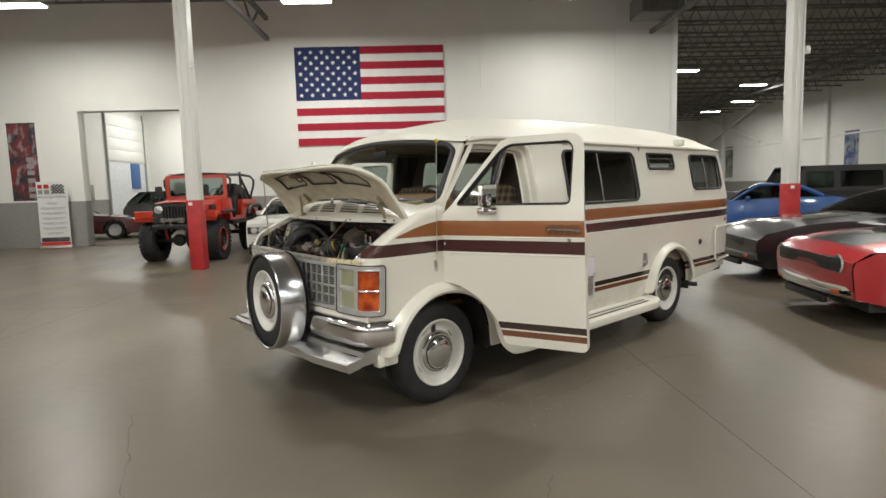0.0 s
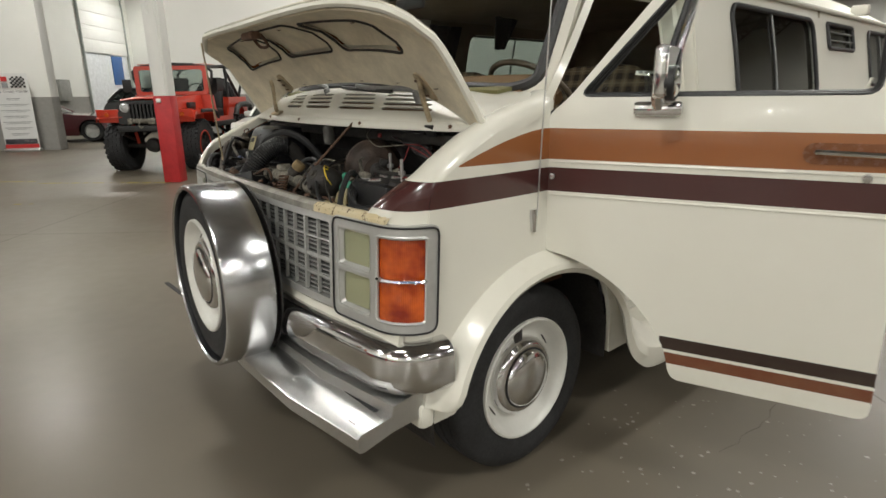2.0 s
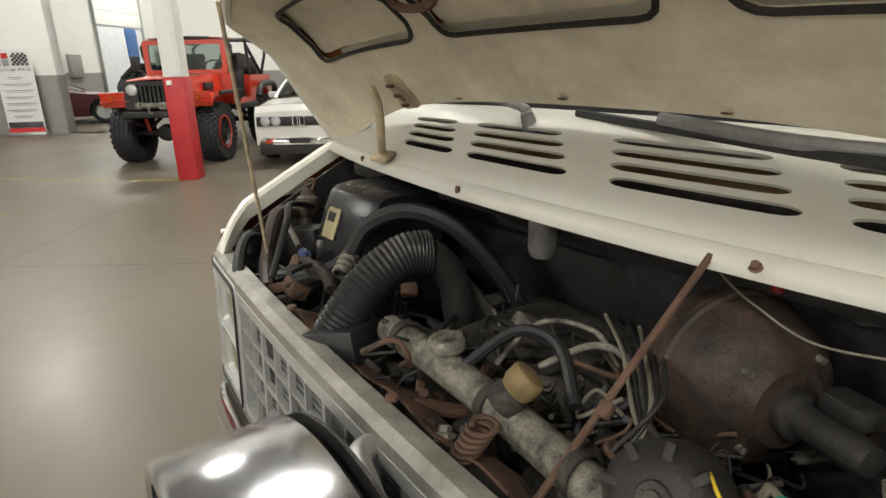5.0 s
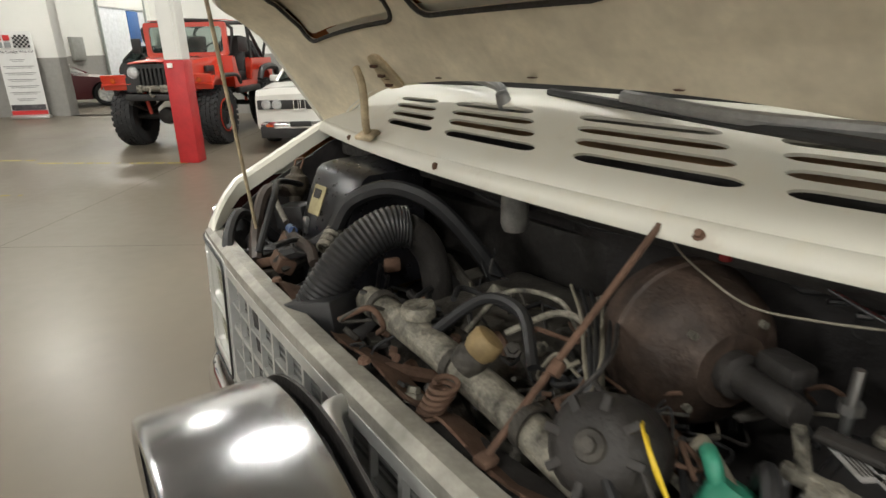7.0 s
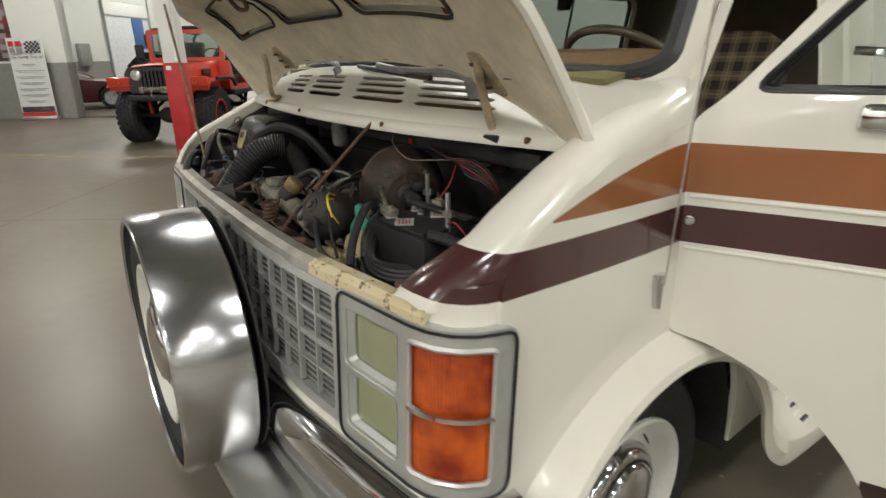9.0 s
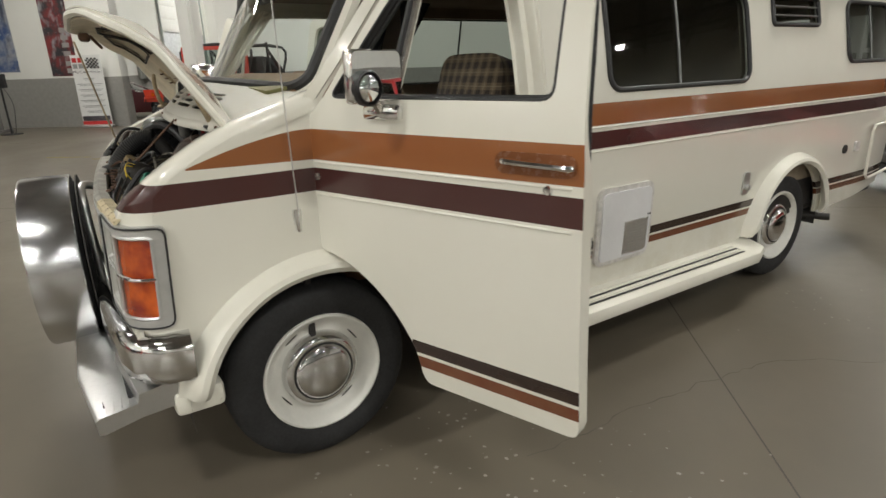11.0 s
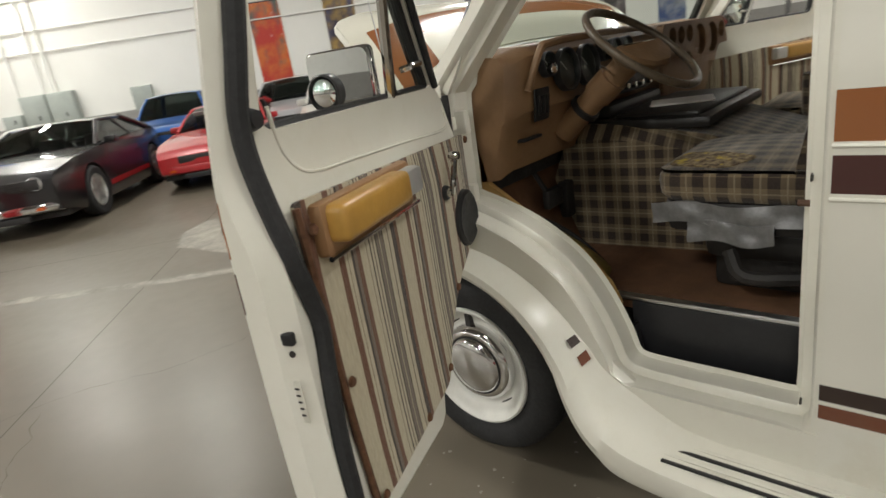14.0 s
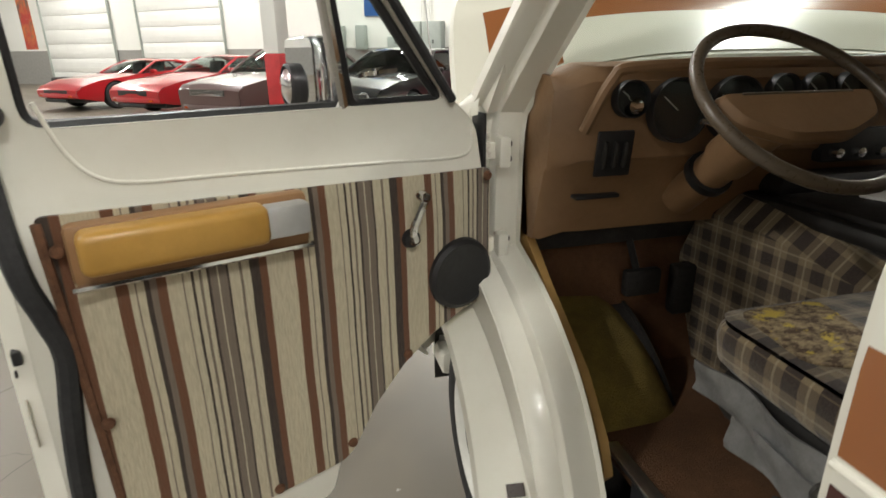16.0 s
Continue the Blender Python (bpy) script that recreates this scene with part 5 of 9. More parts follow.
GRUBBY = simple("grubby_label", (0.36, 0.35, 0.34), 0.35, var=0.5, scale=60)

CASTB = simple("oily_brown_casting", (0.075, 0.06, 0.042), 0.6, 0.3, 0.6, 24, 0.4)
BROWNH = simple("brown_rubber_hose", (0.055, 0.04, 0.032), 0.6, var=0.4, scale=20)
BRAID = simple("frayed_braided_hose", (0.17, 0.155, 0.13), 0.7, 0.2, 0.5, 90, 0.6)
GRIME = simple("grimy_bay_paint", (0.03, 0.027, 0.027), 0.55, 0.0, 0.6, 6, 0.3)
part("firewall", flat(rect(-0.93, 0.5, 0.93, 1.285), (), 0.02, "-y", 0.03), GRIME, van)
part("bay_floor", box(-0.56, 0.03, 0.50, 0.56, 0.52, 0.52), SOOT, van)
for s in (-1, 1):
    part("inner_wing", sheet([(-0.03, 0.5), (0.55, 0.5), (0.55, 1.03), (0.42, 1.12), (0.2, 1.225), (-0.03, 1.3)], lambda u, v: (s * (0.885 if v > 0.85 else 0.885 - (0.85 - v) * 0.9), u, v), (), 0.1, 0.006), GRIME, van)
part("radiator", box(-0.42, 0.47, 0.6, 0.48, 0.53, 1.0, 0.01), SOOT, van)
tank = part("radiator_tank", tube([(0.20, 0.405, 1.045), (0.02, 0.43, 1.055), (-0.154, 0.451, 1.052), (-0.36, 0.485, 1.045)], 0.026, 12, 4), DULLALU, van, "dull corroded metal pipe over the radiator")
for x, y in ((0.14, 0.413), (-0.1, 0.445), (-0.26, 0.468)):
    part("pipe_clamp", lathe([(0.026, -0.008), (0.03, -0.008), (0.03, 0.008), (0.026, 0.008)], 16, pose(x, y, 1.053, 0, 90, -8)), GREASE, tank)
part("filler_cap", joined(lathe([(0.0, 0.012), (0.014, 0.012), (0.016, 0.018), (0.024, 0.018), (0.028, 0.012), (0.028, 0.0), (0.02, -0.004), (0.02, -0.03)], 24, pose(0.025, 0.42, 1.082)), box(0.018, 0.392, 1.095, 0.032, 0.448, 1.101, 0.003)), DULLALU, tank)
part("shroud_plate", sheet([(-0.5, 0.0), (0.45, 0.0), (0.45, 1.0), (-0.5, 1.0)], lambda u, v: (u, 0.535 - 0.05 * v - 0.07 * max(0.0, u + 0.4), 1.015 - 0.03 * v + 0.008 * math.sin(u * 31)), (), 0.05, 0.004), RUSTY, van)

# air cleaner with its snorkel and ribbed hose
AIRP = simple("shiny_black_plastic", (0.010, 0.010, 0.012), 0.3)
air = part("air_box", loft([[(x, y, z) for x, y in ((0.41, 0.33 - d), (0.40, 0.12), (0.46, 0.05), (0.60, 0.05), (0.625, 0.12), (0.615, 0.33 - d), (0.59, 0.338 - d), (0.435, 0.338 - d))] for z, d in ((0.95, -0.01), (1.085, 0.0), (1.16, 0.028), (1.212, 0.055), (1.222, 0.07))] + [[(0.43, 0.235, 1.23), (0.42, 0.13, 1.228), (0.47, 0.08, 1.222), (0.59, 0.08, 1.222), (0.605, 0.13, 1.228), (0.60, 0.235, 1.23), (0.585, 0.242, 1.23), (0.445, 0.242, 1.23)]]), AIRP, van, "black air cleaner box")
part("box_label", sheet(rect(-0.026, -0.032, 0.026, 0.032), lambda u, v: (0.552 - u, 0.3165 - v * 0.44, 1.152 + v), (), 0.05, 0.002), JUG, air, "yellowed label")
part("label_print", sheet(rect(-0.018, 0.004, 0.012, 0.024), lambda u, v: (0.552 - u, 0.3185 - v * 0.44, 1.152 + v), (), 0.05, 0.001), SOOT, air)
part("box_clip", joined(*[moved(box(-0.008, -0.006, -0.02, 0.008, 0.006, 0.02, 0.003), pose(x, 0.337, 1.09)) for x in (0.45, 0.575)]), ALU, air)
RIB = simple("ribbed_black_hose", (0.02, 0.02, 0.021), 0.35)
duct = smooth_path([(0.285, 0.475, 1.02), (0.27, 0.44, 1.075), (0.255, 0.39, 1.128), (0.236, 0.335, 1.158), (0.218, 0.295, 1.158)], 14)
hose = part("ribbed_hose", tube(duct, 0.039, 16, 0, ribs=0.07), RIB, van, "ribbed black intake hose")
part("hose_elbow", tube([(0.22, 0.30, 1.156), (0.214, 0.27, 1.128), (0.21, 0.245, 1.08), (0.21, 0.23, 0.98)], 0.031, 14, 5), SOOT, hose)
part("hose_clamp", lathe([(0.039, -0.006), (0.043, -0.006), (0.043, 0.006), (0.039, 0.006)], 20, pose(0.282, 0.467, 1.032, -60, 0, 14)), DULLALU, hose)
part("snorkel", moved(box(-0.065, -0.05, -0.035, 0.065, 0.05, 0.035, 0.008), pose(0.262, 0.472, 1.012, 8, 14, 26)), BLACK, van)
cable([(0.60, 0.40, 1.02), (0.50, 0.37, 1.06), (0.44, 0.342, 1.105), (0.41, 0.31, 1.172), (0.345, 0.255, 1.205), (0.27, 0.20, 1.18), (0.205, 0.15, 1.10), (0.16, 0.10, 1.0)], 0.018, BLACK, "thick black hose")
cable([(0.84, 0.30, 0.98), (0.82, 0.40, 1.08), (0.74, 0.47, 1.05), (0.66, 0.5, 1.0)], 0.014, BLACK)
cable([(0.80, 0.20, 1.12), (0.72, 0.33, 1.17), (0.60, 0.40, 1.16), (0.55, 0.47, 1.06)], 0.008, BLACK)
valve = part("heater_valve", joined(lathe([(0, 0.05), (0.012, 0.05), (0.018, 0.03), (0.03, 0.022), (0.034, 0.0), (0.03, -0.02), (0.02, -0.03), (0.018, -0.06)], 18, pose(0.80, 0.25, 1.135, 10, 8)), moved(box(-0.03, -0.012, -0.012, 0.03, 0.012, 0.012, 0.004), pose(0.80, 0.27, 1.13, 0, 0, 30))), CASTB, van, "oily brown cast heater valve")
part("valve_lever", tube([(0.80, 0.25, 1.18), (0.81, 0.24, 1.20), (0.795, 0.225, 1.205), (0.785, 0.24, 1.18)], 0.003, 6, 4), RUSTY, valve)
cable([(0.80, 0.28, 1.12), (0.765, 0.34, 1.145), (0.745, 0.375, 1.12), (0.72, 0.41, 1.04), (0.66, 0.44, 1.0)], 0.015, BROWNH, "brown rubber heater hose")
cable([(0.775, 0.31, 1.14), (0.746, 0.33, 1.15), (0.71, 0.35, 1.125), (0.644, 0.357, 1.085)], 0.007, BRAID, "braided hose")
part("hose_fitting", tube([(0.61, 0.365, 1.08), (0.568, 0.376, 1.084)], 0.011, 10, 0), simple("blue_fitting", (0.05, 0.09, 0.2), 0.4), van)
cable([(0.60, 0.37, 1.07), (0.53, 0.385, 1.075), (0.446, 0.395, 1.075), (0.40, 0.41, 1.06)], 0.012, BROWNH)
part("hose_end", joined(*[lathe([(0.017, -0.006), (0.021, -0.005), (0.021, 0.005), (0.017, 0.006)], 14, pose(0.412 + 0.008 * j, 0.375 - 0.012 * j, 1.085 + 0.007 * j, 60, 0, 30)) for j in range(5)]), DULLALU, van, "metal hose end")
part("control_box", moved(box(-0.05, -0.035, -0.03, 0.05, 0.035, 0.03, 0.006), pose(0.70, 0.30, 1.08, 0, 8, 20)), BLACK, van)
for k in range(7):
    x = 0.60 + 0.04 * k
    part("bay_bracket", moved(box(-0.03, -0.02, -0.012, 0.03, 0.02, 0.012, 0.004), pose(x, 0.44 - 0.03 * k, 0.98 + 0.015 * (k % 3), 20 * k, 15, 35 * k)), (GREASE, RUSTY, SOOT)[k % 3], van)

# engine lumps under the pipes
part("engine_block", joined(box(-0.28, 0.05, 0.62, 0.28, 0.36, 0.92, 0.03), box(-0.16, 0.02, 0.9, 0.18, 0.30, 1.02, 0.03), box(-0.1, 0.28, 0.86, 0.12, 0.36, 1.0, 0.02)), GREASE, van, "greasy black engine block")
part("water_pump", lathe([(0, 0.09), (0.05, 0.085), (0.055, 0.05), (0.09, 0.045), (0.09, 0.02), (0.07, 0.0)], 24, pose(0.02, 0.36, 0.86, -90)), GREASE, van)
part("fan", joined(*[moved(box(-0.03, 0.02, -0.004, 0.03, 0.2, 0.004, 0.002), pose(0.02, 0.455, 0.80, 0, 0, 0) @ pose(0, 0, 0, 0, 72 * k, 0) @ pose(0, 0, 0, 90, 25, 0)) for k in range(5)]), BLACK, van)
oil = part("oil_filler", lathe([(0.02, -0.05), (0.03, -0.05), (0.034, -0.03), (0.034, -0.012), (0.03, -0.004), (0.022, -0.004)], 24, pose(-0.145, 0.45, 1.10, 30, -30, 0) @ Matrix.Diagonal((0.70, 0.70, 0.6, 1.0))), GREASE, van, "oil filler with a tan cap")
part("filler_lid", lathe([(0, 0.05), (0.022, 0.05), (0.03, 0.047), (0.034, 0.04), (0.034, 0.01), (0.03, 0.0), (0.024, -0.02)], 20, pose(-0.145, 0.45, 1.10, 30, -30, 0) @ Matrix.Diagonal((0.70, 0.70, 0.6, 1.0))), simple("tan_oil_cap", (0.22, 0.155, 0.07), 0.65, var=0.35, scale=25), oil, "tan cap")
cable([(-0.02, 0.43, 1.07), (-0.06, 0.36, 1.12), (-0.13, 0.35, 1.12), (-0.2, 0.40, 1.08)], 0.009, BLACK)
cable([(-0.08, 0.33, 1.06), (-0.14, 0.28, 1.10), (-0.22, 0.30, 1.10), (-0.30, 0.38, 1.04)], 0.0055, DULLALU)
cable([(-0.02, 0.36, 1.05), (-0.05, 0.30, 1.11), (-0.12, 0.26, 1.11), (-0.17, 0.26, 1.07)], 0.0045, DULLALU)
alt = part("alternator", lathe([(0, 0.12), (0.03, 0.12), (0.045, 0.11), (0.058, 0.09), (0.062, 0.03), (0.05, 0.0), (0.0, 0.0)], 28, pose(-0.345, 0.40, 1.035, -55, 0, 10)), SOOT, van, "greasy alternator")
for k in range(8):
    part("alternator_fin", moved(box(-0.005, 0.02, 0.0, 0.005, 0.055, 0.01, 0.002), pose(-0.345, 0.40, 1.035, -55, 0, 10) @ pose(0, 0, 0.105, 0, 0, 45 * k)), SOOT, alt)
part("pulley", lathe([(0, 0.13), (0.008, 0.13), (0.009, 0.124), (0.016, 0.124), (0.018, 0.12), (0.026, 0.118)], 20, pose(-0.345, 0.40, 1.035, -55, 0, 10)), GREASE, alt)
part("coil_spring", tube([(0.017 * math.cos(0.9 * k) - 0.105 - 0.0010 * k, 0.505 + 0.017 * math.sin(0.9 * k), 1.005 + 0.0017 * k) for k in range(44)], 0.0036, 6, 2), RUSTY, van, "rusty coil spring")
rod = part("brace_rod", tube([(-0.283, 0.27, 1.27), (-0.262, 0.40, 1.148), (-0.24, 0.52, 1.03)], 0.0048, 8, 3), RUSTY, van, "rusty diagonal brace rod")
part("rod_clamp", moved(box(-0.008, -0.01, -0.007, 0.008, 0.01, 0.007, 0.003), pose(-0.262, 0.43, 1.12, -42)), RUSTY, rod)
part("rod_foot", box(-0.252, 0.51, 1.018, -0.228, 0.536, 1.03, 0.005), RUSTY, rod)

# brake booster and master cylinder
bm_ = pose(-0.25, 0.17, 1.085, -87, 0, 64) @ Matrix.Diagonal((0.84, 0.84, 0.84, 1.0))
boost = part("brake_booster", lathe([(0.0, 0.0), (0.122, 0.0), (0.134, 0.02), (0.136, 0.05), (0.141, 0.055), (0.141, 0.068), (0.136, 0.072), (0.13, 0.10), (0.118, 0.13), (0.10, 0.15), (0.07, 0.16), (0.06, 0.175), (0.0, 0.176)], 44, bm_), BOOST, van, "brown rusted brake booster")
master = part("master_cylinder", joined(lathe([(0, 0.30), (0.02, 0.30), (0.024, 0.285), (0.024, 0.20), (0.036, 0.195), (0.036, 0.16)], 20, bm_), moved(box(-0.045, -0.055, 0.21, 0.0, -0.022, 0.28, 0.01), bm_)), SOOT, boost)
for k in range(4):
    part("booster_stud", lathe([(0, 0.016), (0.006, 0.015), (0.007, 0.0)], 8, bm_ @ pose(0.085 * math.cos(0.8 + 1.57 * k), 0.085 * math.sin(0.8 + 1.57 * k), 0.15)), DULLALU, boost)
cable([(-0.225, 0.15, 1.24), (-0.27, 0.20, 1.222), (-0.33, 0.23, 1.205), (-0.39, 0.235, 1.185), (-0.46, 0.23, 1.19), (-0.56, 0.2, 1.20)], 0.0016, PALE)
cable([(-0.30, 0.26, 1.03), (-0.36, 0.34, 1.0), (-0.42, 0.40, 1.03)], 0.006, DULLALU)
part("reservoir", lathe([(0, 0.08), (0.02, 0.075), (0.025, 0.06), (0.025, 0.012), (0.02, 0.0), (0.0, -0.004)], 16, pose(0.045, 0.185, 1.168)), simple("cloudy_plastic", (0.13, 0.125, 0.115), 0.5, var=0.4, scale=30), van, "cloudy plastic reservoir")

# battery
bat = part("battery", joined(box(-0.72, 0.25, 0.90, -0.515, 0.44, 1.09, 0.008), box(-0.705, 0.26, 1.088, -0.53, 0.43, 1.098, 0.004)), simple("matt_black_battery_case", (0.012, 0.012, 0.013), 0.5), van, "black battery with white labels")
for x, y, w, d, a in ((-0.54, 0.322, 0.048, 0.022, -40), (-0.572, 0.335, 0.034, 0.012, -40), (-0.612, 0.312, 0.055, 0.042, -38), (-0.612, 0.408, 0.05, 0.04, -38), (-0.548, 0.402, 0.045, 0.024, -20)):
    part("battery_label", moved(box(-w / 2, -d / 2, 0.0, w / 2, d / 2, 0.002), pose(x, y, 1.0985, 0, 0, a)), GRUBBY, bat)
    part("label_print", joined(*[moved(box(-w * 0.38, d * (0.18 * j - 0.32), 0.002, w * (0.38 - 0.12 * (j % 2)), d * (0.18 * j - 0.24), 0.0026), pose(x, y, 1.0985, 0, 0, a)) for j in range(4)]), SOOT if w < 0.05 else TAILW, bat)
for x, y in ((-0.70, 0.36), (-0.515, 0.27)):
    part("hold_down_rod", joined(tube([(x, y, 0.95), (x, y, 1.17)], 0.0055, 8, 0), lathe([(0.012, 0.0), (0.012, 0.012)], 6, pose(x, y, 1.12))), ALU, bat)
part("hold_down_bar", box(-0.71, 0.30, 1.103, -0.50, 0.322, 1.113, 0.004), SOOT, bat)
for x, y in ((-0.545, 0.40), (-0.56, 0.27)):
    part("terminal", joined(lathe([(0, 0.022), (0.009, 0.022), (0.011, 0.0)], 12, pose(x, y, 1.098)), box(x - 0.02, y - 0.014, 1.10, x + 0.02, y + 0.014, 1.116, 0.005)), DULLALU, bat)
for k in range(4):
    o = 0.014 * k
    cable([(-0.505, 0.40, 1.10 - o), (-0.53 - o, 0.455 + 0.3 * o, 1.06 - o * 0.4), (-0.60, 0.49 - 0.5 * o, 1.01 + 0.2 * o), (-0.68, 0.465 - o * 0.8, 1.0 + 0.5 * o), (-0.745 + o * 0.4, 0.385, 1.03 + o * 0.5), (-0.745 + 0.5 * o, 0.29, 1.07), (-0.70, 0.22, 1.08)], 0.0072, BLACK, "", bat)
for k in range(3):
    o = 0.016 * k
    cable([(-0.39 - o, 0.36, 1.06), (-0.44 - o, 0.43, 1.03), (-0.53 - o, 0.50 - o * 0.5, 1.0), (-0.62, 0.52 - o, 0.985)], 0.005, (BLACK, SOOT, BLACK)[k])
cable([(-0.475, 0.37, 1.02), (-0.49, 0.40, 1.10), (-0.51, 0.44, 1.115), (-0.54, 0.49, 1.07), (-0.58, 0.53, 1.02)], 0.0095, BLACK, "curved black hose")
cable([(-0.33, 0.46, 1.10), (-0.385, 0.50, 1.08), (-0.47, 0.54, 1.035), (-0.56, 0.55, 1.025)], 0.006, BLACK)
cable([(-0.31, 0.42, 1.12), (-0.38, 0.46, 1.11), (-0.45, 0.50, 1.07), (-0.54, 0.535, 1.03)], 0.0035, SOOT)
jug = part("washer_bottle", loft([[(x, y, z) for x, y in ((-0.53 + e, 0.465 + e), (-0.415 - e, 0.475 + e), (-0.40 - e, 0.535 - e), (-0.52 + e, 0.53 - e))] for z, e in ((0.86, 0.0), (0.99, 0.0), (1.012, 0.006), (1.02, 0.018))]), JUG, van, "yellowed washer bottle")
part("second_tank", loft([[(x, y, z) for x, y in ((-0.53 + e, 0.385 + e), (-0.455 - e, 0.385 + e), (-0.445 - e, 0.40 + e), (-0.445 - e, 0.46 - e), (-0.455 - e, 0.472 - e), (-0.53 + e, 0.472 - e))] for z, e in ((0.86, 0.0), (1.02, 0.0), (1.045, 0.006), (1.062, 0.02))]), JUG, jug)
part("bottle_cap", joined(lathe([(0, 0.035), (0.024, 0.033), (0.03, 0.022), (0.03, 0.0), (0.026, -0.012)], 18, pose(-0.472, 0.43, 1.052, 28, -12)), tube([(-0.465, 0.43, 1.075), (-0.452, 0.425, 1.10), (-0.44, 0.41, 1.10)], 0.009, 10, 4)), GREEN, jug, "green cap")

# wires over the firewall
REDL = simple("bright_red_wire", (0.22, 0.014, 0.013), 0.45)
for k in range(7):
    o = 0.005 * k
    cable([(-0.46, 0.22 - o, 1.225 - 0.4 * o), (-0.535, 0.225 - o, 1.205 - o * 0.5), (-0.60, 0.19 + o, 1.20 - o), (-0.645, 0.17 + o, 1.15), (-0.655 - o, 0.155, 1.08 - 0.5 * o)], 0.002, REDL if k % 3 == 1 else BLACK)
cable([(-0.69, 0.36, 1.10), (-0.735, 0.37, 1.115), (-0.775, 0.36, 1.08)], 0.0018, REDL)
cable([(-0.56, 0.27, 1.12), (-0.575, 0.25, 1.155), (-0.56, 0.22, 1.19)], 0.0016, REDL)
part("red_plug", lathe([(0, 0.016), (0.008, 0.014), (0.008, 0)], 10, pose(-0.329, 0.18, 1.213)), REDL, van)
for k in range(12):
    o = 0.016 * k
    cable([(0.34 - o * 3, 0.10 - 0.003 * k, 1.23), (0.12 - o * 4, 0.14 - 0.005 * k, 1.19 + 0.012 * (k % 3)), (-0.15 - o * 2, 0.12, 1.235 - 0.007 * k), (-0.45 - o, 0.10, 1.225 - 0.01 * (k % 4)), (-0.8, 0.14, 1.15 + o * 0.4)], 0.004 + 0.0015 * (k % 3), BLACK)
for k in range(6):
    cable([(-0.10 - 0.02 * k, 0.20, 1.11), (-0.19 - 0.012 * k, 0.29, 1.115 + 0.006 * (k % 3)), (-0.27 - 0.006 * k, 0.38, 1.09 + 0.008 * k), (-0.34 + 0.012 * k, 0.44, 1.08)], 0.003, (PALE, BLACK, BLACK, PALE, BLACK, SOOT)[k])
cable([(-0.39, 0.45, 1.125), (-0.405, 0.475, 1.135), (-0.43, 0.49, 1.11), (-0.435, 0.47, 1.07)], 0.0017, YELW)
cable([(-0.40, 0.46, 1.12), (-0.42, 0.485, 1.125), (-0.445, 0.49, 1.09)], 0.0022, YELW)
rng_bay = random.Random(11)
for k in range(46):
    x, y, z = rng_bay.uniform(-0.85, 0.8), rng_bay.uniform(0.12, 0.42), rng_bay.uniform(0.93, 1.07)
    if -0.73 < x < -0.5 and y > 0.22:
        z -= 0.12
    pts = [(x, y, z)]
    for j in range(3):
        pts.append((pts[-1][0] + rng_bay.uniform(-0.12, 0.12), min(0.5, max(0.08, pts[-1][1] + rng_bay.uniform(-0.09, 0.09))), min(1.1, pts[-1][2] + rng_bay.uniform(-0.05, 0.045))))
    cable(pts, rng_bay.choice((0.004, 0.006, 0.008, 0.012)), rng_bay.choice((BLACK, BLACK, SOOT, GREASE, RUSTY, BLACK, BLACK)))
for k in range(34):
    x, y = rng_bay.uniform(-0.85, 0.82), rng_bay.uniform(0.10, 0.46)
    e = rng_bay.uniform(0.014, 0.04)
    if -0.74 < x < -0.48 and y > 0.2:
        continue
    part("bay_fitting", moved(box(-e, -e * 0.7, -e * 0.6, e, e * 0.7, e * 0.6, e * 0.25), pose(x, y, rng_bay.uniform(0.93, 1.02), rng_bay.uniform(-40, 40), rng_bay.uniform(-30, 30), rng_bay.uniform(0, 180))), rng_bay.choice((GREASE, SOOT, RUSTY, SOOT, DULLALU)), van)
for k in range(70):
    x, y = rng_bay.uniform(-0.48, 0.16), rng_bay.uniform(0.14, 0.46)
    pts = [(x, y, rng_bay.uniform(1.0, 1.07))]
    for j in range(3):
        pts.append((pts[-1][0] + rng_bay.uniform(-0.06, 0.05), min(0.5, max(0.08, pts[-1][1] + rng_bay.uniform(-0.05, 0.06))), min(1.11, max(0.96, pts[-1][2] + rng_bay.uniform(-0.035, 0.035)))))
    cable(pts, rng_bay.choice((0.0018, 0.0024, 0.003, 0.005)), rng_bay.choice((BLACK, BLACK, GREASE, RUSTY, BLACK, GREASE, SOOT, PALE)))
for k in range(40):
    x, y, e = rng_bay.uniform(-0.44, 0.2), rng_bay.uniform(0.30, 0.53), rng_bay.uniform(0.006, 0.018)
    turn = pose(x, y, rng_bay.uniform(0.99, 1.045), rng_bay.uniform(-60, 60), rng_bay.uniform(-40, 40), rng_bay.uniform(0, 180))
    bm = lathe([(0, e), (e * 0.55, e), (e * 0.6, e * 0.5), (e, e * 0.45), (e, -e * 0.5), (e * 0.7, -e)], 6, turn) if k % 2 else moved(box(-e, -e * 0.5, -e * 0.35, e, e * 0.5, e * 0.35, e * 0.2), turn)
    part("bay_fitting", bm, rng_bay.choice((GREASE, RUSTY, DULLALU, SOOT, RUSTY)), van)
part("relay", box(-0.86, 0.12, 1.06, -0.83, 0.22, 1.16, 0.006), SOOT, van)
part("solenoid", lathe([(0, 0.05), (0.025, 0.05), (0.028, 0.0)], 16, pose(-0.60, 0.12, 1.19, 90)), RUSTY, van)
part("white_bracket", joined(box(-0.555, 0.388, 1.10, -0.50, 0.40, 1.118, 0.004), moved(box(-0.006, -0.005, 0, 0.006, 0.005, 0.05, 0.003), pose(-0.52, 0.395, 1.112, 0, 15))), DULLALU, van)
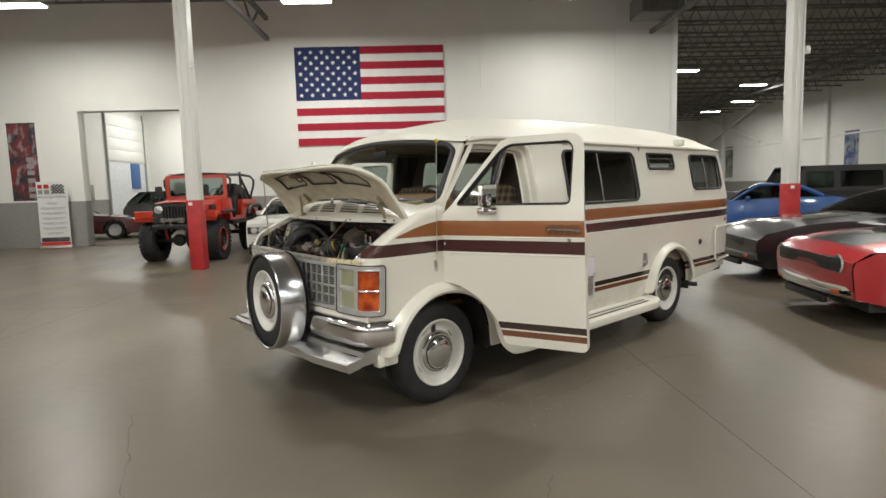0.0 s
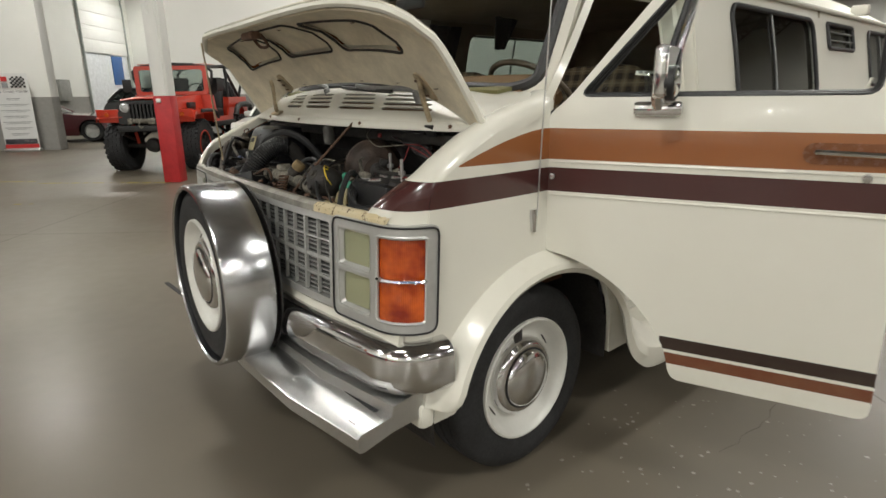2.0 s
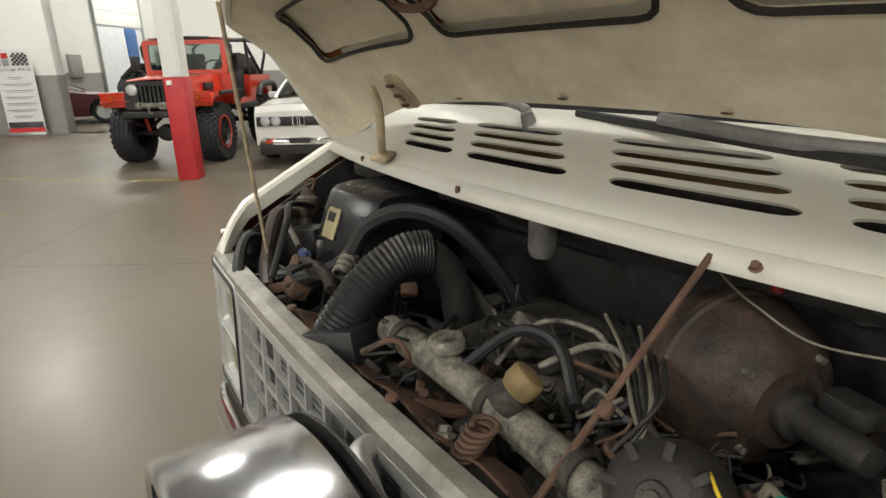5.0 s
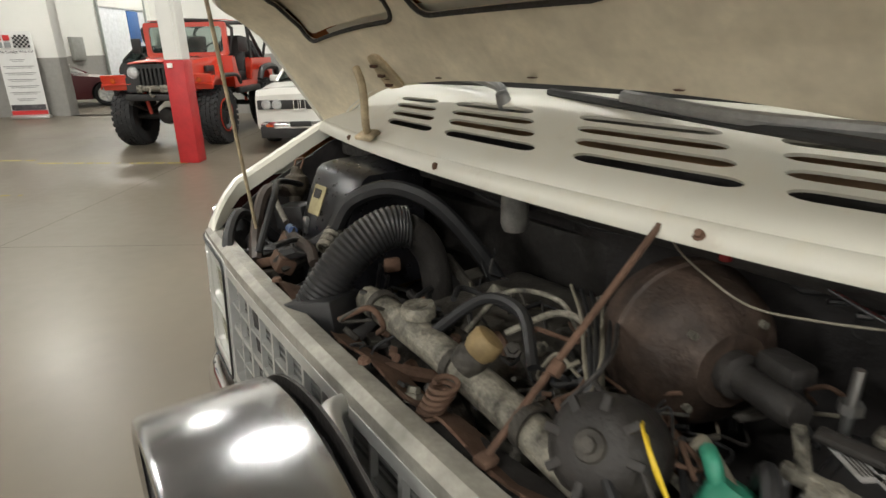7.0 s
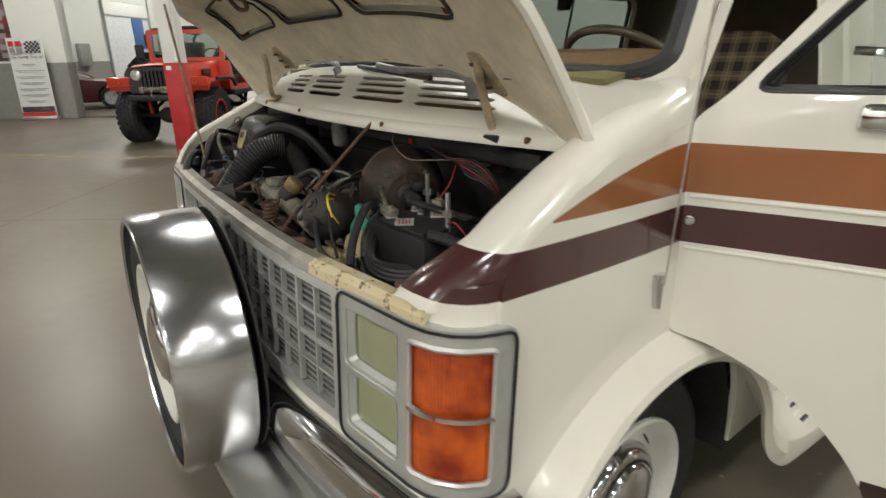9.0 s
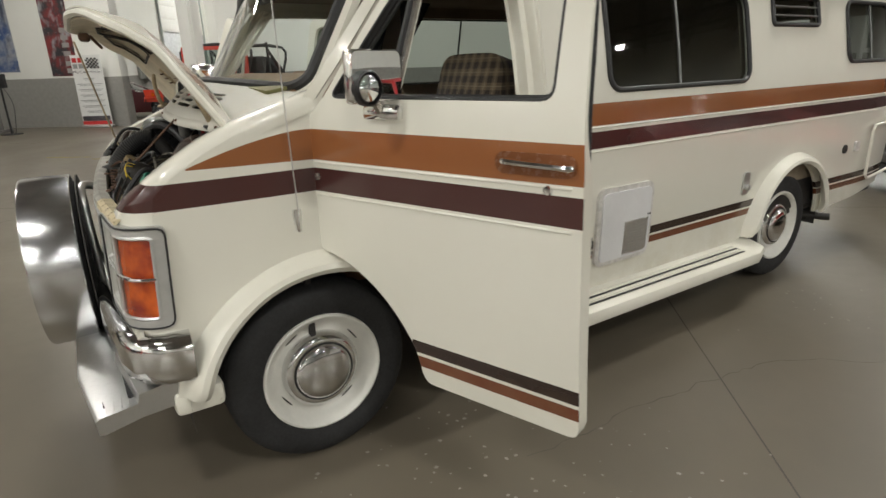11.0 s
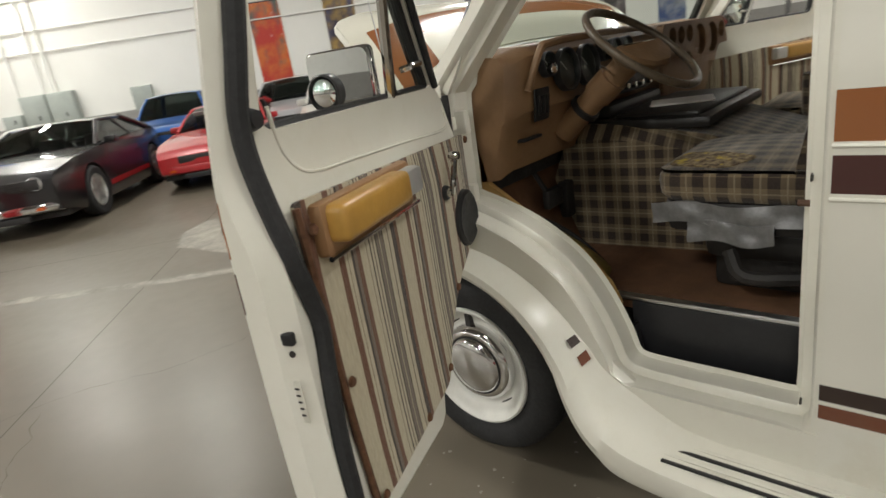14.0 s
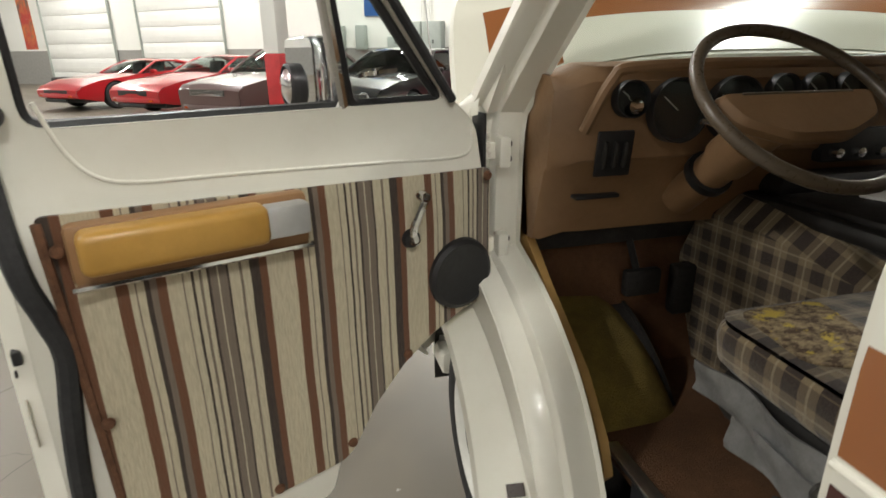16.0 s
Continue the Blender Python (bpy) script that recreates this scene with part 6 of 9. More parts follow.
part("hinge_slot", moved(box(-0.022, -0.006, -0.02, 0.022, 0.006, 0.02, 0.004), pose(-0.70, 0.235, 1.255, -20)), BLACK, van)
part("bump_stop", lathe([(0, 0.045), (0.028, 0.04), (0.034, 0.02), (0.03, 0.0)], 20, pose(-0.855, 0.50, 1.02)), RUBBER, van)
part("bump_stop", lathe([(0, 0.03), (0.02, 0.028), (0.022, 0.0)], 16, pose(0.86, 0.50, 1.03)), RUBBER, van)
for x in (-0.78, -0.41, 0.02, 0.41, 0.8):
    part("lip_bolt", lathe([(0, 0.008), (0.009, 0.006), (0.011, 0.0)], 8, pose(x, front_y(x, 1.04) - 0.04, 1.041)), RUSTY, van)
for x in (-0.9, -0.79, -0.335, 0.2, 0.64):
    p = cowl(x, 0) + Vector((0, 0.018, -0.012))
    part("cowl_bolt", lathe([(0, 0.006), (0.005, 0.005), (0.006, 0.0), (0.009, -0.001)], 10, Matrix.Translation(p) @ pose(0, 0, 0.0, -48)), RUSTY, van)

# wipers, lying low along the foot of the windshield
for pts in (((-0.60, 0.205, 1.372), (-0.55, 0.205, 1.392), (-0.33, 0.20, 1.396), (-0.13, 0.165, 1.408)), ((0.137, 0.165, 1.388), (0.17, 0.158, 1.412), (0.32, 0.125, 1.425), (0.50, 0.08, 1.435))):
    wip = part("wiper", tube(list(pts), 0.010, 8, 5), WIPERC, van, "grey wiper arm")
    part("wiper_blade", tube([Vector(pts[2]) + Vector((-0.16, 0.035, -0.012)), Vector(pts[2]) + Vector((0, 0.0, -0.008)), Vector(pts[3]) + Vector((0.18, -0.03, -0.004))], 0.007, 6, 0), BLACK, wip)
    part("wiper_pivot", lathe([(0, 0.026), (0.012, 0.024), (0.015, 0.0), (0.015, -0.02)], 14, Matrix.Translation(pts[0]) @ pose(0, 0, -0.008, -25)), WIPERC, wip)


# ---------------------------------------------------------------- cab
TAN = simple("tan_dash_plastic", (0.235, 0.135, 0.066), 0.5, var=0.12, scale=7, bump=0.12, bscale=160)
CARPET = simple("brown_carpet", (0.125, 0.058, 0.026), 0.98, var=0.35, scale=9, bump=0.6, bscale=220)
MUSTARD = simple("mustard_carpet", (0.20, 0.14, 0.03), 0.98, var=0.3, scale=12, bump=0.6, bscale=220)
KICK = simple("gold_tan_trim", (0.40, 0.24, 0.08), 0.6, var=0.15, scale=9)
PLAID = plaid()
WORN = worn_cloth()
TAPE = simple("silver_duct_tape", (0.22, 0.22, 0.225), 0.38, 0.4, 0.25, 25, 0.3, bscale=30)
DARKV = simple("black_vinyl", (0.018, 0.016, 0.015), 0.5, var=0.3, scale=9)
LINER = simple("tan_headlining", (0.22, 0.18, 0.13), 0.95, var=0.2, scale=3)
OLIVE = simple("olive_dash_cover", (0.20, 0.19, 0.075), 0.6, var=0.15, scale=8)
CLOTHB = simple("black_curtain_cloth", (0.02, 0.02, 0.024), 0.95, var=0.3, scale=7)

part("cab_floor", box(-0.80, -4.6, 0.62, 0.80, -0.02, 0.66, 0.004), CARPET, van, "brown carpeted floor")
part("floor_edge", box(-0.94, -4.6, 0.44, -0.82, -1.10, 0.655, 0.01), DARKV, van)
part("floor_edge", box(0.82, -4.6, 0.44, 0.94, -1.10, 0.655, 0.01), DARKV, van)
part("underbody", box(-0.93, -4.65, 0.40, 0.93, -1.10, 0.44, 0.01), SOOT, van)
well_mat = simple("black_ribbed_rubber", (0.02, 0.02, 0.022), 0.45, var=0.2, scale=9)
for s in (-1, 1):
    x0, x1 = (-0.965, -0.80) if s < 0 else (0.80, 0.965)
    well = part("step_well", box(x0, -1.055, 0.425, x1, -0.575, 0.445, 0.008), well_mat, van, "black rubber step well")
    part("well_riser", box(s * 0.80 - 0.01, -1.04, 0.43, s * 0.80 + 0.01, -0.555, 0.652, 0.004), well_mat, well)
    part("well_end", box(s * 0.83 - 0.03, -1.05, 0.43, s * 0.83 + 0.03, -1.035, 0.66, 0.004), well_mat, well)
    part("well_end", moved(box(-0.03, -0.006, -0.075, 0.03, 0.006, 0.075, 0.003), pose(s * 0.83, -0.58, 0.51, -8)), well_mat, well)
    for k in range(4):
        part("well_rib", tube([(s * 0.82, -0.62 - 0.0 * k, 0.447), (s * (0.83 + 0.03 * k), -0.62, 0.449), (s * (0.83 + 0.03 * k), -1.02, 0.449)], 0.005, 6, 0), well_mat, well)
    part("sill_trim", box(s * 0.80 - 0.016, -1.05, 0.655, s * 0.80 + 0.016, -0.455, 0.668, 0.004), ALU, van, "aluminium trim strip")
    # jamb round the door opening
    edge = [(-0.035, 1.34), (-0.035, 1.1), (-0.035, 0.985), (-0.07, 0.955), (-0.16, 0.925), (-0.27, 0.88), (-0.365, 0.82), (-0.435, 0.755), (-0.49, 0.67), (-0.53, 0.58), (-0.555, 0.505), (-0.60, 0.468), (-0.70, 0.46), (-0.85, 0.46), (-1.015, 0.46), (-1.05, 0.48), (-1.062, 0.54), (-1.062, 0.8), (-1.062, 1.2), (-1.056, 1.6), (-1.045, 1.74), (-0.99, 1.79), (-0.8, 1.795), (-0.46, 1.79), (-0.41, 1.76), (-0.2, 1.52), (-0.06, 1.365)]
    loop2 = smooth_path([Vector((y, z)) for y, z in edge + edge[:1]], 4)[:-1]
    cy, cz = -0.6, 1.1
    rings = []
    for depth, shrink in ((0.0, -0.035), (0.0, 0.0), (0.012, 0.008), (0.05, 0.012), (0.055, 0.03), (0.06, 0.035), (0.115, 0.04), (0.12, 0.055)):
        ring = []
        for i, p in enumerate(loop2):
            a, b = loop2[i - 1], loop2[(i + 1) % len(loop2)]
            d = (b - a).normalized()
            n = Vector((-d[1], d[0]))
            if n.dot(Vector((cy, cz)) - p) < 0:
                n = -n
            q = p + n * shrink
            x = half(min(q[0], 0.0), q[1]) - 0.004 - depth
            ring.append((s * x, q[0], q[1]))
        rings.append(ring)
    part("door_jamb", loft(rings, False), CREAM, van, "cream door jamb")
    for z in (1.0, 1.235):
        hg = part("door_hinge", joined(box(s * 0.925 - 0.014, -0.105, z - 0.036, s * 0.925 + 0.014, -0.038, z + 0.036, 0.006), tube([(s * 0.955, -0.046, z - 0.04), (s * 0.955, -0.046, z + 0.04)], 0.011, 10, 0), box(s * 0.955 - 0.02, -0.07, z - 0.02, s * 0.955 + 0.02, -0.046, z + 0.02, 0.005)), CREAM_OLD, van, "cream painted door hinge")
        for dz in (-0.018, 0.018):
            part("hinge_bolt", lathe([(0, 0.007), (0.007, 0.006), (0.008, 0.0)], 8, pose(s * 0.911, -0.085, z + dz, 0, -90 * s)), SOOT, hg)
    part("striker", joined(tube([(s * 0.91, -1.035, 1.01), (s * 0.91, -1.0, 1.01)], 0.008, 8, 0), box(s * 0.91 - 0.015, -1.042, 0.99, s * 0.91 + 0.015, -1.036, 1.03, 0.003)), RUSTY, van)
    for z in (0.53, 1.08):
        part("jamb_plug", lathe([(0, 0.004), (0.009, 0.003), (0.01, 0.0)], 10, pose(s * 0.955, -1.03, z, 90)), SOOT, van)
    part("kick_panel", sheet([(0.03, 0.865), (0.03, 1.30), (-0.06, 1.28), (-0.11, 1.02), (-0.22, 0.945), (-0.42, 0.825), (-0.515, 0.725), (-0.545, 0.66), (-0.50, 0.60), (-0.435, 0.61), (-0.355, 0.715), (-0.25, 0.795), (-0.13, 0.845)], lambda u, v: (s * 0.845, u, v), (), 0.06, 0.02), KICK, van, "gold-tan kick panel")
    hump = [[(s * x, 0.50 * math.cos(radians(a)) - 0.02, 0.36 + (0.50 - e) * math.sin(radians(a))) for x, e in ((0.84, 0.0), (0.78, 0.0), (0.66, 0.01), (0.60, 0.05), (0.57, 0.12))] for a in range(60, 151, 9)]
    part("wheel_hump", loft(hump, False, False), MUSTARD, van, "mustard carpet over the wheel hump")
    part("cab_wall", sheet([(-1.09, 0.64), (-4.65, 0.64), (-4.65, 1.84), (-1.09, 1.84)][::-1], lambda u, v: (s * (half(u, v) - 0.05), u, v), [WIN["side"], WIN["rear"], WIN["vent"]], 0.15, 0.006), LINER, van)
part("headlining", box(-0.84, -4.6, 1.83, 0.84, -0.42, 1.845, 0.003), LINER, van)
part("rear_partition", flat(rect(-0.9, 0.62, 0.9, 1.84), (), 0.02, "y", -2.75), LINER, van)

# dash
prof = [(-0.02, 1.40), (-0.16, 1.435), (-0.245, 1.428), (-0.275, 1.40), (-0.255, 1.27), (-0.25, 1.235), (-0.235, 1.225), (-0.20, 1.14), (-0.17, 1.05), (-0.10, 1.045), (0.0, 1.10), (0.0, 1.3)]
secs = []
for x, k in ((-0.865, 0.80), (-0.85, 0.86), (-0.80, 0.97), (-0.76, 1.0), (-0.5, 1.0), (-0.24, 1.0), (0.2, 0.94), (0.6, 0.92), (0.865, 0.85)):
    secs.append([(x, y * k, z - (0.02 if abs(x) > 0.84 else 0)) for y, z in prof])
dash = part("dash", loft(secs), TAN, van, "tan moulded dash with round gauges")
part("dash_cover", sheet(rect(-0.84, -0.17, 0.84, 0.06), lambda u, v: (u, v, 1.415 - 0.015 * (abs(u) / 0.84) ** 2 - max(0.0, v) * 0.3), (), 0.1, 0.012), OLIVE, dash)
GAUGES = ((-0.725, 1.365, 0.036), (-0.612, 1.338, 0.064), (-0.472, 1.338, 0.064), (-0.36, 1.372, 0.034), (-0.275, 1.372, 0.034), (-0.19, 1.372, 0.034))
part("binnacle", flat(softened([(-0.805, 1.302), (-0.765, 1.402), (-0.72, 1.424), (-0.1, 1.424), (-0.1, 1.30), (-0.36, 1.30), (-0.40, 1.262), (-0.66, 1.262), (-0.70, 1.302)], 0.02), [[(x + r * 1.04 * math.cos(q), z + r * 1.04 * math.sin(q)) for q in np.linspace(0, 2 * math.pi, 33)[:-1]] for x, z, r in GAUGES], 0.03, "-y", -0.27), TAN, dash, "raised tan instrument panel")
part("binnacle_brow", tube([(-0.815, -0.265, 1.30), (-0.772, -0.29, 1.405), (-0.72, -0.30, 1.428), (-0.4, -0.30, 1.432), (-0.09, -0.298, 1.428)], 0.012, 8, 5), TAN, dash)
for x, z, r in GAUGES:
    gm = pose(x, -0.283, z, 86)
    gauge = part("gauge", lathe([(0, 0.0), (r * 0.92, 0.0), (r * 0.95, 0.008), (r, 0.017), (r * 1.05, 0.017), (r * 1.06, -0.01)], 32, gm), BLACK, dash, "round black gauge")
    part("gauge_needle", moved(box(-0.0012, 0, 0.004, 0.0012, r * 0.7, 0.005), gm @ pose(0, 0, 0, 0, 0, 50)), LABELW, gauge)
    part("gauge_glass", lathe([(0, 0.0095), (r * 0.93, 0.0085)], 32, gm), GLASS, gauge)
part("light_switch", lathe([(0, 0.022), (0.016, 0.02), (0.018, 0.0)], 18, pose(-0.725, -0.29, 1.352, 85)), CHROME, dash)
sw = part("switch_plate", moved(box(-0.043, -0.05, 0, 0.043, 0.05, 0.008, 0.004), pose(-0.738, -0.256, 1.25, 96)), BLACK, dash)
for k in range(3):
    part("switch_lever", moved(box(-0.006, -0.03, 0.006, 0.006, 0.03, 0.018, 0.004), pose(-0.763 + 0.024 * k, -0.256, 1.25, 96)), SOOT, sw)
part("vent_slot", box(-0.80, -0.222, 1.14, -0.69, -0.19, 1.15, 0.003), BLACK, dash)
part("radio", box(-0.20, -0.262, 1.20, 0.05, -0.23, 1.28, 0.006), BLACK, dash)
for x in (-0.17, 0.02, -0.11, -0.05):
    part("radio_knob", lathe([(0, 0.022), (0.011, 0.02), (0.013, 0.0)], 14, pose(x, -0.262, 1.225, 90)), CHROME, dash)
part("glove_box", box(0.2, -0.25, 1.14, 0.7, -0.225, 1.30, 0.012), TAN, dash)
part("dash_screw", lathe([(0, 0.004), (0.006, 0.003), (0.007, 0)], 10, pose(-0.815, -0.208, 1.205, 90)), SOOT, dash)

# steering wheel and column
sm = Matrix.Translation((-0.515, -0.497, 1.372)) @ pose(0, 0, 0, 39, 0, 0)
WOODY = simple("brown_wheel_rim", (0.10, 0.075, 0.05), 0.3, var=0.25, scale=12)
wheel_ = part("steering_wheel", moved(tube([(0.195 * math.cos(2 * math.pi * k / 40), 0.195 * math.sin(2 * math.pi * k / 40), 0) for k in range(40)], 0.0125, 10, 0, True), sm), WOODY, van, "brown two-spoke steering wheel")
part("wheel_hub", moved(loft([[(x * e, y * e, z) for x, y in softened([(-0.175, 0.02), (0.175, 0.02), (0.15, -0.045), (0.06, -0.085), (-0.06, -0.085), (-0.15, -0.045)], 0.02)] for z, e in ((-0.045, 0.7), (-0.02, 0.98), (-0.005, 1.0), (0.006, 0.92))]), sm), TAN, wheel_)
part("hub_trim", moved(box(-0.12, 0.012, 0.0, 0.12, 0.02, 0.008, 0.003), sm), CHROME, wheel_)
colm = part("steering_column", joined(tube([(-0.515, -0.465, 1.345), (-0.52, -0.32, 1.222), (-0.52, -0.20, 1.12)], 0.042, 16, 3), tube([(-0.52, -0.40, 1.29), (-0.52, -0.34, 1.24)], 0.05, 16, 2)), TAN, van, "tan steering column")
part("column_collar", tube([(-0.52, -0.30, 1.205), (-0.52, -0.285, 1.192)], 0.053, 16, 0), BLACK, colm)
part("column_lever", tube([(-0.56, -0.42, 1.30), (-0.64, -0.43, 1.33), (-0.665, -0.43, 1.335)], 0.005, 6, 3), CHROME, colm)
part("ignition_lock", lathe([(0, 0.02), (0.012, 0.018), (0.014, 0)], 14, pose(-0.475, -0.36, 1.27, 60)), CHROME, colm)
part("pedal", joined(box(-0.62, -0.18, 0.86, -0.52, -0.15, 0.93, 0.008), tube([(-0.57, -0.15, 0.9), (-0.57, -0.05, 1.05)], 0.01, 6, 0)), SOOT, van)
part("pedal", box(-0.46, -0.16, 0.78, -0.40, -0.12, 0.92, 0.008), SOOT, van)
part("toe_board", sheet(rect(-0.85, 0, 0.85, 1), lambda u, v: (u, -0.02 - 0.16 * (1 - v), 0.66 + 0.4 * v), (), 0.2, 0.01), CARPET, van)
part("under_dash", box(-0.84, -0.10, 0.98, 0.84, 0.0, 1.12, 0.01), SOOT, van)

# plaid engine cover
cov = []
for y, w, h in ((-0.08, 0.40, 0.98), (-0.14, 0.40, 1.12), (-0.35, 0.385, 1.11), (-0.62, 0.36, 1.06), (-0.82, 0.34, 1.0), (-0.88, 0.33, 0.93)):
    cov.append([(-w, y, 0.655), (-w, y, h - 0.05), (-w + 0.05, y, h), (-0.12, y, h + 0.01), (0.12, y, h + 0.01), (w - 0.05, y, h), (w, y, h - 0.05), (w, y, 0.655)])
part("engine_cover", loft(cov), PLAID, van, "engine cover in brown plaid cloth")
tray = part("cover_tray", box(-0.34, -0.64, 1.085, 0.32, -0.16, 1.125, 0.015), DARKV, van, "black console on the engine cover")
part("tray_top", box(-0.32, -0.6, 1.12, 0.28, -0.30, 1.142, 0.012), DARKV, tray)
part("tray_box", box(-0.3, -0.28, 1.12, 0.2, -0.15, 1.175, 0.02), DARKV, tray)
part("paper_sheet", moved(box(-0.08, -0.11, 0, 0.08, 0.11, 0.006), pose(-0.08, -0.46, 1.1435, 0, 0, 20)), LABELW, van)


def cushion(loop_xy, z0, z1, puff=0.03):
    """A soft block over a plan outline."""
    l = dense(softened(loop_xy, 0.05), 0.05)
    cx, cy_ = sum(p[0] for p in l) / len(l), sum(p[1] for p in l) / len(l)
    top = sheet(softened(loop_xy, 0.05), lambda u, v: (u, v, z1 + puff * (1 - max(abs(u - cx) / 0.3, abs(v - cy_) / 0.3) ** 2)), (), 0.05)
    secs_ = [[(cx + (x - cx) * e, cy_ + (y - cy_) * e, z) for x, y in l] for z, e in ((z0, 0.93), (z0 + 0.02, 1.0), (z1 - 0.025, 1.02), (z1 - 0.006, 1.01), (z1, 0.99))]
    return joined(loft(secs_, False), top)


def seat(x0, x1, taped):
    t = new("driver_seat" if taped else "passenger_seat")
    t.parent = van
    t["label"] = "plaid cloth bucket seat, its base patched with silver tape" if taped else "plaid cloth bucket seat"
    c = (x0 + x1) / 2
    part("seat_cushion", cushion([(x0, -0.615), (x1, -0.615), (x1, -1.12), (x0, -1.12)], 0.945, 1.03), PLAID, t)
    part("seat_base", joined(box(x0 + 0.01, -1.1, 0.85, x1 - 0.01, -0.63, 0.95, 0.03), box(x0 + 0.06, -1.05, 0.76, x1 - 0.06, -0.72, 0.86, 0.03)), DARKV, t)
    part("seat_pedestal", joined(box(c - 0.15, -1.0, 0.66, c + 0.15, -0.74, 0.78, 0.02), tube([(x0 + 0.03, -0.80, 0.80), (x0 + 0.0, -0.85, 0.74), (x0 + 0.04, -1.0, 0.74)], 0.02, 8, 5)), SOOT, t)
    part("backrest", sheet(softened(rect(x0 + 0.01, 0, x1 - 0.01, 0.52), 0.09), lambda u, v: (u, -1.05 - 0.20 * v + 0.035 * (1 - min(1.0, abs(u - c) / 0.25) ** 3) * (1 - abs(v - 0.26) / 0.3), 0.98 + 0.93 * v), (), 0.05, 0.10), PLAID, t)
    if taped:
        def strip(y0, y1, z0, z1, off, seed):
            r = random.Random(seed)
            a_, b_, c_ = r.uniform(30, 50), r.uniform(50, 80), r.uniform(0, 6)
            return sheet(rect(-y1, z0, -y0, z1), lambda u, v: (x0 - off - 0.004 * math.sin(a_ * u + b_ * v + c_) - 0.003 * math.sin(95 * v - 40 * u) - 0.10 * (z1 - v) * off * 6, -u, v + 0.006 * math.sin(a_ * 0.7 * u + c_)), (), 0.016, 0.004)
        part("tape", strip(-1.06, -0.60, 0.885, 0.945, 0.005, 1), TAPE, t, "crumpled strip of silver duct tape")
        part("tape", strip(-0.92, -0.70, 0.835, 0.895, 0.008, 2), TAPE, t)
        part("tape", moved(box(-0.2, -0.005, -0.035, 0.2, 0.005, 0.035, 0.003), pose(c, -0.622, 0.905, 10, 0, 0)), TAPE, t)
        part("worn_patch", sheet(softened([(x0 + 0.01, -0.80), (x0 + 0.03, -0.635), (x0 + 0.2, -0.63), (x0 + 0.16, -0.72), (x0 + 0.10, -0.86)], 0.03), lambda u, v: (u, v, 1.034 + 0.03 * (1 - max(abs(u - c) / 0.3, abs(v + 0.8675) / 0.3) ** 2)), (), 0.03, 0.003), WORN, t, "worn patch with yellow foam showing")
    else:
        part("seat_arm", cushion([(x0 - 0.03, -0.78), (x0 + 0.08, -0.78), (x0 + 0.08, -1.15), (x0 - 0.03, -1.15)], 1.0, 1.16, 0.01), PLAID, t)
    return t


seat(-0.735, -0.235, True)
seat(0.30, 0.80, False)
# curtains
for x0, y0, w, top, low in ((0.82, -1.06, 0.28, 1.80, 1.38), (-0.80, -1.30, 0.2, 1.80, 1.2), (0.30, -1.12, 0.22, 1.80, 1.62)):
    part("curtain", sheet(rect(0, 0, w, 1), lambda u, v: (x0 - 0.02 * math.sin(u * 55), y0 - u * (0.45 + 0.55 * v) + 0.012 * math.sin(u * 90), low + (top - low) * v), (), 0.025, 0.006), CLOTHB, van, "black cloth curtain tied back")
part("inside_mirror", joined(box(-0.10, -0.26, 1.74, 0.10, -0.24, 1.79, 0.01), tube([(0, -0.25, 1.79), (0, -0.21, 1.83)], 0.008, 6, 0)), BLACK, van)

# ---------------------------------------------------------------- passenger's door and cargo door, both open
far_door = new("passenger_door")
far_door.parent = van
far_door["label"] = "open passenger door with striped cloth lining"
far_door.matrix_local = mirror_x @ pose(-0.985, HINGE_Y, 0, 0, 0, -64)
for o in list(door.children):
    if o.name.split(".")[0] in ("door_skin", "door_inner_frame", "door_edge", "window_reveal", "window_channel", "door_lining", "armrest", "vent_pane", "door_mirror"):
        c = new(o.name.split(".")[0], o.data)
        c.parent = far_door
        for k in o.children:
            d = new(k.name.split(".")[0], k.data)
            d.parent = c
cargo = new("cargo_door")
cargo.parent = van
cargo.matrix_local = pose(1.0, -1.10, 0, 0, 0, 100)
part("cargo_skin", sheet([(-u, z) for u, z in softened([(0.0, 0.47), (0.62, 0.47), (0.62, 1.80), (0.0, 1.80)], 0.05)], lambda a, v: (half(-1.5, v) - 1.0, a, v), [[(-u, z) for u, z in rounded(0.1, 1.33, 0.53, 1.74, 0.06)]], 0.08, 0.05), PAINT, cargo)
part("cargo_pane", sheet([(-u, z) for u, z in rounded(0.1, 1.33, 0.53, 1.74, 0.06)], lambda a, v: (half(-1.5, v) - 1.02, a, v), (), 0.1, 0), DARKGLASS, cargo)
part("cargo_handle", tube([(0.02, -0.50, 1.21), (0.035, -0.52, 1.21), (0.035, -0.58, 1.21), (0.02, -0.60, 1.21)], 0.01, 8, 3), CHROME, cargo)

# ---------------------------------------------------------------- things on the driver's side panel
hv = part("heater_door", side_sheet(rounded(-1.81, 0.468, -1.402, 0.862, 0.05), -1, (), 0.016, 0.05, 0.016), LABELW, van, "white water-heater door with a grey vent")
part("heater_flap", side_sheet(rounded(-1.785, 0.49, -1.428, 0.838, 0.03), -1, (), 0.024, 0.05, 0.008), simple("white_plastic", (0.72, 0.72, 0.73), 0.4, var=0.04), hv)
part("heater_vent", side_sheet(rect(-1.772, 0.503, -1.592, 0.678), -1, (), 0.0255, 0.05, 0.003), ALU, hv, "grey louvred vent")
for k in range(12):
    z = 0.509 + 0.0143 * k
    part("louvre", side_sheet(rect(-1.768, z, -1.596, z + 0.006), -1, (), 0.028, 0.08, 0.003), ALU, hv)
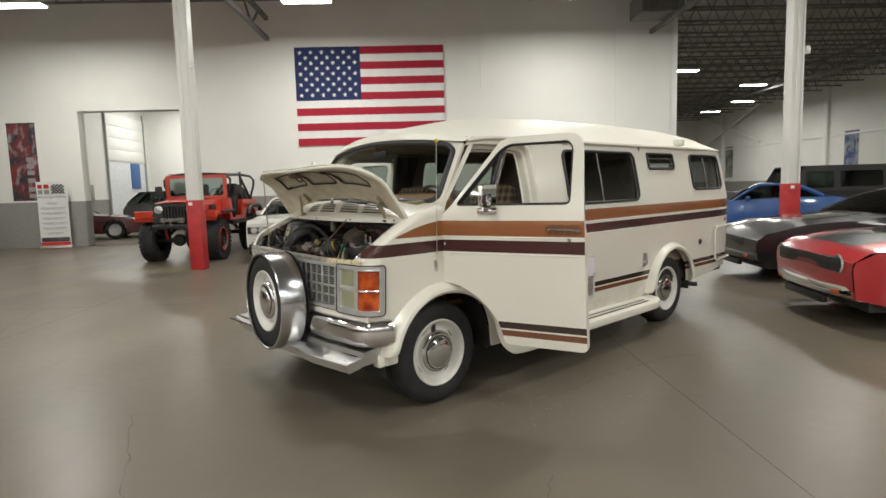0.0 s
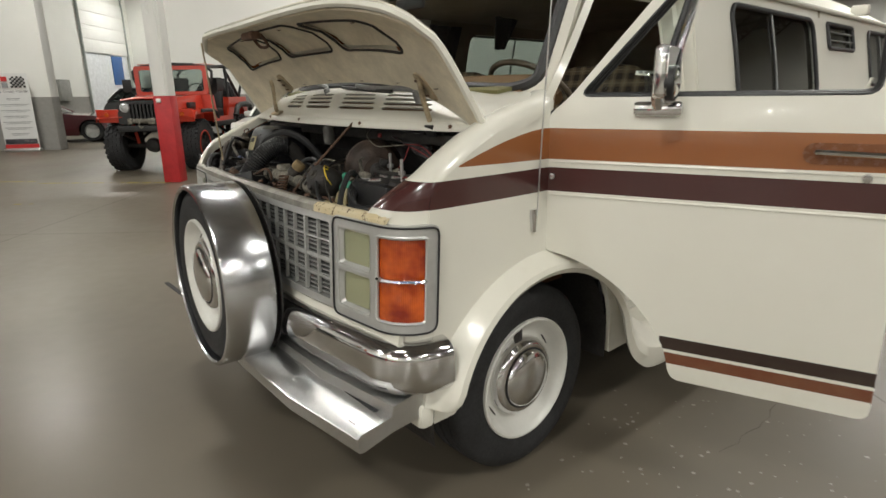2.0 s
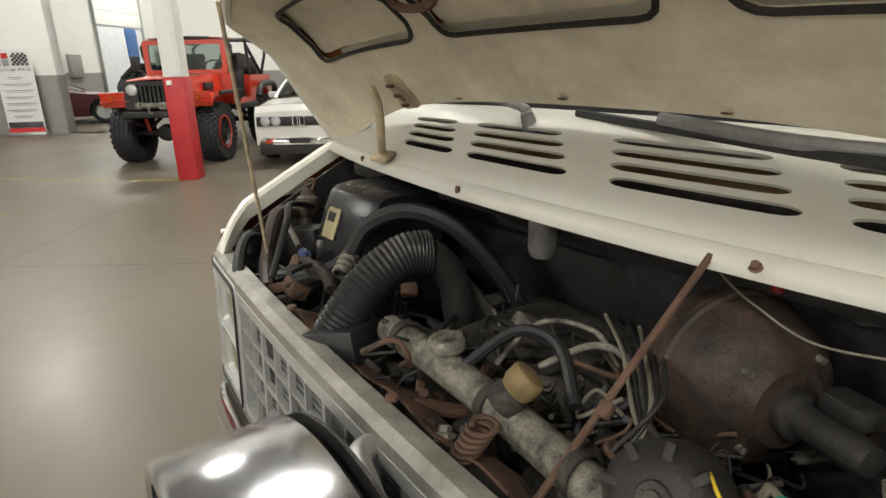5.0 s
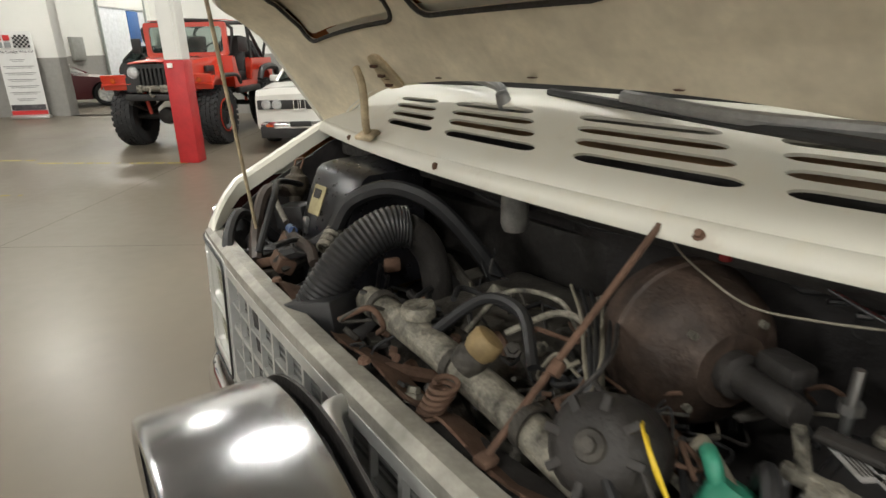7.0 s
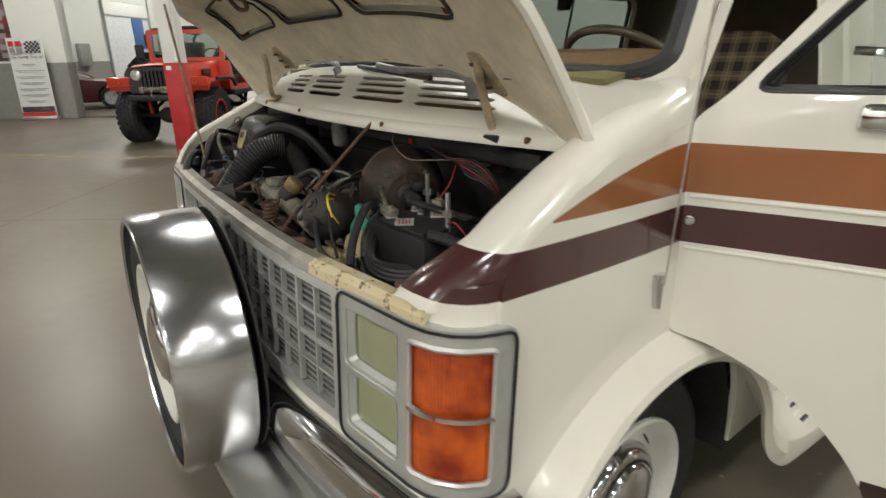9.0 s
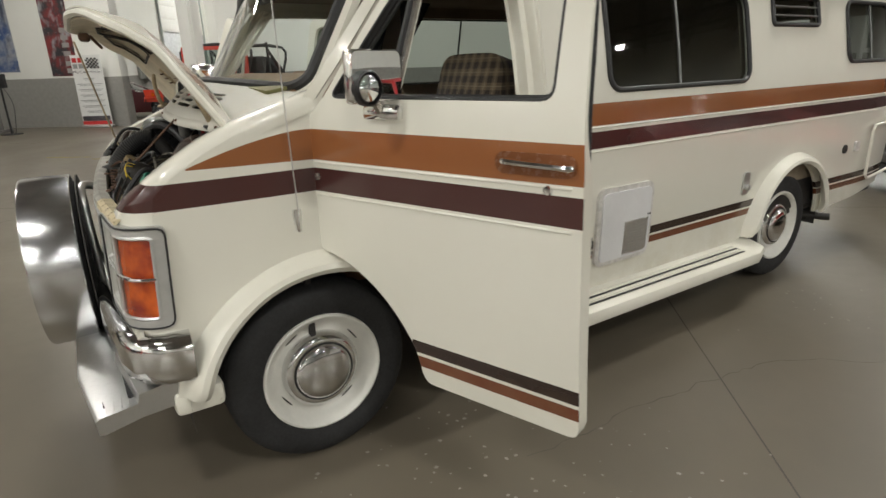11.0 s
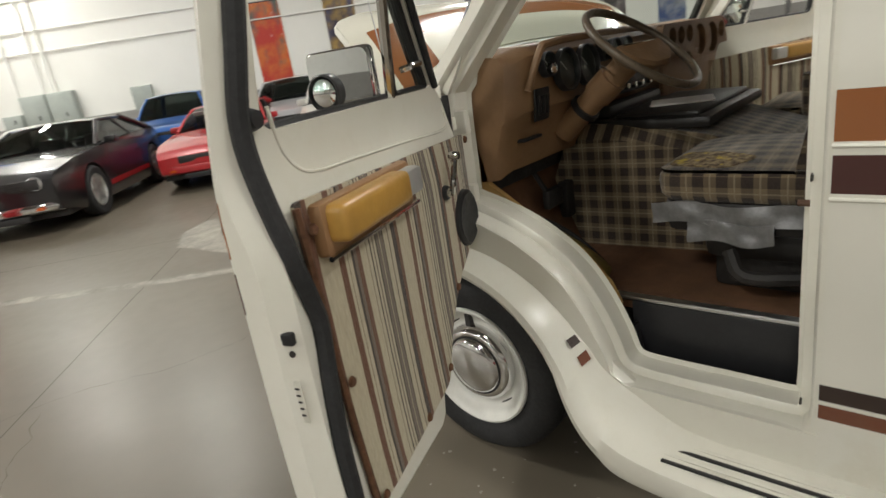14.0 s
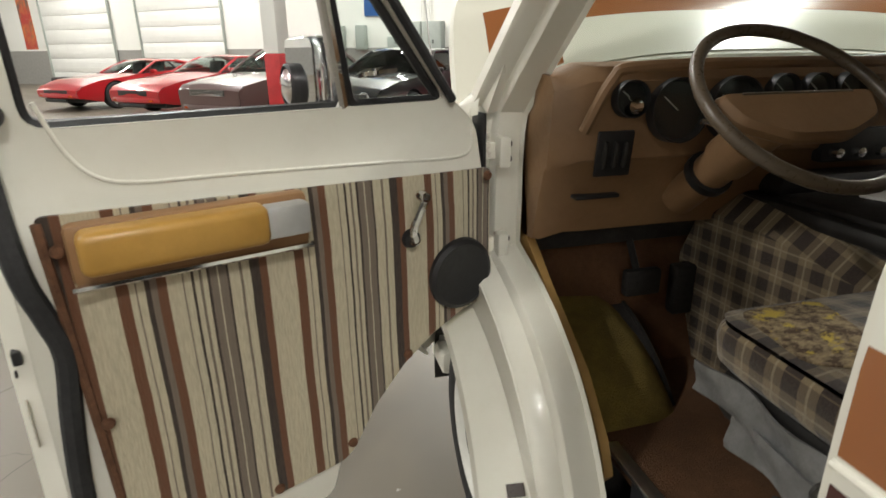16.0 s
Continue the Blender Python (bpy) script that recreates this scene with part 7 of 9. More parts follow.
part("heater_catch", side_sheet(rect(-1.79, 0.69, -1.762, 0.696), -1, (), 0.027, 0.05, 0.003), SOOT, hv)
part("hatch_latch", joined(side_sheet(rounded(-2.72, 0.655, -2.655, 0.79, 0.02), -1, (), 0.01, 0.03, 0.01), lathe([(0, 0.03), (0.016, 0.028), (0.018, 0)], 14, pose(-1.0, -2.69, 0.70, 0, -90))), ALU, van, "metal latch plate")
part("fuel_cap", lathe([(0, 0.02), (0.03, 0.018), (0.034, 0.0)], 20, pose(-0.99, -3.92, 0.80, 0, -90)), SOOT, van)
part("outlet_cover", side_sheet(rounded(-4.13, 0.77, -4.06, 0.84, 0.015), -1, (), 0.012, 0.03, 0.012), LABELW, van)
part("rear_marker", side_sheet(rect(-4.72, 0.99, -4.64, 1.03), -1, (), 0.008, 0.03, 0.008), AMBER, van)
part("tail_rail", tube([(-1.0, -4.72, 0.95), (-1.03, -4.70, 0.96), (-1.03, -4.28, 0.94), (-1.03, -4.26, 0.90), (-1.03, -4.26, 0.58), (-1.03, -4.30, 0.55), (-1.0, -4.70, 0.57)], 0.011, 8, 0), CREAM, van, "tubular rail at the tail")
part("tail_pipe", tube([(-0.7, -3.6, 0.36), (-0.98, -3.75, 0.34), (-1.04, -3.78, 0.34)], 0.025, 10, 3), SOOT, van)
ant = part("antenna", tube([(-1.018, 0.055, 0.985), (-1.05, 0.075, 1.36), (-1.085, 0.092, 1.77)], 0.0022, 6, 2), ALU, van, "thin antenna with a yellow tip")
part("antenna_base", loft([[(-0.985 - d, 0.055 + a * w, z) for d, a in ((0, -1), (0.025, -0.7), (0.03, 0), (0.025, 0.7), (0, 1))] for z, w in ((0.93, 0.010), (0.95, 0.014), (0.985, 0.02), (1.005, 0.018))]), CHROME, ant)
part("antenna_tip", lathe([(0, 0.014), (0.011, 0.009), (0.014, 0.0), (0.011, -0.009), (0, -0.014)], 14, pose(-1.086, 0.093, 1.777)), YELW, ant, "yellow ball tip")


# the nose stands a little askew to the sides: its passenger's end lies further back
def lean_back(x, y):
    k = max(0.0, x + 0.5)
    return 0.08 * k * k / (k + 0.12) * min(1.0, max(0.0, (y + 0.95) / 0.9))


ASKEW = {"front_wing", "wing_corner", "wing_top", "nose_panel", "grille_top_lip", "grille", "lamp_bezel", "cowl_panel", "cowl_lip", "cowl_trough", "cowl_bolt", "lip_bolt", "windshield_frame", "windshield", "wiper", "bumper",
         "step_bumper", "step_rib", "step_bracket", "firewall", "inner_wing", "dash", "roof", "drip_rail", "arch_flare", "wheel_well", "wheel_well_side", "door_jamb", "door_header", "kick_panel", "wheel_hump", "headlining", "bump_stop"}
todo = [o for o in van.children if o.name.split(".")[0] in ASKEW]
todo += [d for o in todo for d in o.children_recursive]
for o in todo:
    if o.type == "MESH":
        for v in o.data.vertices:
            if v.co.x > 0.8 and v.co.z > 0.95 and o.name.split(".")[0] in ("front_wing", "wing_top"):
                v.co.z -= float(np.interp(v.co.y, (-0.06, 0.0, 0.1, 0.19, 0.3, 0.37, 0.445, 0.5), (0, 0.015, 0.028, 0.038, 0.04, 0.034, 0.018, 0.0))) * min(1.0, (v.co.z - 0.95) / 0.12)
            v.co.y -= lean_back(v.co.x, v.co.y)
for o in van.children:
    if o.name.split(".")[0] == "wheel" and o.children and any(abs(v.co.y) < 0.5 and v.co.x > 0.5 for v in o.children[0].data.vertices):
        o.location.y = -0.11
far_door.location.y -= 0.11


# ---------------------------------------------------------------- flag
FR = simple("flag_red_cloth", (0.36, 0.014, 0.035), 0.9, var=0.1, scale=3, bump=0.2, bscale=200)
FW = simple("flag_white_cloth", (0.74, 0.73, 0.71), 0.9, var=0.06, scale=3, bump=0.2, bscale=200)
FB = simple("flag_blue_cloth", (0.018, 0.03, 0.10), 0.9, var=0.15, scale=3, bump=0.2, bscale=200)
flag = thing("flag", "large cloth flag with red and white stripes and stars", "flag", B(-3.2, FLAG_B - 0.03, 2.89))
FLW, FLH = 4.52, 2.95


def flag_wave(u, v):
    return 0.012 * math.sin(u * 2.1 + v) + 0.008 * math.sin(v * 5)


for k in range(13):
    z0, z1 = FLH * k / 13, FLH * (k + 1) / 13
    x0 = 1.98 if k >= 6 else 0.0
    part("stripe", sheet(rect(x0, z0, FLW, z1), lambda u, v: (u, flag_wave(u, v) - 0.012, v), (), 0.3, 0.004), FR if k % 2 == 0 else FW, flag)
field = part("field", sheet(rect(0, FLH * 6 / 13, 1.98, FLH), lambda u, v: (u, flag_wave(u, v) - 0.012, v), (), 0.3, 0.004), FB, flag, "blue field")
star_loop = [((0.075 if k % 2 == 0 else 0.03) * math.sin(math.pi * k / 5), (0.075 if k % 2 == 0 else 0.03) * math.cos(math.pi * k / 5)) for k in range(10)]
star_mesh = None
for row in range(9):
    for c in range(6 if row % 2 == 0 else 5):
        x = 1.98 * (1 + 2 * c + (row % 2)) / 12
        z = FLH * 6 / 13 + FLH * 7 / 13 * (9 - row) / 10
        if star_mesh is None:
            star_mesh = mesh_of("star", sheet(star_loop[::-1], lambda u, v: (u, 0, v), (), 0.2, 0.003), FW)
        o = new("star", star_mesh)
        o.parent = field
        o.location = (x, flag_wave(x, z) - 0.02, z)

# ---------------------------------------------------------------- posters
poster_mats = {
    "engine": poster_paint("engine_print", (0.03, 0.03, 0.035), (0.22, 0.025, 0.025), (0.30, 0.30, 0.31), 2.2),
    "green": poster_paint("green_print", (0.02, 0.022, 0.02), (0.18, 0.34, 0.02), (0.03, 0.035, 0.03), 1.6),
    "dark": poster_paint("dark_print", (0.03, 0.03, 0.035), (0.10, 0.09, 0.10), (0.28, 0.26, 0.26), 1.8),
    "red": poster_paint("red_print", (0.42, 0.03, 0.02), (0.55, 0.16, 0.03), (0.06, 0.09, 0.085), 1.2),
    "gold": poster_paint("gold_print", (0.03, 0.03, 0.06), (0.40, 0.26, 0.07), (0.05, 0.06, 0.13), 1.3),
    "blue": poster_paint("blue_print", (0.03, 0.07, 0.2), (0.35, 0.36, 0.38), (0.04, 0.05, 0.09), 1.4),
    "pale": poster_paint("pale_print", (0.30, 0.31, 0.28), (0.14, 0.17, 0.10), (0.05, 0.05, 0.05), 1.4),
}


def poster(kind, w, h, m):
    t = thing("poster", f"tall {kind if kind != 'engine' else 'red and black engine'} photo print hung on the wall", "poster", m, group="wall posters")
    part("print", sheet(rect(-w / 2, 0, w / 2, h), lambda u, v: (u, -0.012 + 0.006 * math.sin(v * 2.5), v), (), 0.4, 0.004), poster_mats[kind], t)
    part("hanging_rail", box(-w / 2 - 0.01, -0.022, h - 0.02, w / 2 + 0.01, -0.006, h + 0.012, 0.004), BLACK, t)
    return t


pt = poster("engine", 0.84, 2.33, B(-11.52, FLAG_B, 1.45))
for k, (z, w) in enumerate(((1.25, 0.22), (1.05, 0.2), (0.85, 0.2), (0.62, 0.18), (0.35, 0.16), (0.15, 0.16))):
    part("print_bar", box(0.08, -0.022, z - 0.07, 0.30, -0.019, z + 0.06), simple("grey_print", (0.3, 0.29, 0.28), 0.5) if k == 0 else bpy.data.materials["grey_print"], pt)
for kind, b, w in (("red", -2.75, 0.8), ("gold", -0.83, 0.8), ("dark", 2.95, 0.85), ("green", 4.85, 0.85), ("dark", 6.7, 0.8), ("blue", 8.5, 0.85), ("dark", 10.5, 0.8), ("red", -27.5, 0.85)):
    poster(kind, w, 2.05, B(A0, b, 1.46, 90))
poster("blue", 0.8, 2.1, B(-13.35, FLAG_B, 1.6))
for kind, b in (("pale", 40.5), ("blue", 27.5), ("red", 22.0), ("gold", 33.0)):
    poster(kind, 1.1, 2.4, B(A1, b, 1.7, -90))

# ---------------------------------------------------------------- pull-up banner beside the opening
ban = thing("banner_stand", "white pull-up banner with a chequered emblem and lines of print", "banner", B(-10.57, FLAG_B - 0.35, 0, 10))
part("banner_sheet", sheet(rect(-0.41, 0.06, 0.41, 2.0), lambda u, v: (u, -0.01 * math.sin(v * 3), v), (), 0.3, 0.004), simple("white_banner_vinyl", (0.68, 0.68, 0.66), 0.5, var=0.04), ban)
part("banner_base", box(-0.43, -0.10, 0.0, 0.43, 0.10, 0.07, 0.02), ALU, ban)
part("banner_pole", tube([(0, 0.03, 0.05), (0, 0.03, 2.0)], 0.012, 8, 0), ALU, ban)
BANR = simple("banner_red", (0.5, 0.03, 0.03), 0.5)
BANG = simple("banner_grey", (0.28, 0.28, 0.28), 0.5)
part("emblem_shape", joined(box(-0.36, -0.022, 1.80, -0.24, -0.018, 1.92), box(-0.20, -0.022, 1.80, -0.06, -0.018, 1.92)), BANR, ban, "red emblem block")
part("emblem_shape", joined(box(-0.36, -0.022, 1.64, -0.24, -0.018, 1.76), box(-0.20, -0.022, 1.64, -0.06, -0.018, 1.76)), BANG, ban, "grey emblem block")
chk = [box(0.0 + 0.05 * i, -0.022, 1.64 + 0.047 * j, 0.05 + 0.05 * i, -0.018, 1.687 + 0.047 * j) for i in range(7) for j in range(6) if (i + j) % 2 == 0]
part("chequer", joined(*chk), BLACK, ban, "chequered pattern")
fc = bpy.data.curves.new("banner_print", "FONT")
fc.body, fc.size, fc.extrude, fc.align_x = "Why Consign With Us?", 0.082, 0.001, "CENTER"
fo = new("banner_print", fc)
fo.parent = ban
fo.matrix_local = pose(0, -0.024, 1.52, 90)
fc.materials.append(BLACK)
for k in range(7):
    w = (0.16, 0.34, 0.34, 0.30, 0.34, 0.33, 0.22)[k]
    part("print_line", joined(box(-w, -0.020, 1.36 - 0.15 * k, w, -0.017, 1.375 - 0.15 * k), box(-w * 0.8, -0.020, 1.325 - 0.15 * k, w * 0.8, -0.017, 1.335 - 0.15 * k)), BANG, ban)
part("car_strip", box(-0.38, -0.022, 0.20, 0.38, -0.018, 0.33), poster_mats["dark"], ban)
part("red_strip", box(-0.40, -0.022, 0.09, 0.40, -0.018, 0.19), BANR, ban)

# ---------------------------------------------------------------- opening trim, room behind, shutters
solo("trim", joined(box(-9.845, -0.012, 0, -9.80, 0.33, 4.2, 0.008), box(-6.76, -0.012, 0, -6.715, 0.33, 4.2, 0.008), box(-9.845, -0.012, 4.09, -6.715, 0.33, 4.135, 0.008)), WALL, "painted steel frame of the wall opening", "trim", B(0, FLAG_B), kind="structure")


CAB = simple("green_grey_enamel", (0.33, 0.36, 0.33), 0.45, var=0.06)


def shutter(name, w, h, raised, m):
    """A sectional white garage door of stacked panels."""
    t = thing(name, "white sectional overhead door in ribbed panels", "garage door", m, group="overhead doors", kind="structure")
    n = max(1, int((h - raised) / 0.55))
    ph = (h - raised) / n
    for k in range(n):
        z = raised + ph * k
        part("panel", joined(box(-w / 2, -0.06, z + 0.008, w / 2, -0.02, z + ph - 0.008, 0.008), *[box(-w / 2 + 0.02, -0.066, z + ph * q, w / 2 - 0.02, -0.058, z + ph * q + 0.012, 0.003) for q in (0.35, 0.7)]), WHITE, t)
    for s in (-1, 1):
        part("door_track", joined(box(s * (w / 2 + 0.03) - 0.025, -0.10, 0, s * (w / 2 + 0.03) + 0.025, -0.02, h + 0.3, 0.008), tube([(s * (w / 2 + 0.03), -0.11, 0.4), (s * (w / 2 + 0.03), -0.11, h)], 0.014, 6, 0)), CAB, t)
    return t


shutter("overhead_door", 4.2, 4.4, 0.0, B(A0, -18.4, 0, 90))
shutter("overhead_door", 4.2, 4.4, 0.0, B(A0, -24.2, 0, 90))
shutter("overhead_door", 3.6, 5.4, 3.2, B(A0, 24.6, 0, 90))
solo("daylight_panel", sheet(rect(-1.8, 0.0, 1.8, 3.2), lambda u, v: (u, -0.006, v), (), 1.0, 0.004), simple("bright_doorway", (0.72, 0.74, 0.76), 0.6), "pale doorway under the half-raised shutter", "doorway", B(A0, 24.6, 0, 90), kind="structure")
solo("blue_board", box(-0.45, -0.05, 1.9, 0.45, -0.01, 3.15, 0.01), simple("blue_board", (0.04, 0.12, 0.32), 0.5), "blue board seen under the raised shutter", "board", B(A0, 25.4, 0, 90))
solo("switch_cabinet", box(-0.35, -0.14, 1.25, 0.35, -0.002, 2.05, 0.01), simple("grey_cabinet_paint", (0.27, 0.27, 0.25), 0.5), "grey electrical cabinet on the wall", "cabinet", B(A0, 21.0, 0, 90))


def cabinet_bank(m):
    t = thing("switchgear_cabinet", "pale green-grey electrical cabinets on the wall", "cabinet", m)
    for x, w, h in ((-0.75, 0.45, 0.55), (-0.15, 0.6, 0.95), (0.5, 0.62, 0.95)):
        d = part("cabinet_box", box(x - w / 2, -0.28, 1.15, x + w / 2, -0.01, 1.15 + h, 0.015), CAB, t)
        part("cabinet_door", box(x - w / 2 + 0.03, -0.295, 1.18, x + w / 2 - 0.03, -0.275, 1.12 + h, 0.008), CAB, d)
        part("cabinet_handle", box(x + 0.05, -0.315, 1.5, x + 0.08, -0.29, 1.6, 0.006), BLACK, d)
    for x in (-0.5, 0.1, 0.35):
        part("conduit", tube([(x, -0.1, 2.0), (x, -0.1, 6.5)], 0.025, 8, 0), WHITE, t)
    return t


cabinet_bank(B(A0, -8.6, 0, 90))
for b, w, h in ((-6.2, 0.5, 0.6), (-10.6, 0.35, 0.7), (-11.4, 0.35, 0.7), (-14.0, 0.3, 0.45)):
    solo("wall_box", box(-w / 2, -0.16, 1.35, w / 2, -0.005, 1.35 + h, 0.012), CAB, "grey electrical box on the wall", "wall box", B(A0, b, 0, 90), group="wall boxes")
solo("blue_sign", box(-0.28, -0.04, 2.3, 0.28, -0.005, 4.0, 0.008), simple("blue_sign_paint", (0.03, 0.11, 0.33), 0.5), "tall blue sign on the wall", "sign", B(A0, -10.2, 0, 90))
for z in (3.1, 3.6, 4.3):
    solo("wall_conduit", tube([(-11.8, -0.04, z), (-4.0, -0.04, z), (3.0, -0.04, z)], 0.018, 6, 0), WHITE, "white conduit along the wall", "conduit", B(A0, 0, 0, 90), group="wall conduits", kind="structure")
solo("wall_conduit", tube([(2.47, -0.03, 4.5), (2.47, -0.03, 6.9)], 0.012, 6, 0), WHITE, "white conduit up the wall", "conduit", B(0, FLAG_B), group="wall conduits", kind="structure")
solo("wall_conduit", tube([(6.66, -0.03, 0.2), (6.66, -0.03, 7.2)], 0.012, 6, 0), WHITE, "white conduit up the wall", "conduit", B(0, FLAG_B), group="wall conduits", kind="structure")
solo("end_post", box(-0.12, -0.1, 0, 0.12, 0.14, 7.3, 0.01), WHITE, "white steel post at the wall's end", "post", B(END_A + 0.06, FLAG_B + 0.1), kind="structure")
solo("ledge_trim", box(-B1 + 0.2, -0.06, 3.9, -B0, -0.002, 4.0, 0.01), WHITE, "white ledge along the far wall", "trim", B(A1, 0, 0, -90), kind="structure")
for b in (0, 12, 24, 36):
    solo("wall_pilaster", box(-0.2, -0.18, 0, 0.2, -0.002, 7.0, 0.01), WHITE, "white pilaster on the far wall", "pilaster", B(A1, b + 5.5, 0, -90), group="far pilasters", kind="structure")
solo("wind_brace", bars([((A1 - 0.3, 36.0, 4.2), (A1 - 0.3, 44.5, 6.9), 0.12), ((A1 - 0.3, 44.5, 4.2), (A1 - 0.3, 36.0, 6.9), 0.12)]), WHITE, "crossed wind braces on the far wall", "brace", B(0, 0), kind="structure")
solo("unit_heater", joined(box(-0.6, -0.5, 6.2, 0.6, 0.5, 6.75, 0.03), *[box(-0.55, -0.515, 6.26 + 0.07 * k, 0.55, -0.5, 6.29 + 0.07 * k) for k in range(6)]), STEEL, "dark unit heater hung from the roof", "heater", B(7.4, 12.2))
for b in (11.5, 12.9):
    solo("heater_hanger", tube([(0, 0, 6.74), (0, 0, 7.35)], 0.01, 6, 0), STEEL, "thin steel hanger rod", "hanger", B(7.4, 12.2 + (b - 12.2) * 0.4), group="heater hangers")

# workbench with parts, and a jack stand, by the west wall
bench = thing("work_bench", "dark work bench laden with boxes and bottles", "bench", B(A0 + 0.55, 8.6, 0, 90))
part("bench_top", box(-1.5, -0.4, 0.72, 1.5, 0.4, 0.78, 0.01), STEEL, bench)
for x in (-1.4, 1.4):
    for y in (-0.33, 0.33):
        part("leg", box(x - 0.03, y - 0.03, 0, x + 0.03, y + 0.03, 0.72, 0.004), STEEL, bench)
part("bench_shelf", box(-1.4, -0.35, 0.2, 1.4, 0.35, 0.23, 0.005), STEEL, bench)
for k, (x, w, h, col) in enumerate(((-1.2, 0.3, 0.12, (0.1, 0.3, 0.06)), (-0.75, 0.16, 0.2, (0.05, 0.08, 0.2)), (-0.4, 0.3, 0.24, (0.5, 0.38, 0.04)), (0.05, 0.2, 0.12, (0.4, 0.05, 0.04)), (0.4, 0.3, 0.14, (0.5, 0.48, 0.42)), (0.9, 0.26, 0.2, (0.05, 0.05, 0.05)), (1.25, 0.2, 0.16, (0.3, 0.2, 0.1)))):
    solo("parts_box", box(x - w / 2, -0.18, 0.78, x + w / 2, 0.12, 0.78 + h, 0.012), simple(f"box_paint_{'abcdefg'[k]}", col, 0.5), "small coloured parts box on the bench", "box", B(A0 + 0.55, 8.6, 0, 90), group="bench boxes")
for k, x in enumerate((-0.9, -0.3, 0.3, 0.75)):
    solo("carton", box(x - 0.17, -0.2, 0.23, x + 0.17, 0.15, 0.45, 0.01), simple("brown_carton", (0.3, 0.2, 0.1), 0.8) if k == 0 else bpy.data.materials["brown_carton"], "brown cardboard carton on the bench shelf", "carton", B(A0 + 0.55, 8.6, 0, 90), group="bench cartons")
solo("yellow_bucket", lathe([(0.0, 0), (0.16, 0.0), (0.19, 0.4), (0.17, 0.4), (0.15, 0.03), (0, 0.03)], 20), simple("yellow_bucket", (0.5, 0.4, 0.03), 0.5), "yellow plastic bucket on the floor", "bucket", B(A0 + 1.4, 10.6))
solo("oil_bottle", joined(box(-0.13, -0.1, 0, 0.13, 0.1, 0.4, 0.03), lathe([(0.03, 0.0), (0.03, 0.06), (0, 0.06)], 12, pose(0.05, 0, 0.4))), simple("dark_blue_bottle", (0.04, 0.05, 0.09), 0.4), "dark bottle on the floor by the bench", "bottle", B(A0 + 1.5, 11.1))
lift = thing("engine_hoist", "dark steel engine hoist on castors", "hoist", B(-12.3, 11.2, 0, 20))
for x in (-0.35, 0.35):
    part("upright", box(x - 0.05, -0.05, 0.12, x + 0.05, 0.05, 2.4, 0.01), STEEL, lift)
    part("foot", box(x - 0.04, -0.5, 0.06, x + 0.04, 0.6, 0.14, 0.01), STEEL, lift)
    for y in (-0.45, 0.55):
        part("castor", lathe([(0, -0.02), (0.06, -0.02), (0.06, 0.02), (0, 0.02)], 14, pose(x, y, 0.06, 0, 90)), RUBBER, lift)
part("beam", box(-0.4, -0.05, 2.4, 0.4, 0.05, 2.5, 0.01), STEEL, lift)

stand = thing("display_stand", "black floor stand with a small screen and cables", "stand", B(-11.95, 11.6))
part("post", tube([(0, 0, 0.02), (0, 0, 1.5)], 0.025, 8, 0), BLACK, stand)
part("foot", lathe([(0, 0.03), (0.24, 0.02), (0.25, 0.0)], 24), BLACK, stand)
part("screen", box(-0.2, -0.06, 1.2, 0.2, 0.02, 1.55, 0.015), BLACK, stand)
part("cable", tube([(0.02, 0.03, 1.25), (0.2, 0.05, 0.8), (0.12, 0.05, 0.2), (0.02, 0.1, 0.02)], 0.008, 6, 5), BLACK, stand)

# ---------------------------------------------------------------- marks on the floor
YEL = simple("worn_yellow_floor_paint", (0.38, 0.30, 0.05), 0.6, var=0.4, scale=5)
for a, b, l, w, r in ((-5.1, 6.98, 2.3, 0.09, -4), (-5.2, 5.1, 0.35, 0.06, 0), (-5.6, -1.2, 0.5, 0.09, 70), (-4.6, 0.5, 1.6, 0.09, 55), (-5.9, 0.95, 0.9, 0.09, 55), (-6.9, 7.3, 0.9, 0.08, 0), (-0.4, -0.9 + 6.3, 0.5, 0.06, 0)):
    bm = bmesh.new()
    rng = random.Random(int(a * 100))
    for k in range(int(l / 0.05)):
        if rng.random() < 0.86:
            x = -l / 2 + 0.05 * k
            v = [bm.verts.new(p) for p in ((x, -w / 2 * rng.uniform(0.6, 1), 0.0015), (x + 0.05, -w / 2 * rng.uniform(0.6, 1), 0.0015), (x + 0.05, w / 2 * rng.uniform(0.6, 1), 0.0015), (x, w / 2 * rng.uniform(0.6, 1), 0.0015))]
            bm.faces.new(v)
    solo("floor_line", bm, YEL, "worn yellow line painted on the floor", "floor line", B(a, b, 0, r), group="yellow floor lines", kind="structure")
JOINT = simple("dark_floor_joint", (0.085, 0.076, 0.062), 0.8)
CRACKC = simple("dusty_floor_crack", (0.10, 0.088, 0.07), 0.8)
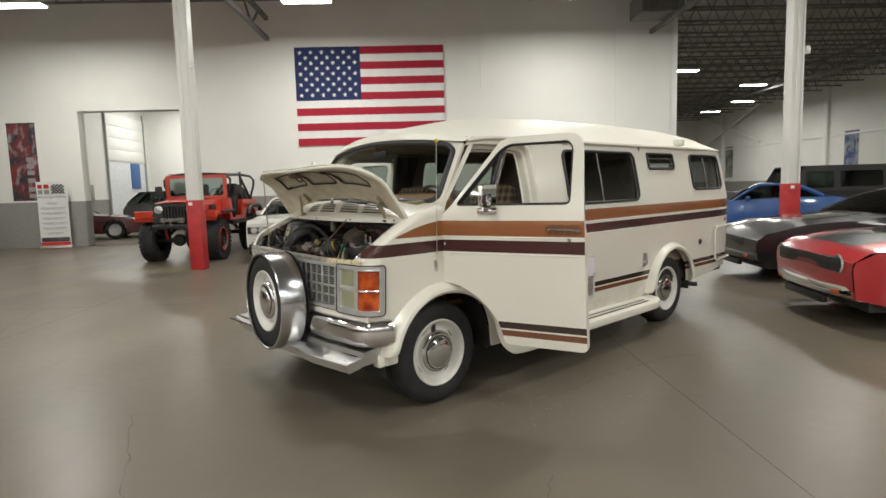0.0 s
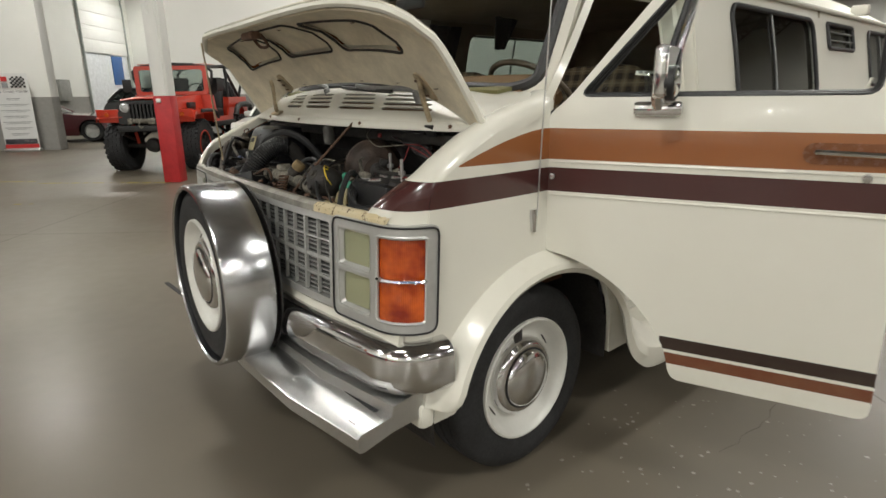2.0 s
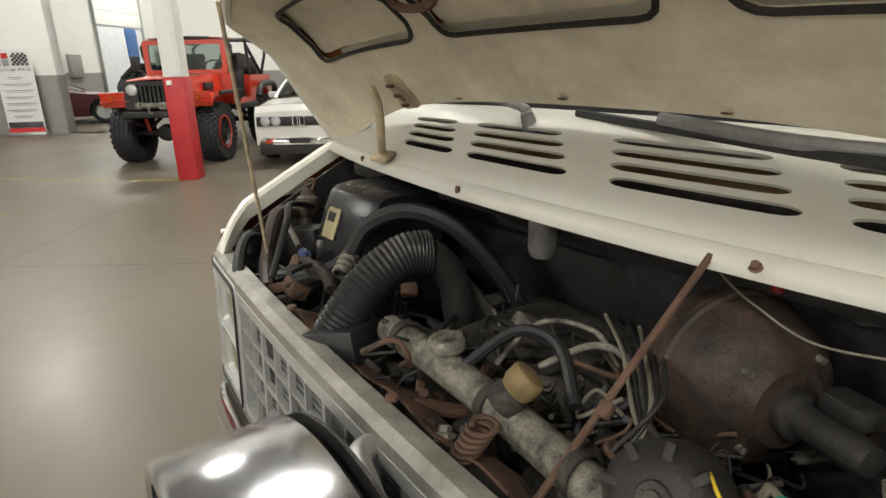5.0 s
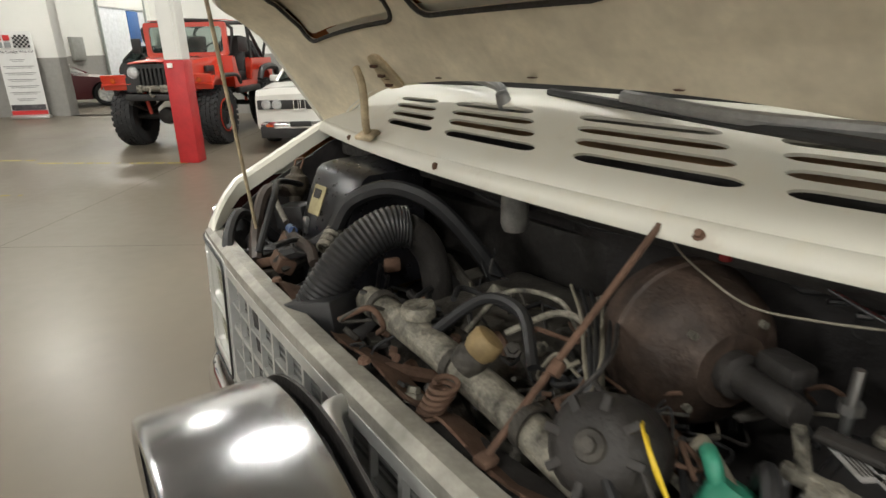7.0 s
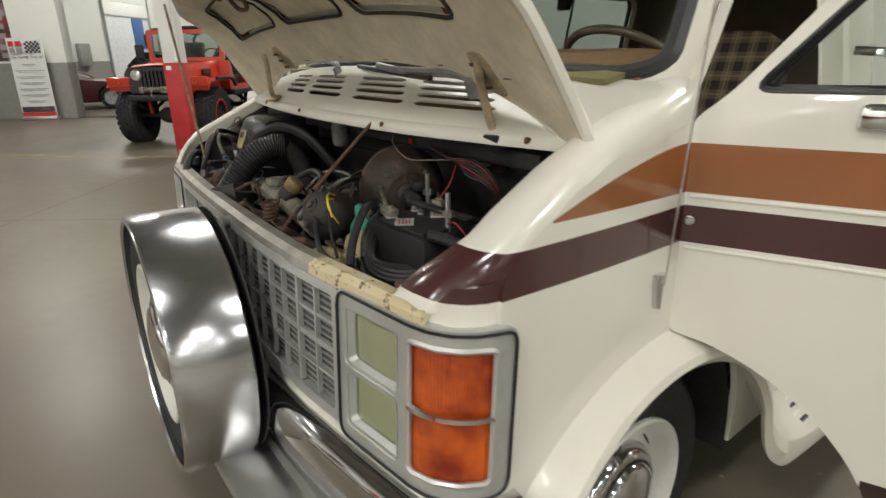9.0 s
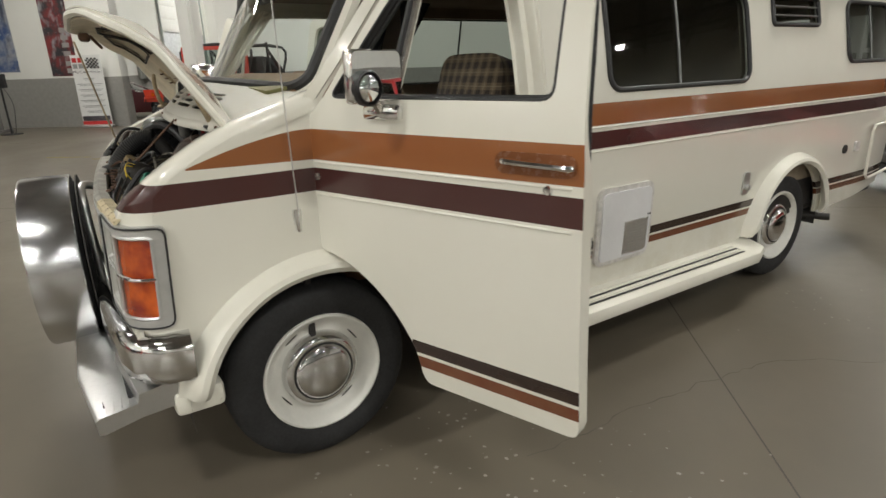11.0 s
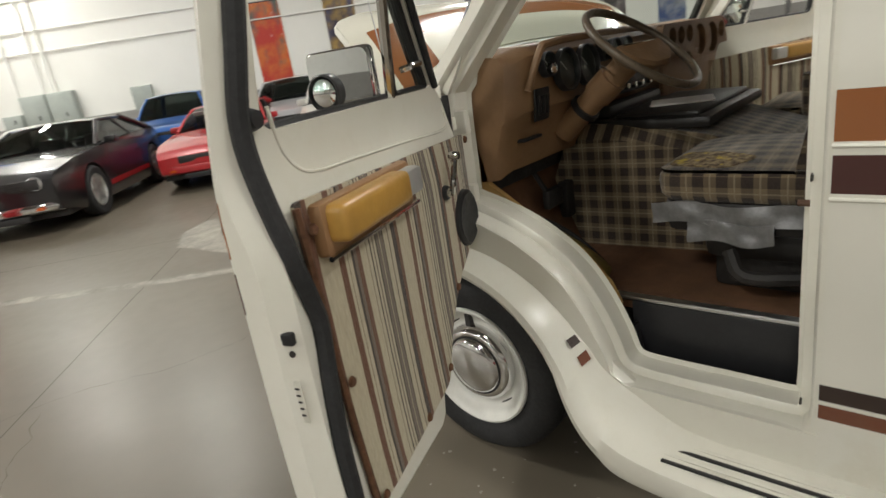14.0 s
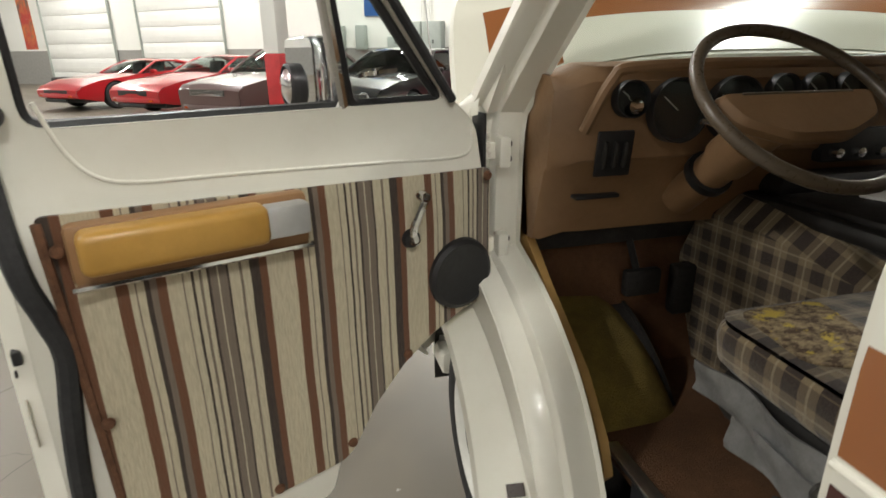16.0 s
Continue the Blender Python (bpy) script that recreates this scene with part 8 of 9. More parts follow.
for n, (x0, y0, x1, y1, wide) in enumerate(((A0, 3.3, A1, 3.3, 0.007), (A0, -3.0, A1, -3.0, 0.007), (A0, 9.6, A1, 9.6, 0.007), (-4.0, B0, -4.0, FLAG_B, 0.007), (2.3, B0, 2.3, FLAG_B, 0.007), (A0, -9.3, A1, -9.3, 0.007), (8.5, B0, 8.5, B1, 0.007))):
    dx_, dy_ = (0, wide / 2) if y0 == y1 else (wide / 2, 0)
    bm = sheet([(x0 - dx_, y0 - dy_), (x1 + dx_, y0 - dy_), (x1 + dx_, y1 + dy_), (x0 - dx_, y1 + dy_)], lambda u, v: (u, v, 0.001), (), 5.0)
    solo("floor_joint", bm, JOINT, "narrow dark joint between floor slabs", "floor joint", B(0, 0), group="floor joints", kind="structure")


def crack(points, seed):
    """A thin wandering crack on the floor, in world coordinates."""
    rng = random.Random(seed)
    p = smooth_path([Vector((x, y, 0.0012)) for x, y in points], 14)
    bm = bmesh.new()
    last = None
    off = 0.0
    for i, q in enumerate(p):
        off = 0.7 * off + rng.uniform(-0.02, 0.02)
        d = (p[min(i + 1, len(p) - 1)] - p[max(0, i - 1)]).normalized()
        n = Vector((-d.y, d.x, 0))
        w = rng.uniform(0.0008, 0.0028)
        a, b = bm.verts.new(q + n * (off - w)), bm.verts.new(q + n * (off + w))
        if last:
            bm.faces.new([last[0], a, b, last[1]])
        last = (a, b)
    bmesh.ops.recalc_face_normals(bm, faces=bm.faces[:])
    solo("floor_crack", bm, CRACKC, "fine wandering crack in the concrete floor", "crack", group="floor cracks", kind="structure")


crack([(-2.3, 2.4), (-1.7, 2.25), (-1.2, 1.95), (-0.6, 1.9), (0.4, 1.6)], 3)
crack([(-3.2, 1.2), (-2.9, 0.9), (-2.5, 0.8), (-2.1, 0.3)], 5)
crack([(-2.6, 0.6), (-2.35, 1.1), (-2.2, 1.7), (-1.9, 2.2)], 6)
crack([(-2.0, -2.6), (-1.6, -2.0), (-1.5, -1.4), (-1.45, -0.6)], 8)
crack([(2.4, 3.0), (3.2, 2.2), (4.4, 2.0), (6.0, 1.2)], 9)
WORNW = simple("worn_pale_floor_paint", (0.25, 0.23, 0.19), 0.5, var=0.45, scale=3)


def worn_band(points, w, seed):
    """A ragged pale band on the floor along points, in hall coordinates."""
    rng = random.Random(seed)
    bm = bmesh.new()
    last = None
    for q in smooth_path([Vector((a, b, 0.0013)) for a, b in points], 24):
        a, b = bm.verts.new(q + Vector((-w / 2 * rng.uniform(0.7, 1.1), 0, 0))), bm.verts.new(q + Vector((w / 2 * rng.uniform(0.7, 1.1), 0, 0)))
        if last:
            bm.faces.new([last[0], last[1], b, a])
        last = (a, b)
    bmesh.ops.recalc_face_normals(bm, faces=bm.faces[:])
    solo("floor_line", bm, WORNW, "worn pale band on the concrete floor", "floor line", B(0, 0), group="pale floor bands", kind="structure")


worn_band([(-3.1, -11.0), (-3.03, -8.5), (-2.95, -6.2), (-2.72, -4.1), (-2.5, -2.9), (-2.36, -1.6)], 0.16, 2)
rng = random.Random(12)
patch = softened([(-2.75, -2.05), (-3.3, -2.75), (-3.73, -3.1), (-4.3, -3.15), (-4.87, -2.96), (-4.7, -2.4), (-4.54, -2.0), (-3.5, -1.9)], 0.2)
solo("floor_patch", sheet([(a + rng.uniform(-0.03, 0.03), b + rng.uniform(-0.03, 0.03)) for a, b in patch], lambda u, v: (u, v, 0.0012), (), 0.3), WORNW, "pale ground patch on the concrete floor", "floor patch", B(0, 0), kind="structure")
SPOT = simple("pale_floor_scuff", (0.30, 0.28, 0.25), 0.7, var=0.3, scale=20)
rng = random.Random(4)
bm = bmesh.new()
for cx, cy_, n, spread in ((-1.35, -0.35, 90, 0.28), (-1.75, -0.9, 30, 0.2), (-1.25, -2.9, 30, 0.3)):
    for k in range(n):
        x, y, r = cx + rng.gauss(0, spread), cy_ + rng.gauss(0, spread), rng.uniform(0.002, 0.009)
        ring = [bm.verts.new((x + r * rng.uniform(0.5, 1.3) * math.cos(q), y + r * rng.uniform(0.5, 1.3) * math.sin(q), 0.0016)) for q in np.linspace(0, 5.4, 7)]
        bm.faces.new(ring)
solo("floor_scuffs", bm, SPOT, "pale flecks and scuffs on the concrete", "scuffs", kind="stuff")


# ---------------------------------------------------------------- parked cars; each faces +y, its middle at the origin
def enamel(name, col):
    g = Nodes(name)
    f = g.noise(3, 1, 0.4)
    c = g.mix(g.span(f, 0.2, 0.8), tuple(v * 0.94 for v in col), col)
    return g.done(Base_Color=c, Roughness=0.3, Coat_Weight=1.0, Coat_Roughness=0.03)


CARGLASS = glass("car_glass", (0.22, 0.25, 0.24))
CLEARGLASS = glass("clear_car_glass", (0.6, 0.66, 0.64))
HEADL = simple("headlamp_glass", (0.62, 0.63, 0.63), 0.12, 0.5, 0.15, 30, coat=0.8)
TAILL = simple("tail_lamp_red", (0.4, 0.015, 0.015), 0.2, 0.0, 0.1, 30)
MATBLACK = simple("satin_black_trim", (0.02, 0.02, 0.02), 0.5)


def road_wheel(owner, x, y, r, w, rim_mat, spokes=5, name="wheel", side=1, chunky=False):
    wh = new(name)
    wh.parent = owner
    wh.empty_display_size = 0.1
    m = pose(x, y, r, 0, 90 * side, 0)
    k = 0.66 if not chunky else 0.52
    part("tyre", lathe([(r * k, -w * 0.45), (r * 0.9, -w * 0.52), (r * 0.985, -w * 0.42), (r, -w * 0.3), (r, w * 0.3), (r * 0.985, w * 0.42), (r * 0.9, w * 0.52), (r * k, w * 0.45)], 40, m), RUBBER, wh, "black tyre")
    rim = part("rim", lathe([(r * k, w * 0.40), (r * (k - 0.03), w * 0.46), (r * (k - 0.06), w * 0.40), (r * (k - 0.07), w * 0.1), (r * 0.2, 0.0), (0, 0.0)], 32, m), rim_mat, wh)
    sp = []
    for i in range(spokes):
        sp.append(moved(box(-r * 0.07, r * 0.08, w * 0.18, r * 0.07, r * (k - 0.05), w * 0.34, 0.006), m @ pose(0, 0, 0, 0, 0, 360 / spokes * i)))
    part("spokes", joined(*sp, lathe([(0, w * 0.38), (r * 0.13, w * 0.36), (r * 0.16, w * 0.2)], 20, m)), rim_mat, rim)
    if chunky:
        blocks = []
        for i in range(30):
            for j, xx in enumerate((-0.36, -0.12, 0.12, 0.36)):
                blocks.append(moved(box(-0.032, r * 0.985, xx * w - w * 0.085, 0.032, r * 1.035, xx * w + w * 0.085), m @ pose(0, 0, 0, 0, 0, 12 * i + (6 if j % 2 else 0))))
            blocks.append(moved(box(-0.03, r * 0.90, w * 0.44, 0.03, r * 1.0, w * 0.56), m @ pose(0, 0, 0, 0, 0, 12 * i)))
        part("tread", joined(*blocks), RUBBER, wh)
    return wh


def car(name, label, m, paint, L=4.7, W=1.8, H=1.36, nose=0.55, hood=0.86, cowl_z=0.92, deck=0.95, tail=0.62, ws=(0.75, 0.05), back=(-0.95, -1.75), axles=(1.38, -1.38), r=0.32,
        lamps="wide", glass_mat=None, rim=None, stripe=None, roof_mat=None, grille="slot", spokes=5, category="car", hood_mat=None, paper=False, hood_panel=None):
    """A saloon or coupe from its main sizes."""
    t = thing(name, label, category, m)
    gm = glass_mat or CARGLASS
    F, R_ = L / 2, -L / 2
    ys = [R_, R_ + 0.10, R_ + 0.5, back[1], back[0], ws[0], F - 0.6, F - 0.12, F]
    zs = [tail, deck - 0.06, deck, deck, (deck + cowl_z) / 2 + 0.03, cowl_z, hood - 0.02, nose + 0.10, nose]
    order = np.argsort(ys)
    ys, zs = [ys[i] for i in order], [zs[i] for i in order]

    def width(y, z):
        e = max(0.0, (abs(y) - (F - 0.9)) / 0.9)
        w = W / 2 * (1 - 0.13 * e ** 2.2)
        return w - 0.05 * max(0.0, (z - 0.55) / 0.45) ** 2 - 0.05 * max(0.0, (0.42 - z) / 0.25) ** 2

    def shoulder(y):
        return float(np.interp(y, ys, zs))

    zb = 0.2
    low = []
    for ya in sorted(axles):
        low.append(ya)
    outline = [(F - 0.03, zb + 0.12), (F, nose - 0.05)] + [(y, shoulder(y)) for y in np.linspace(F - 0.02, R_ + 0.02, 26)] + [(R_, tail - 0.15), (R_ + 0.06, zb + 0.14)]
    ra = r * 1.12
    for ya in low:
        outline += [(ya - ra - 0.02, zb)] + [(ya + ra * math.cos(radians(a)), max(zb, r + ra * math.sin(radians(a)))) for a in range(190, -11, -12)] + [(ya + ra + 0.02, zb)]
    for s in (-1, 1):
        fl = lambda l: [(s * y, z) for y, z in l]
        lp = outline if s > 0 else outline
        part("side_panel", sheet(fl(lp), lambda u, v: (s * width(s * u, v), s * u, v), (), 0.09, 0.02), paint, t)
        for ya in axles:
            ring = [[(s * x, ya + ra * math.cos(radians(a)), r + ra * math.sin(radians(a))) for x in (width(ya, 0.5) - 0.01, width(ya, 0.5) - 0.3)] for a in range(-10, 191, 20)]
            part("wheel_well", loft(ring, False, False), SOOT, t)
            road_wheel(t, s * (width(ya, 0.4) - 0.10), ya, r, 0.21, rim or ALU, spokes, side=s)
        part("door_gap", tube([(s * (width(ws[0] - 0.25, z) + 0.001), ws[0] - 0.25 - 0.06 * (z - 0.3), z) for z in (0.28, 0.5, 0.75, cowl_z)], 0.005, 4, 0), SOOT, t)
        part("door_gap", tube([(s * (width(back[0] + 0.15, z) + 0.001), back[0] + 0.15, z) for z in (0.28, 0.5, 0.75, (deck + cowl_z) / 2)], 0.005, 4, 0), SOOT, t)
        part("door_pull", box(s * width(back[0] + 0.3, 0.74) - 0.012, back[0] + 0.22, 0.73, s * width(back[0] + 0.3, 0.74) + 0.012, back[0] + 0.36, 0.755, 0.005), MATBLACK, t)
        mp = Vector((s * (width(ws[0] - 0.35, cowl_z) + 0.05), ws[0] - 0.35, cowl_z + 0.05))
        part("door_mirror", moved(box(-0.09, -0.05, -0.05, 0.09, 0.06, 0.06, 0.03), Matrix.Translation(mp)), paint, t)
        if stripe:
            part("side_stripe", sheet(fl([(axles[0] - ra - 0.05, 0.36), (axles[0] - ra - 0.05, 0.44), (axles[1] + ra + 0.05, 0.44), (axles[1] + ra + 0.05, 0.36)]), lambda u, v: (s * (width(s * u, v) + 0.004), s * u, v), (), 0.15, 0.003), stripe, t)

    def across(y, z, crown):
        w = width(y, z)
        return [(w * k, y, z + crown * (1 - k * k)) for k in (-1, -0.8, -0.5, -0.2, 0.2, 0.5, 0.8, 1)]

    path = [(F - 0.03, zb + 0.12, 0), (F, nose - 0.08, 0)] + [(y, shoulder(y), 0.035) for y in np.linspace(F - 0.01, ws[0] - 0.02, 16)]
    part("hood", loft([[(p[0], p[1] + (0.05 * (1 - (p[0] / (W / 2)) ** 2) if y > F - 0.1 else 0), p[2]) for p in across(y, z, c)] for y, z, c in path], False, False), hood_mat or paint, t)
    if hood_panel:
        rows_ = [(y, shoulder(y)) for y in np.linspace(F - 0.16, ws[0] + 0.05, 14)]
        part("hood_panel", loft([[(width(y, z) * k, y, z + 0.035 * (1 - k * k) + 0.006) for k in (-0.55, -0.3, 0, 0.3, 0.55)] for y, z in rows_], False, False), hood_panel, t, "black painted hood panel")
        part("hood_scoop", loft([[(x, y, shoulder(y) + 0.035 + h) for x, h in ((-0.3, 0.005), (-0.22, 0.055), (0.22, 0.055), (0.3, 0.005))] for y in (F - 0.75, F - 1.3)]), hood_panel, t)
    path = [(y, shoulder(y), 0.03) for y in np.linspace(back[1] + 0.02, R_ + 0.02, 8)] + [(R_, tail - 0.1, 0), (R_ + 0.06, zb + 0.14, 0)]
    part("trunk", loft([across(y, z, c) for y, z, c in path], False, False), paint, t)
    part("bonnet_line", tube([Vector(p) + Vector((0, 0, 0.004)) for p in across(ws[0] + 0.06, shoulder(ws[0] + 0.06), 0.035)], 0.006, 4, 0), SOOT, t)
    # cabin
    rw = W / 2 - 0.27
    bw = W / 2 - 0.10

    def line(y, z, w, crown):
        return [(w * k, y + (0.07 * (1 - k * k) if y > back[0] else -0.05 * (1 - k * k)), z + crown * (1 - k * k)) for k in (-1, -0.7, -0.35, 0, 0.35, 0.7, 1)]

    zc, zd = shoulder(ws[0]) + 0.01, shoulder(back[1]) + 0.0
    wsg = part("windshield", loft([line(ws[0], zc, bw, 0.02), line((ws[0] + ws[1]) / 2 - 0.02, (zc + H) / 2 + 0.02, (bw + rw) / 2 + 0.02, 0.03), line(ws[1], H - 0.05, rw, 0.04)], False, False), gm, t, "windshield glass")
    bkg = part("rear_window", loft([line(back[0], H - 0.06, rw, 0.04), line((back[0] + back[1]) / 2, (zd + H) / 2 + 0.03, (bw + rw) / 2, 0.03), line(back[1], zd, bw, 0.02)], False, False), gm, t)
    part("roof", loft([line(ws[1], H - 0.05, rw, 0.04), line(ws[1] - 0.12, H - 0.015, rw + 0.005, 0.03), line((ws[1] + back[0]) / 2, H - 0.02, rw + 0.01, 0.035), line(back[0] + 0.15, H - 0.03, rw, 0.03), line(back[0], H - 0.06, rw, 0.04)], False, False), roof_mat or paint, t)
    for s in (-1, 1):
        a, b, c, d = (s * bw, ws[0], zc), (s * rw, ws[1], H - 0.05), (s * rw, back[0], H - 0.06), (s * bw, back[1], zd)
        pane = part("side_window", loft([[a, ((a[0] + d[0]) / 2, (a[1] * 2 + d[1]) / 3, shoulder((a[1] * 2 + d[1]) / 3)), ((a[0] + d[0]) / 2, (a[1] + d[1] * 2) / 3, shoulder((a[1] + d[1] * 2) / 3)), d], [b, tuple((Vector(b) * 2 + Vector(c)) / 3), tuple((Vector(b) + Vector(c) * 2) / 3), c]], False, False), gm, t, "side window glass")
        for p, q, w_ in ((a, b, 0.03), (c, d, 0.05), (b, c, 0.025)):
            part("pillar", tube([p, tuple((Vector(p) + Vector(q)) / 2 + Vector((s * 0.012, 0, 0.012))), q], w_, 8, 3), roof_mat or paint, t)
        mid = (Vector(a) * 0.42 + Vector(d) * 0.58), (Vector(b) * 0.42 + Vector(c) * 0.58)
        part("pillar", tube([mid[0], mid[1]], 0.025, 6, 0), MATBLACK, pane)
        part("window_sill", tube([a, (s * (bw + 0.01), (ws[0] + back[1]) / 2, shoulder((ws[0] + back[1]) / 2) + 0.005), d], 0.012, 6, 4), MATBLACK, t)
    for x in (-0.38, 0.38):
        part("seat", joined(box(x - 0.22, -0.35, 0.45, x + 0.22, 0.15, 0.6, 0.05), moved(box(-0.22, -0.07, 0, 0.22, 0.07, 0.6, 0.05), pose(x, -0.38, 0.55, 15))), MATBLACK, t)
    part("cabin_floor", box(-W / 2 + 0.2, back[1], 0.3, W / 2 - 0.2, ws[0], 0.44), SOOT, t)
    part("cabin_dash", box(-bw + 0.05, ws[0] - 0.4, 0.6, bw - 0.05, ws[0] - 0.1, cowl_z - 0.02, 0.03), SOOT, t)
    if paper:
        part("window_card", moved(box(-0.24, -0.004, -0.12, 0.24, 0.004, 0.12), Matrix.Translation((0.35 * bw, (ws[0] + ws[1]) / 2 + 0.045, (zc + H) / 2 + 0.06)) @ pose(0, 0, 0, -math.degrees(math.atan2(ws[0] - ws[1], H - zc)))), LABELW, t, "white price card behind the glass")
    # face
    wf = width(F, nose) - 0.04
    fz = nose - (0.11 if grille == "band" else 0.02)
    if lamps == "quad":
        for s in (-1, 1):
            for q in (0.80, 0.55):
                part("headlight", lathe([(0, 0.02), (0.05, 0.018), (0.07, 0.01), (0.078, 0.0), (0.085, 0.01), (0.09, 0.0), (0.09, -0.03)], 20, pose(s * wf * q, F + (0.066 if grille == "band" else 0.025), fz, -90) @ Matrix.Scale(0.85 if grille == "band" else 1.0, 4)), HEADL, t)
    elif lamps == "wide":
        for s in (-1, 1):
            part("headlight", moved(box(-0.2, -0.05, -0.055, 0.2, 0.03, 0.055, 0.025), pose(s * (wf - 0.22), F - 0.05, fz, -15, 0, -s * 14)), HEADL, t)
    elif lamps == "tall":
        for s in (-1, 1):
            part("headlight", moved(box(-0.1, -0.06, -0.13, 0.1, 0.04, 0.13, 0.03), pose(s * (wf - 0.1), F - 0.06, fz, -12, 0, -s * 20)), HEADL, t)
    elif lamps == "recess":
        for s in (-1, 1):
            part("headlight", lathe([(0, 0.0), (0.075, 0.0), (0.085, 0.015), (0.095, 0.0)], 20, pose(s * (wf - 0.16), F + 0.03, fz, -90)), HEADL, t)
    gw, g0, gd, gu = {"full": (0.86, 0.0, 0.085, 0.06), "band": (1.02, 0.0, 0.075, 0.065)}.get(grille, (0.62, 0.0, 0.07, 0.05))
    gr = part("grille", box(-wf * gw, F + g0, fz - gd, wf * gw, F + (0.062 if grille == "band" else 0.045), fz + gu, 0.015), MATBLACK, t)
    if grille in ("bars", "full"):
        for k in range(5):
            part("grille_bar", box(-wf * 0.6, F + 0.04, fz - 0.06 + 0.026 * k, wf * 0.6, F + 0.052, fz - 0.052 + 0.026 * k), CHROME if grille == "bars" else SOOT, gr)
    bmpr = part("bumper", loft([[(x, F + 0.05 - 0.10 * (abs(x) / wf) ** 3 + d, z) for d, z in ((0, 0.30), (0.04, 0.33), (0.05, 0.39), (0.03, 0.43), (-0.05, 0.43), (-0.05, 0.30))] for x in np.linspace(-wf - 0.04, wf + 0.04, 11)]), CHROME if grille in ("full", "band") else paint, t)
    part("intake", box(-wf * (1.0 if grille == "band" else 0.55), F - 0.02 if grille == "band" else F + 0.02, 0.18 if grille == "band" else 0.22, wf * (1.0 if grille == "band" else 0.55), F + 0.06 if grille == "band" else F + 0.075, 0.36 if grille == "band" else 0.30, 0.01), MATBLACK, bmpr)
    for s in (-1, 1):
        part("signal", box(s * wf * 0.72 - 0.09, F + 0.0, 0.345, s * wf * 0.72 + 0.09, F + 0.06, 0.39, 0.008), AMBER, bmpr)
        part("tail_light", box(s * (wf - 0.15) - 0.2, R_ - 0.012, tail - 0.16, s * (wf - 0.15) + 0.2, R_ + 0.04, tail - 0.03, 0.012), TAILL, t)
    part("underbody", box(-W / 2 + 0.12, R_ + 0.15, 0.2, W / 2 - 0.12, F - 0.15, 0.3), SOOT, t)
    return t


RED_E, BLK_E, WHT_E = enamel("red_enamel", (0.42, 0.012, 0.018)), enamel("black_enamel", (0.008, 0.008, 0.010)), enamel("white_enamel", (0.66, 0.65, 0.60))
BLU_E, BRN_E, MAR_E, SIL_E = enamel("blue_enamel", (0.02, 0.09, 0.30)), enamel("brown_enamel", (0.10, 0.055, 0.05)), enamel("maroon_enamel", (0.10, 0.008, 0.015)), enamel("silver_enamel", (0.35, 0.35, 0.36))


def row_west(front_a, b, L):
    return B(front_a - L / 2, b, 0, -90)


car("muscle_coupe", "shiny black muscle coupe parked on the concrete", row_west(-6.9, 2.15, 4.85), BLK_E, 4.85, 1.92, 1.38, 0.66, 0.92, 0.97, 1.02, 0.72, (0.85, 0.1), (-1.0, -1.8), (1.45, -1.42), 0.36, "wide", rim=CHROME, paper=True)
car("luxury_sedan", "white sedan with a wide bar grille", row_west(-7.35, -1.02, 4.98), WHT_E, 4.98, 1.80, 1.46, 0.70, 0.92, 1.0, 1.05, 0.75, (0.95, 0.25), (-1.05, -1.75), (1.5, -1.42), 0.35, "tall", grille="bars", paper=True)
car("sport_coupe", "bright red sport coupe with dark glass", row_west(-7.45, -3.45, 4.6), RED_E, 4.6, 1.80, 1.27, 0.56, 0.78, 0.86, 0.98, 0.68, (0.7, -0.1), (-1.1, -1.85), (1.3, -1.28), 0.32, "wide", paper=True)
car("striped_muscle_car", "black muscle car with a red lower stripe", row_west(-5.75, -5.85, 4.75), BLK_E, 4.75, 1.88, 1.40, 0.72, 0.94, 0.98, 1.02, 0.76, (0.8, 0.1), (-0.9, -1.85), (1.38, -1.38), 0.37, "recess", stripe=RED_E, grille="full")
car("executive_sedan", "metallic brown sedan with large headlamps", row_west(-6.3, -9.15, 4.85), BRN_E, 4.85, 1.80, 1.44, 0.68, 0.88, 0.95, 0.98, 0.74, (0.95, 0.2), (-1.05, -1.65), (1.45, -1.4), 0.33, "wide", grille="bars", glass_mat=CLEARGLASS)
car("wedge_coupe", "red wedge-nosed coupe with pop-up headlamps", row_west(-7.0, -12.2, 4.8), RED_E, 4.8, 1.84, 1.27, 0.55, 0.78, 0.88, 0.95, 0.7, (0.6, -0.2), (-1.0, -1.9), (1.3, -1.3), 0.33, "wide", glass_mat=CLEARGLASS)
car("low_sports_car", "low red sports car with a long nose", row_west(-7.2, -15.3, 4.5), RED_E, 4.5, 1.80, 1.18, 0.48, 0.74, 0.82, 0.92, 0.7, (0.45, -0.25), (-0.9, -1.7), (1.25, -1.2), 0.33, "none", glass_mat=CLEARGLASS)
car("silver_wagon", "silver wagon behind the front row of cars", B(-11.9, -2.25, 0, -90), SIL_E, 4.2, 1.78, 1.55, 0.8, 1.0, 1.08, 1.1, 0.85, (0.8, 0.2), (-1.6, -2.0), (1.25, -1.25), 0.34, "wide")
car("dark_suv", "dark sport utility car behind the front row", B(-11.7, 0.75, 0, -90), BLK_E, 4.4, 1.85, 1.75, 0.95, 1.1, 1.18, 1.2, 0.95, (0.85, 0.3), (-1.7, -2.1), (1.3, -1.3), 0.38, "tall")
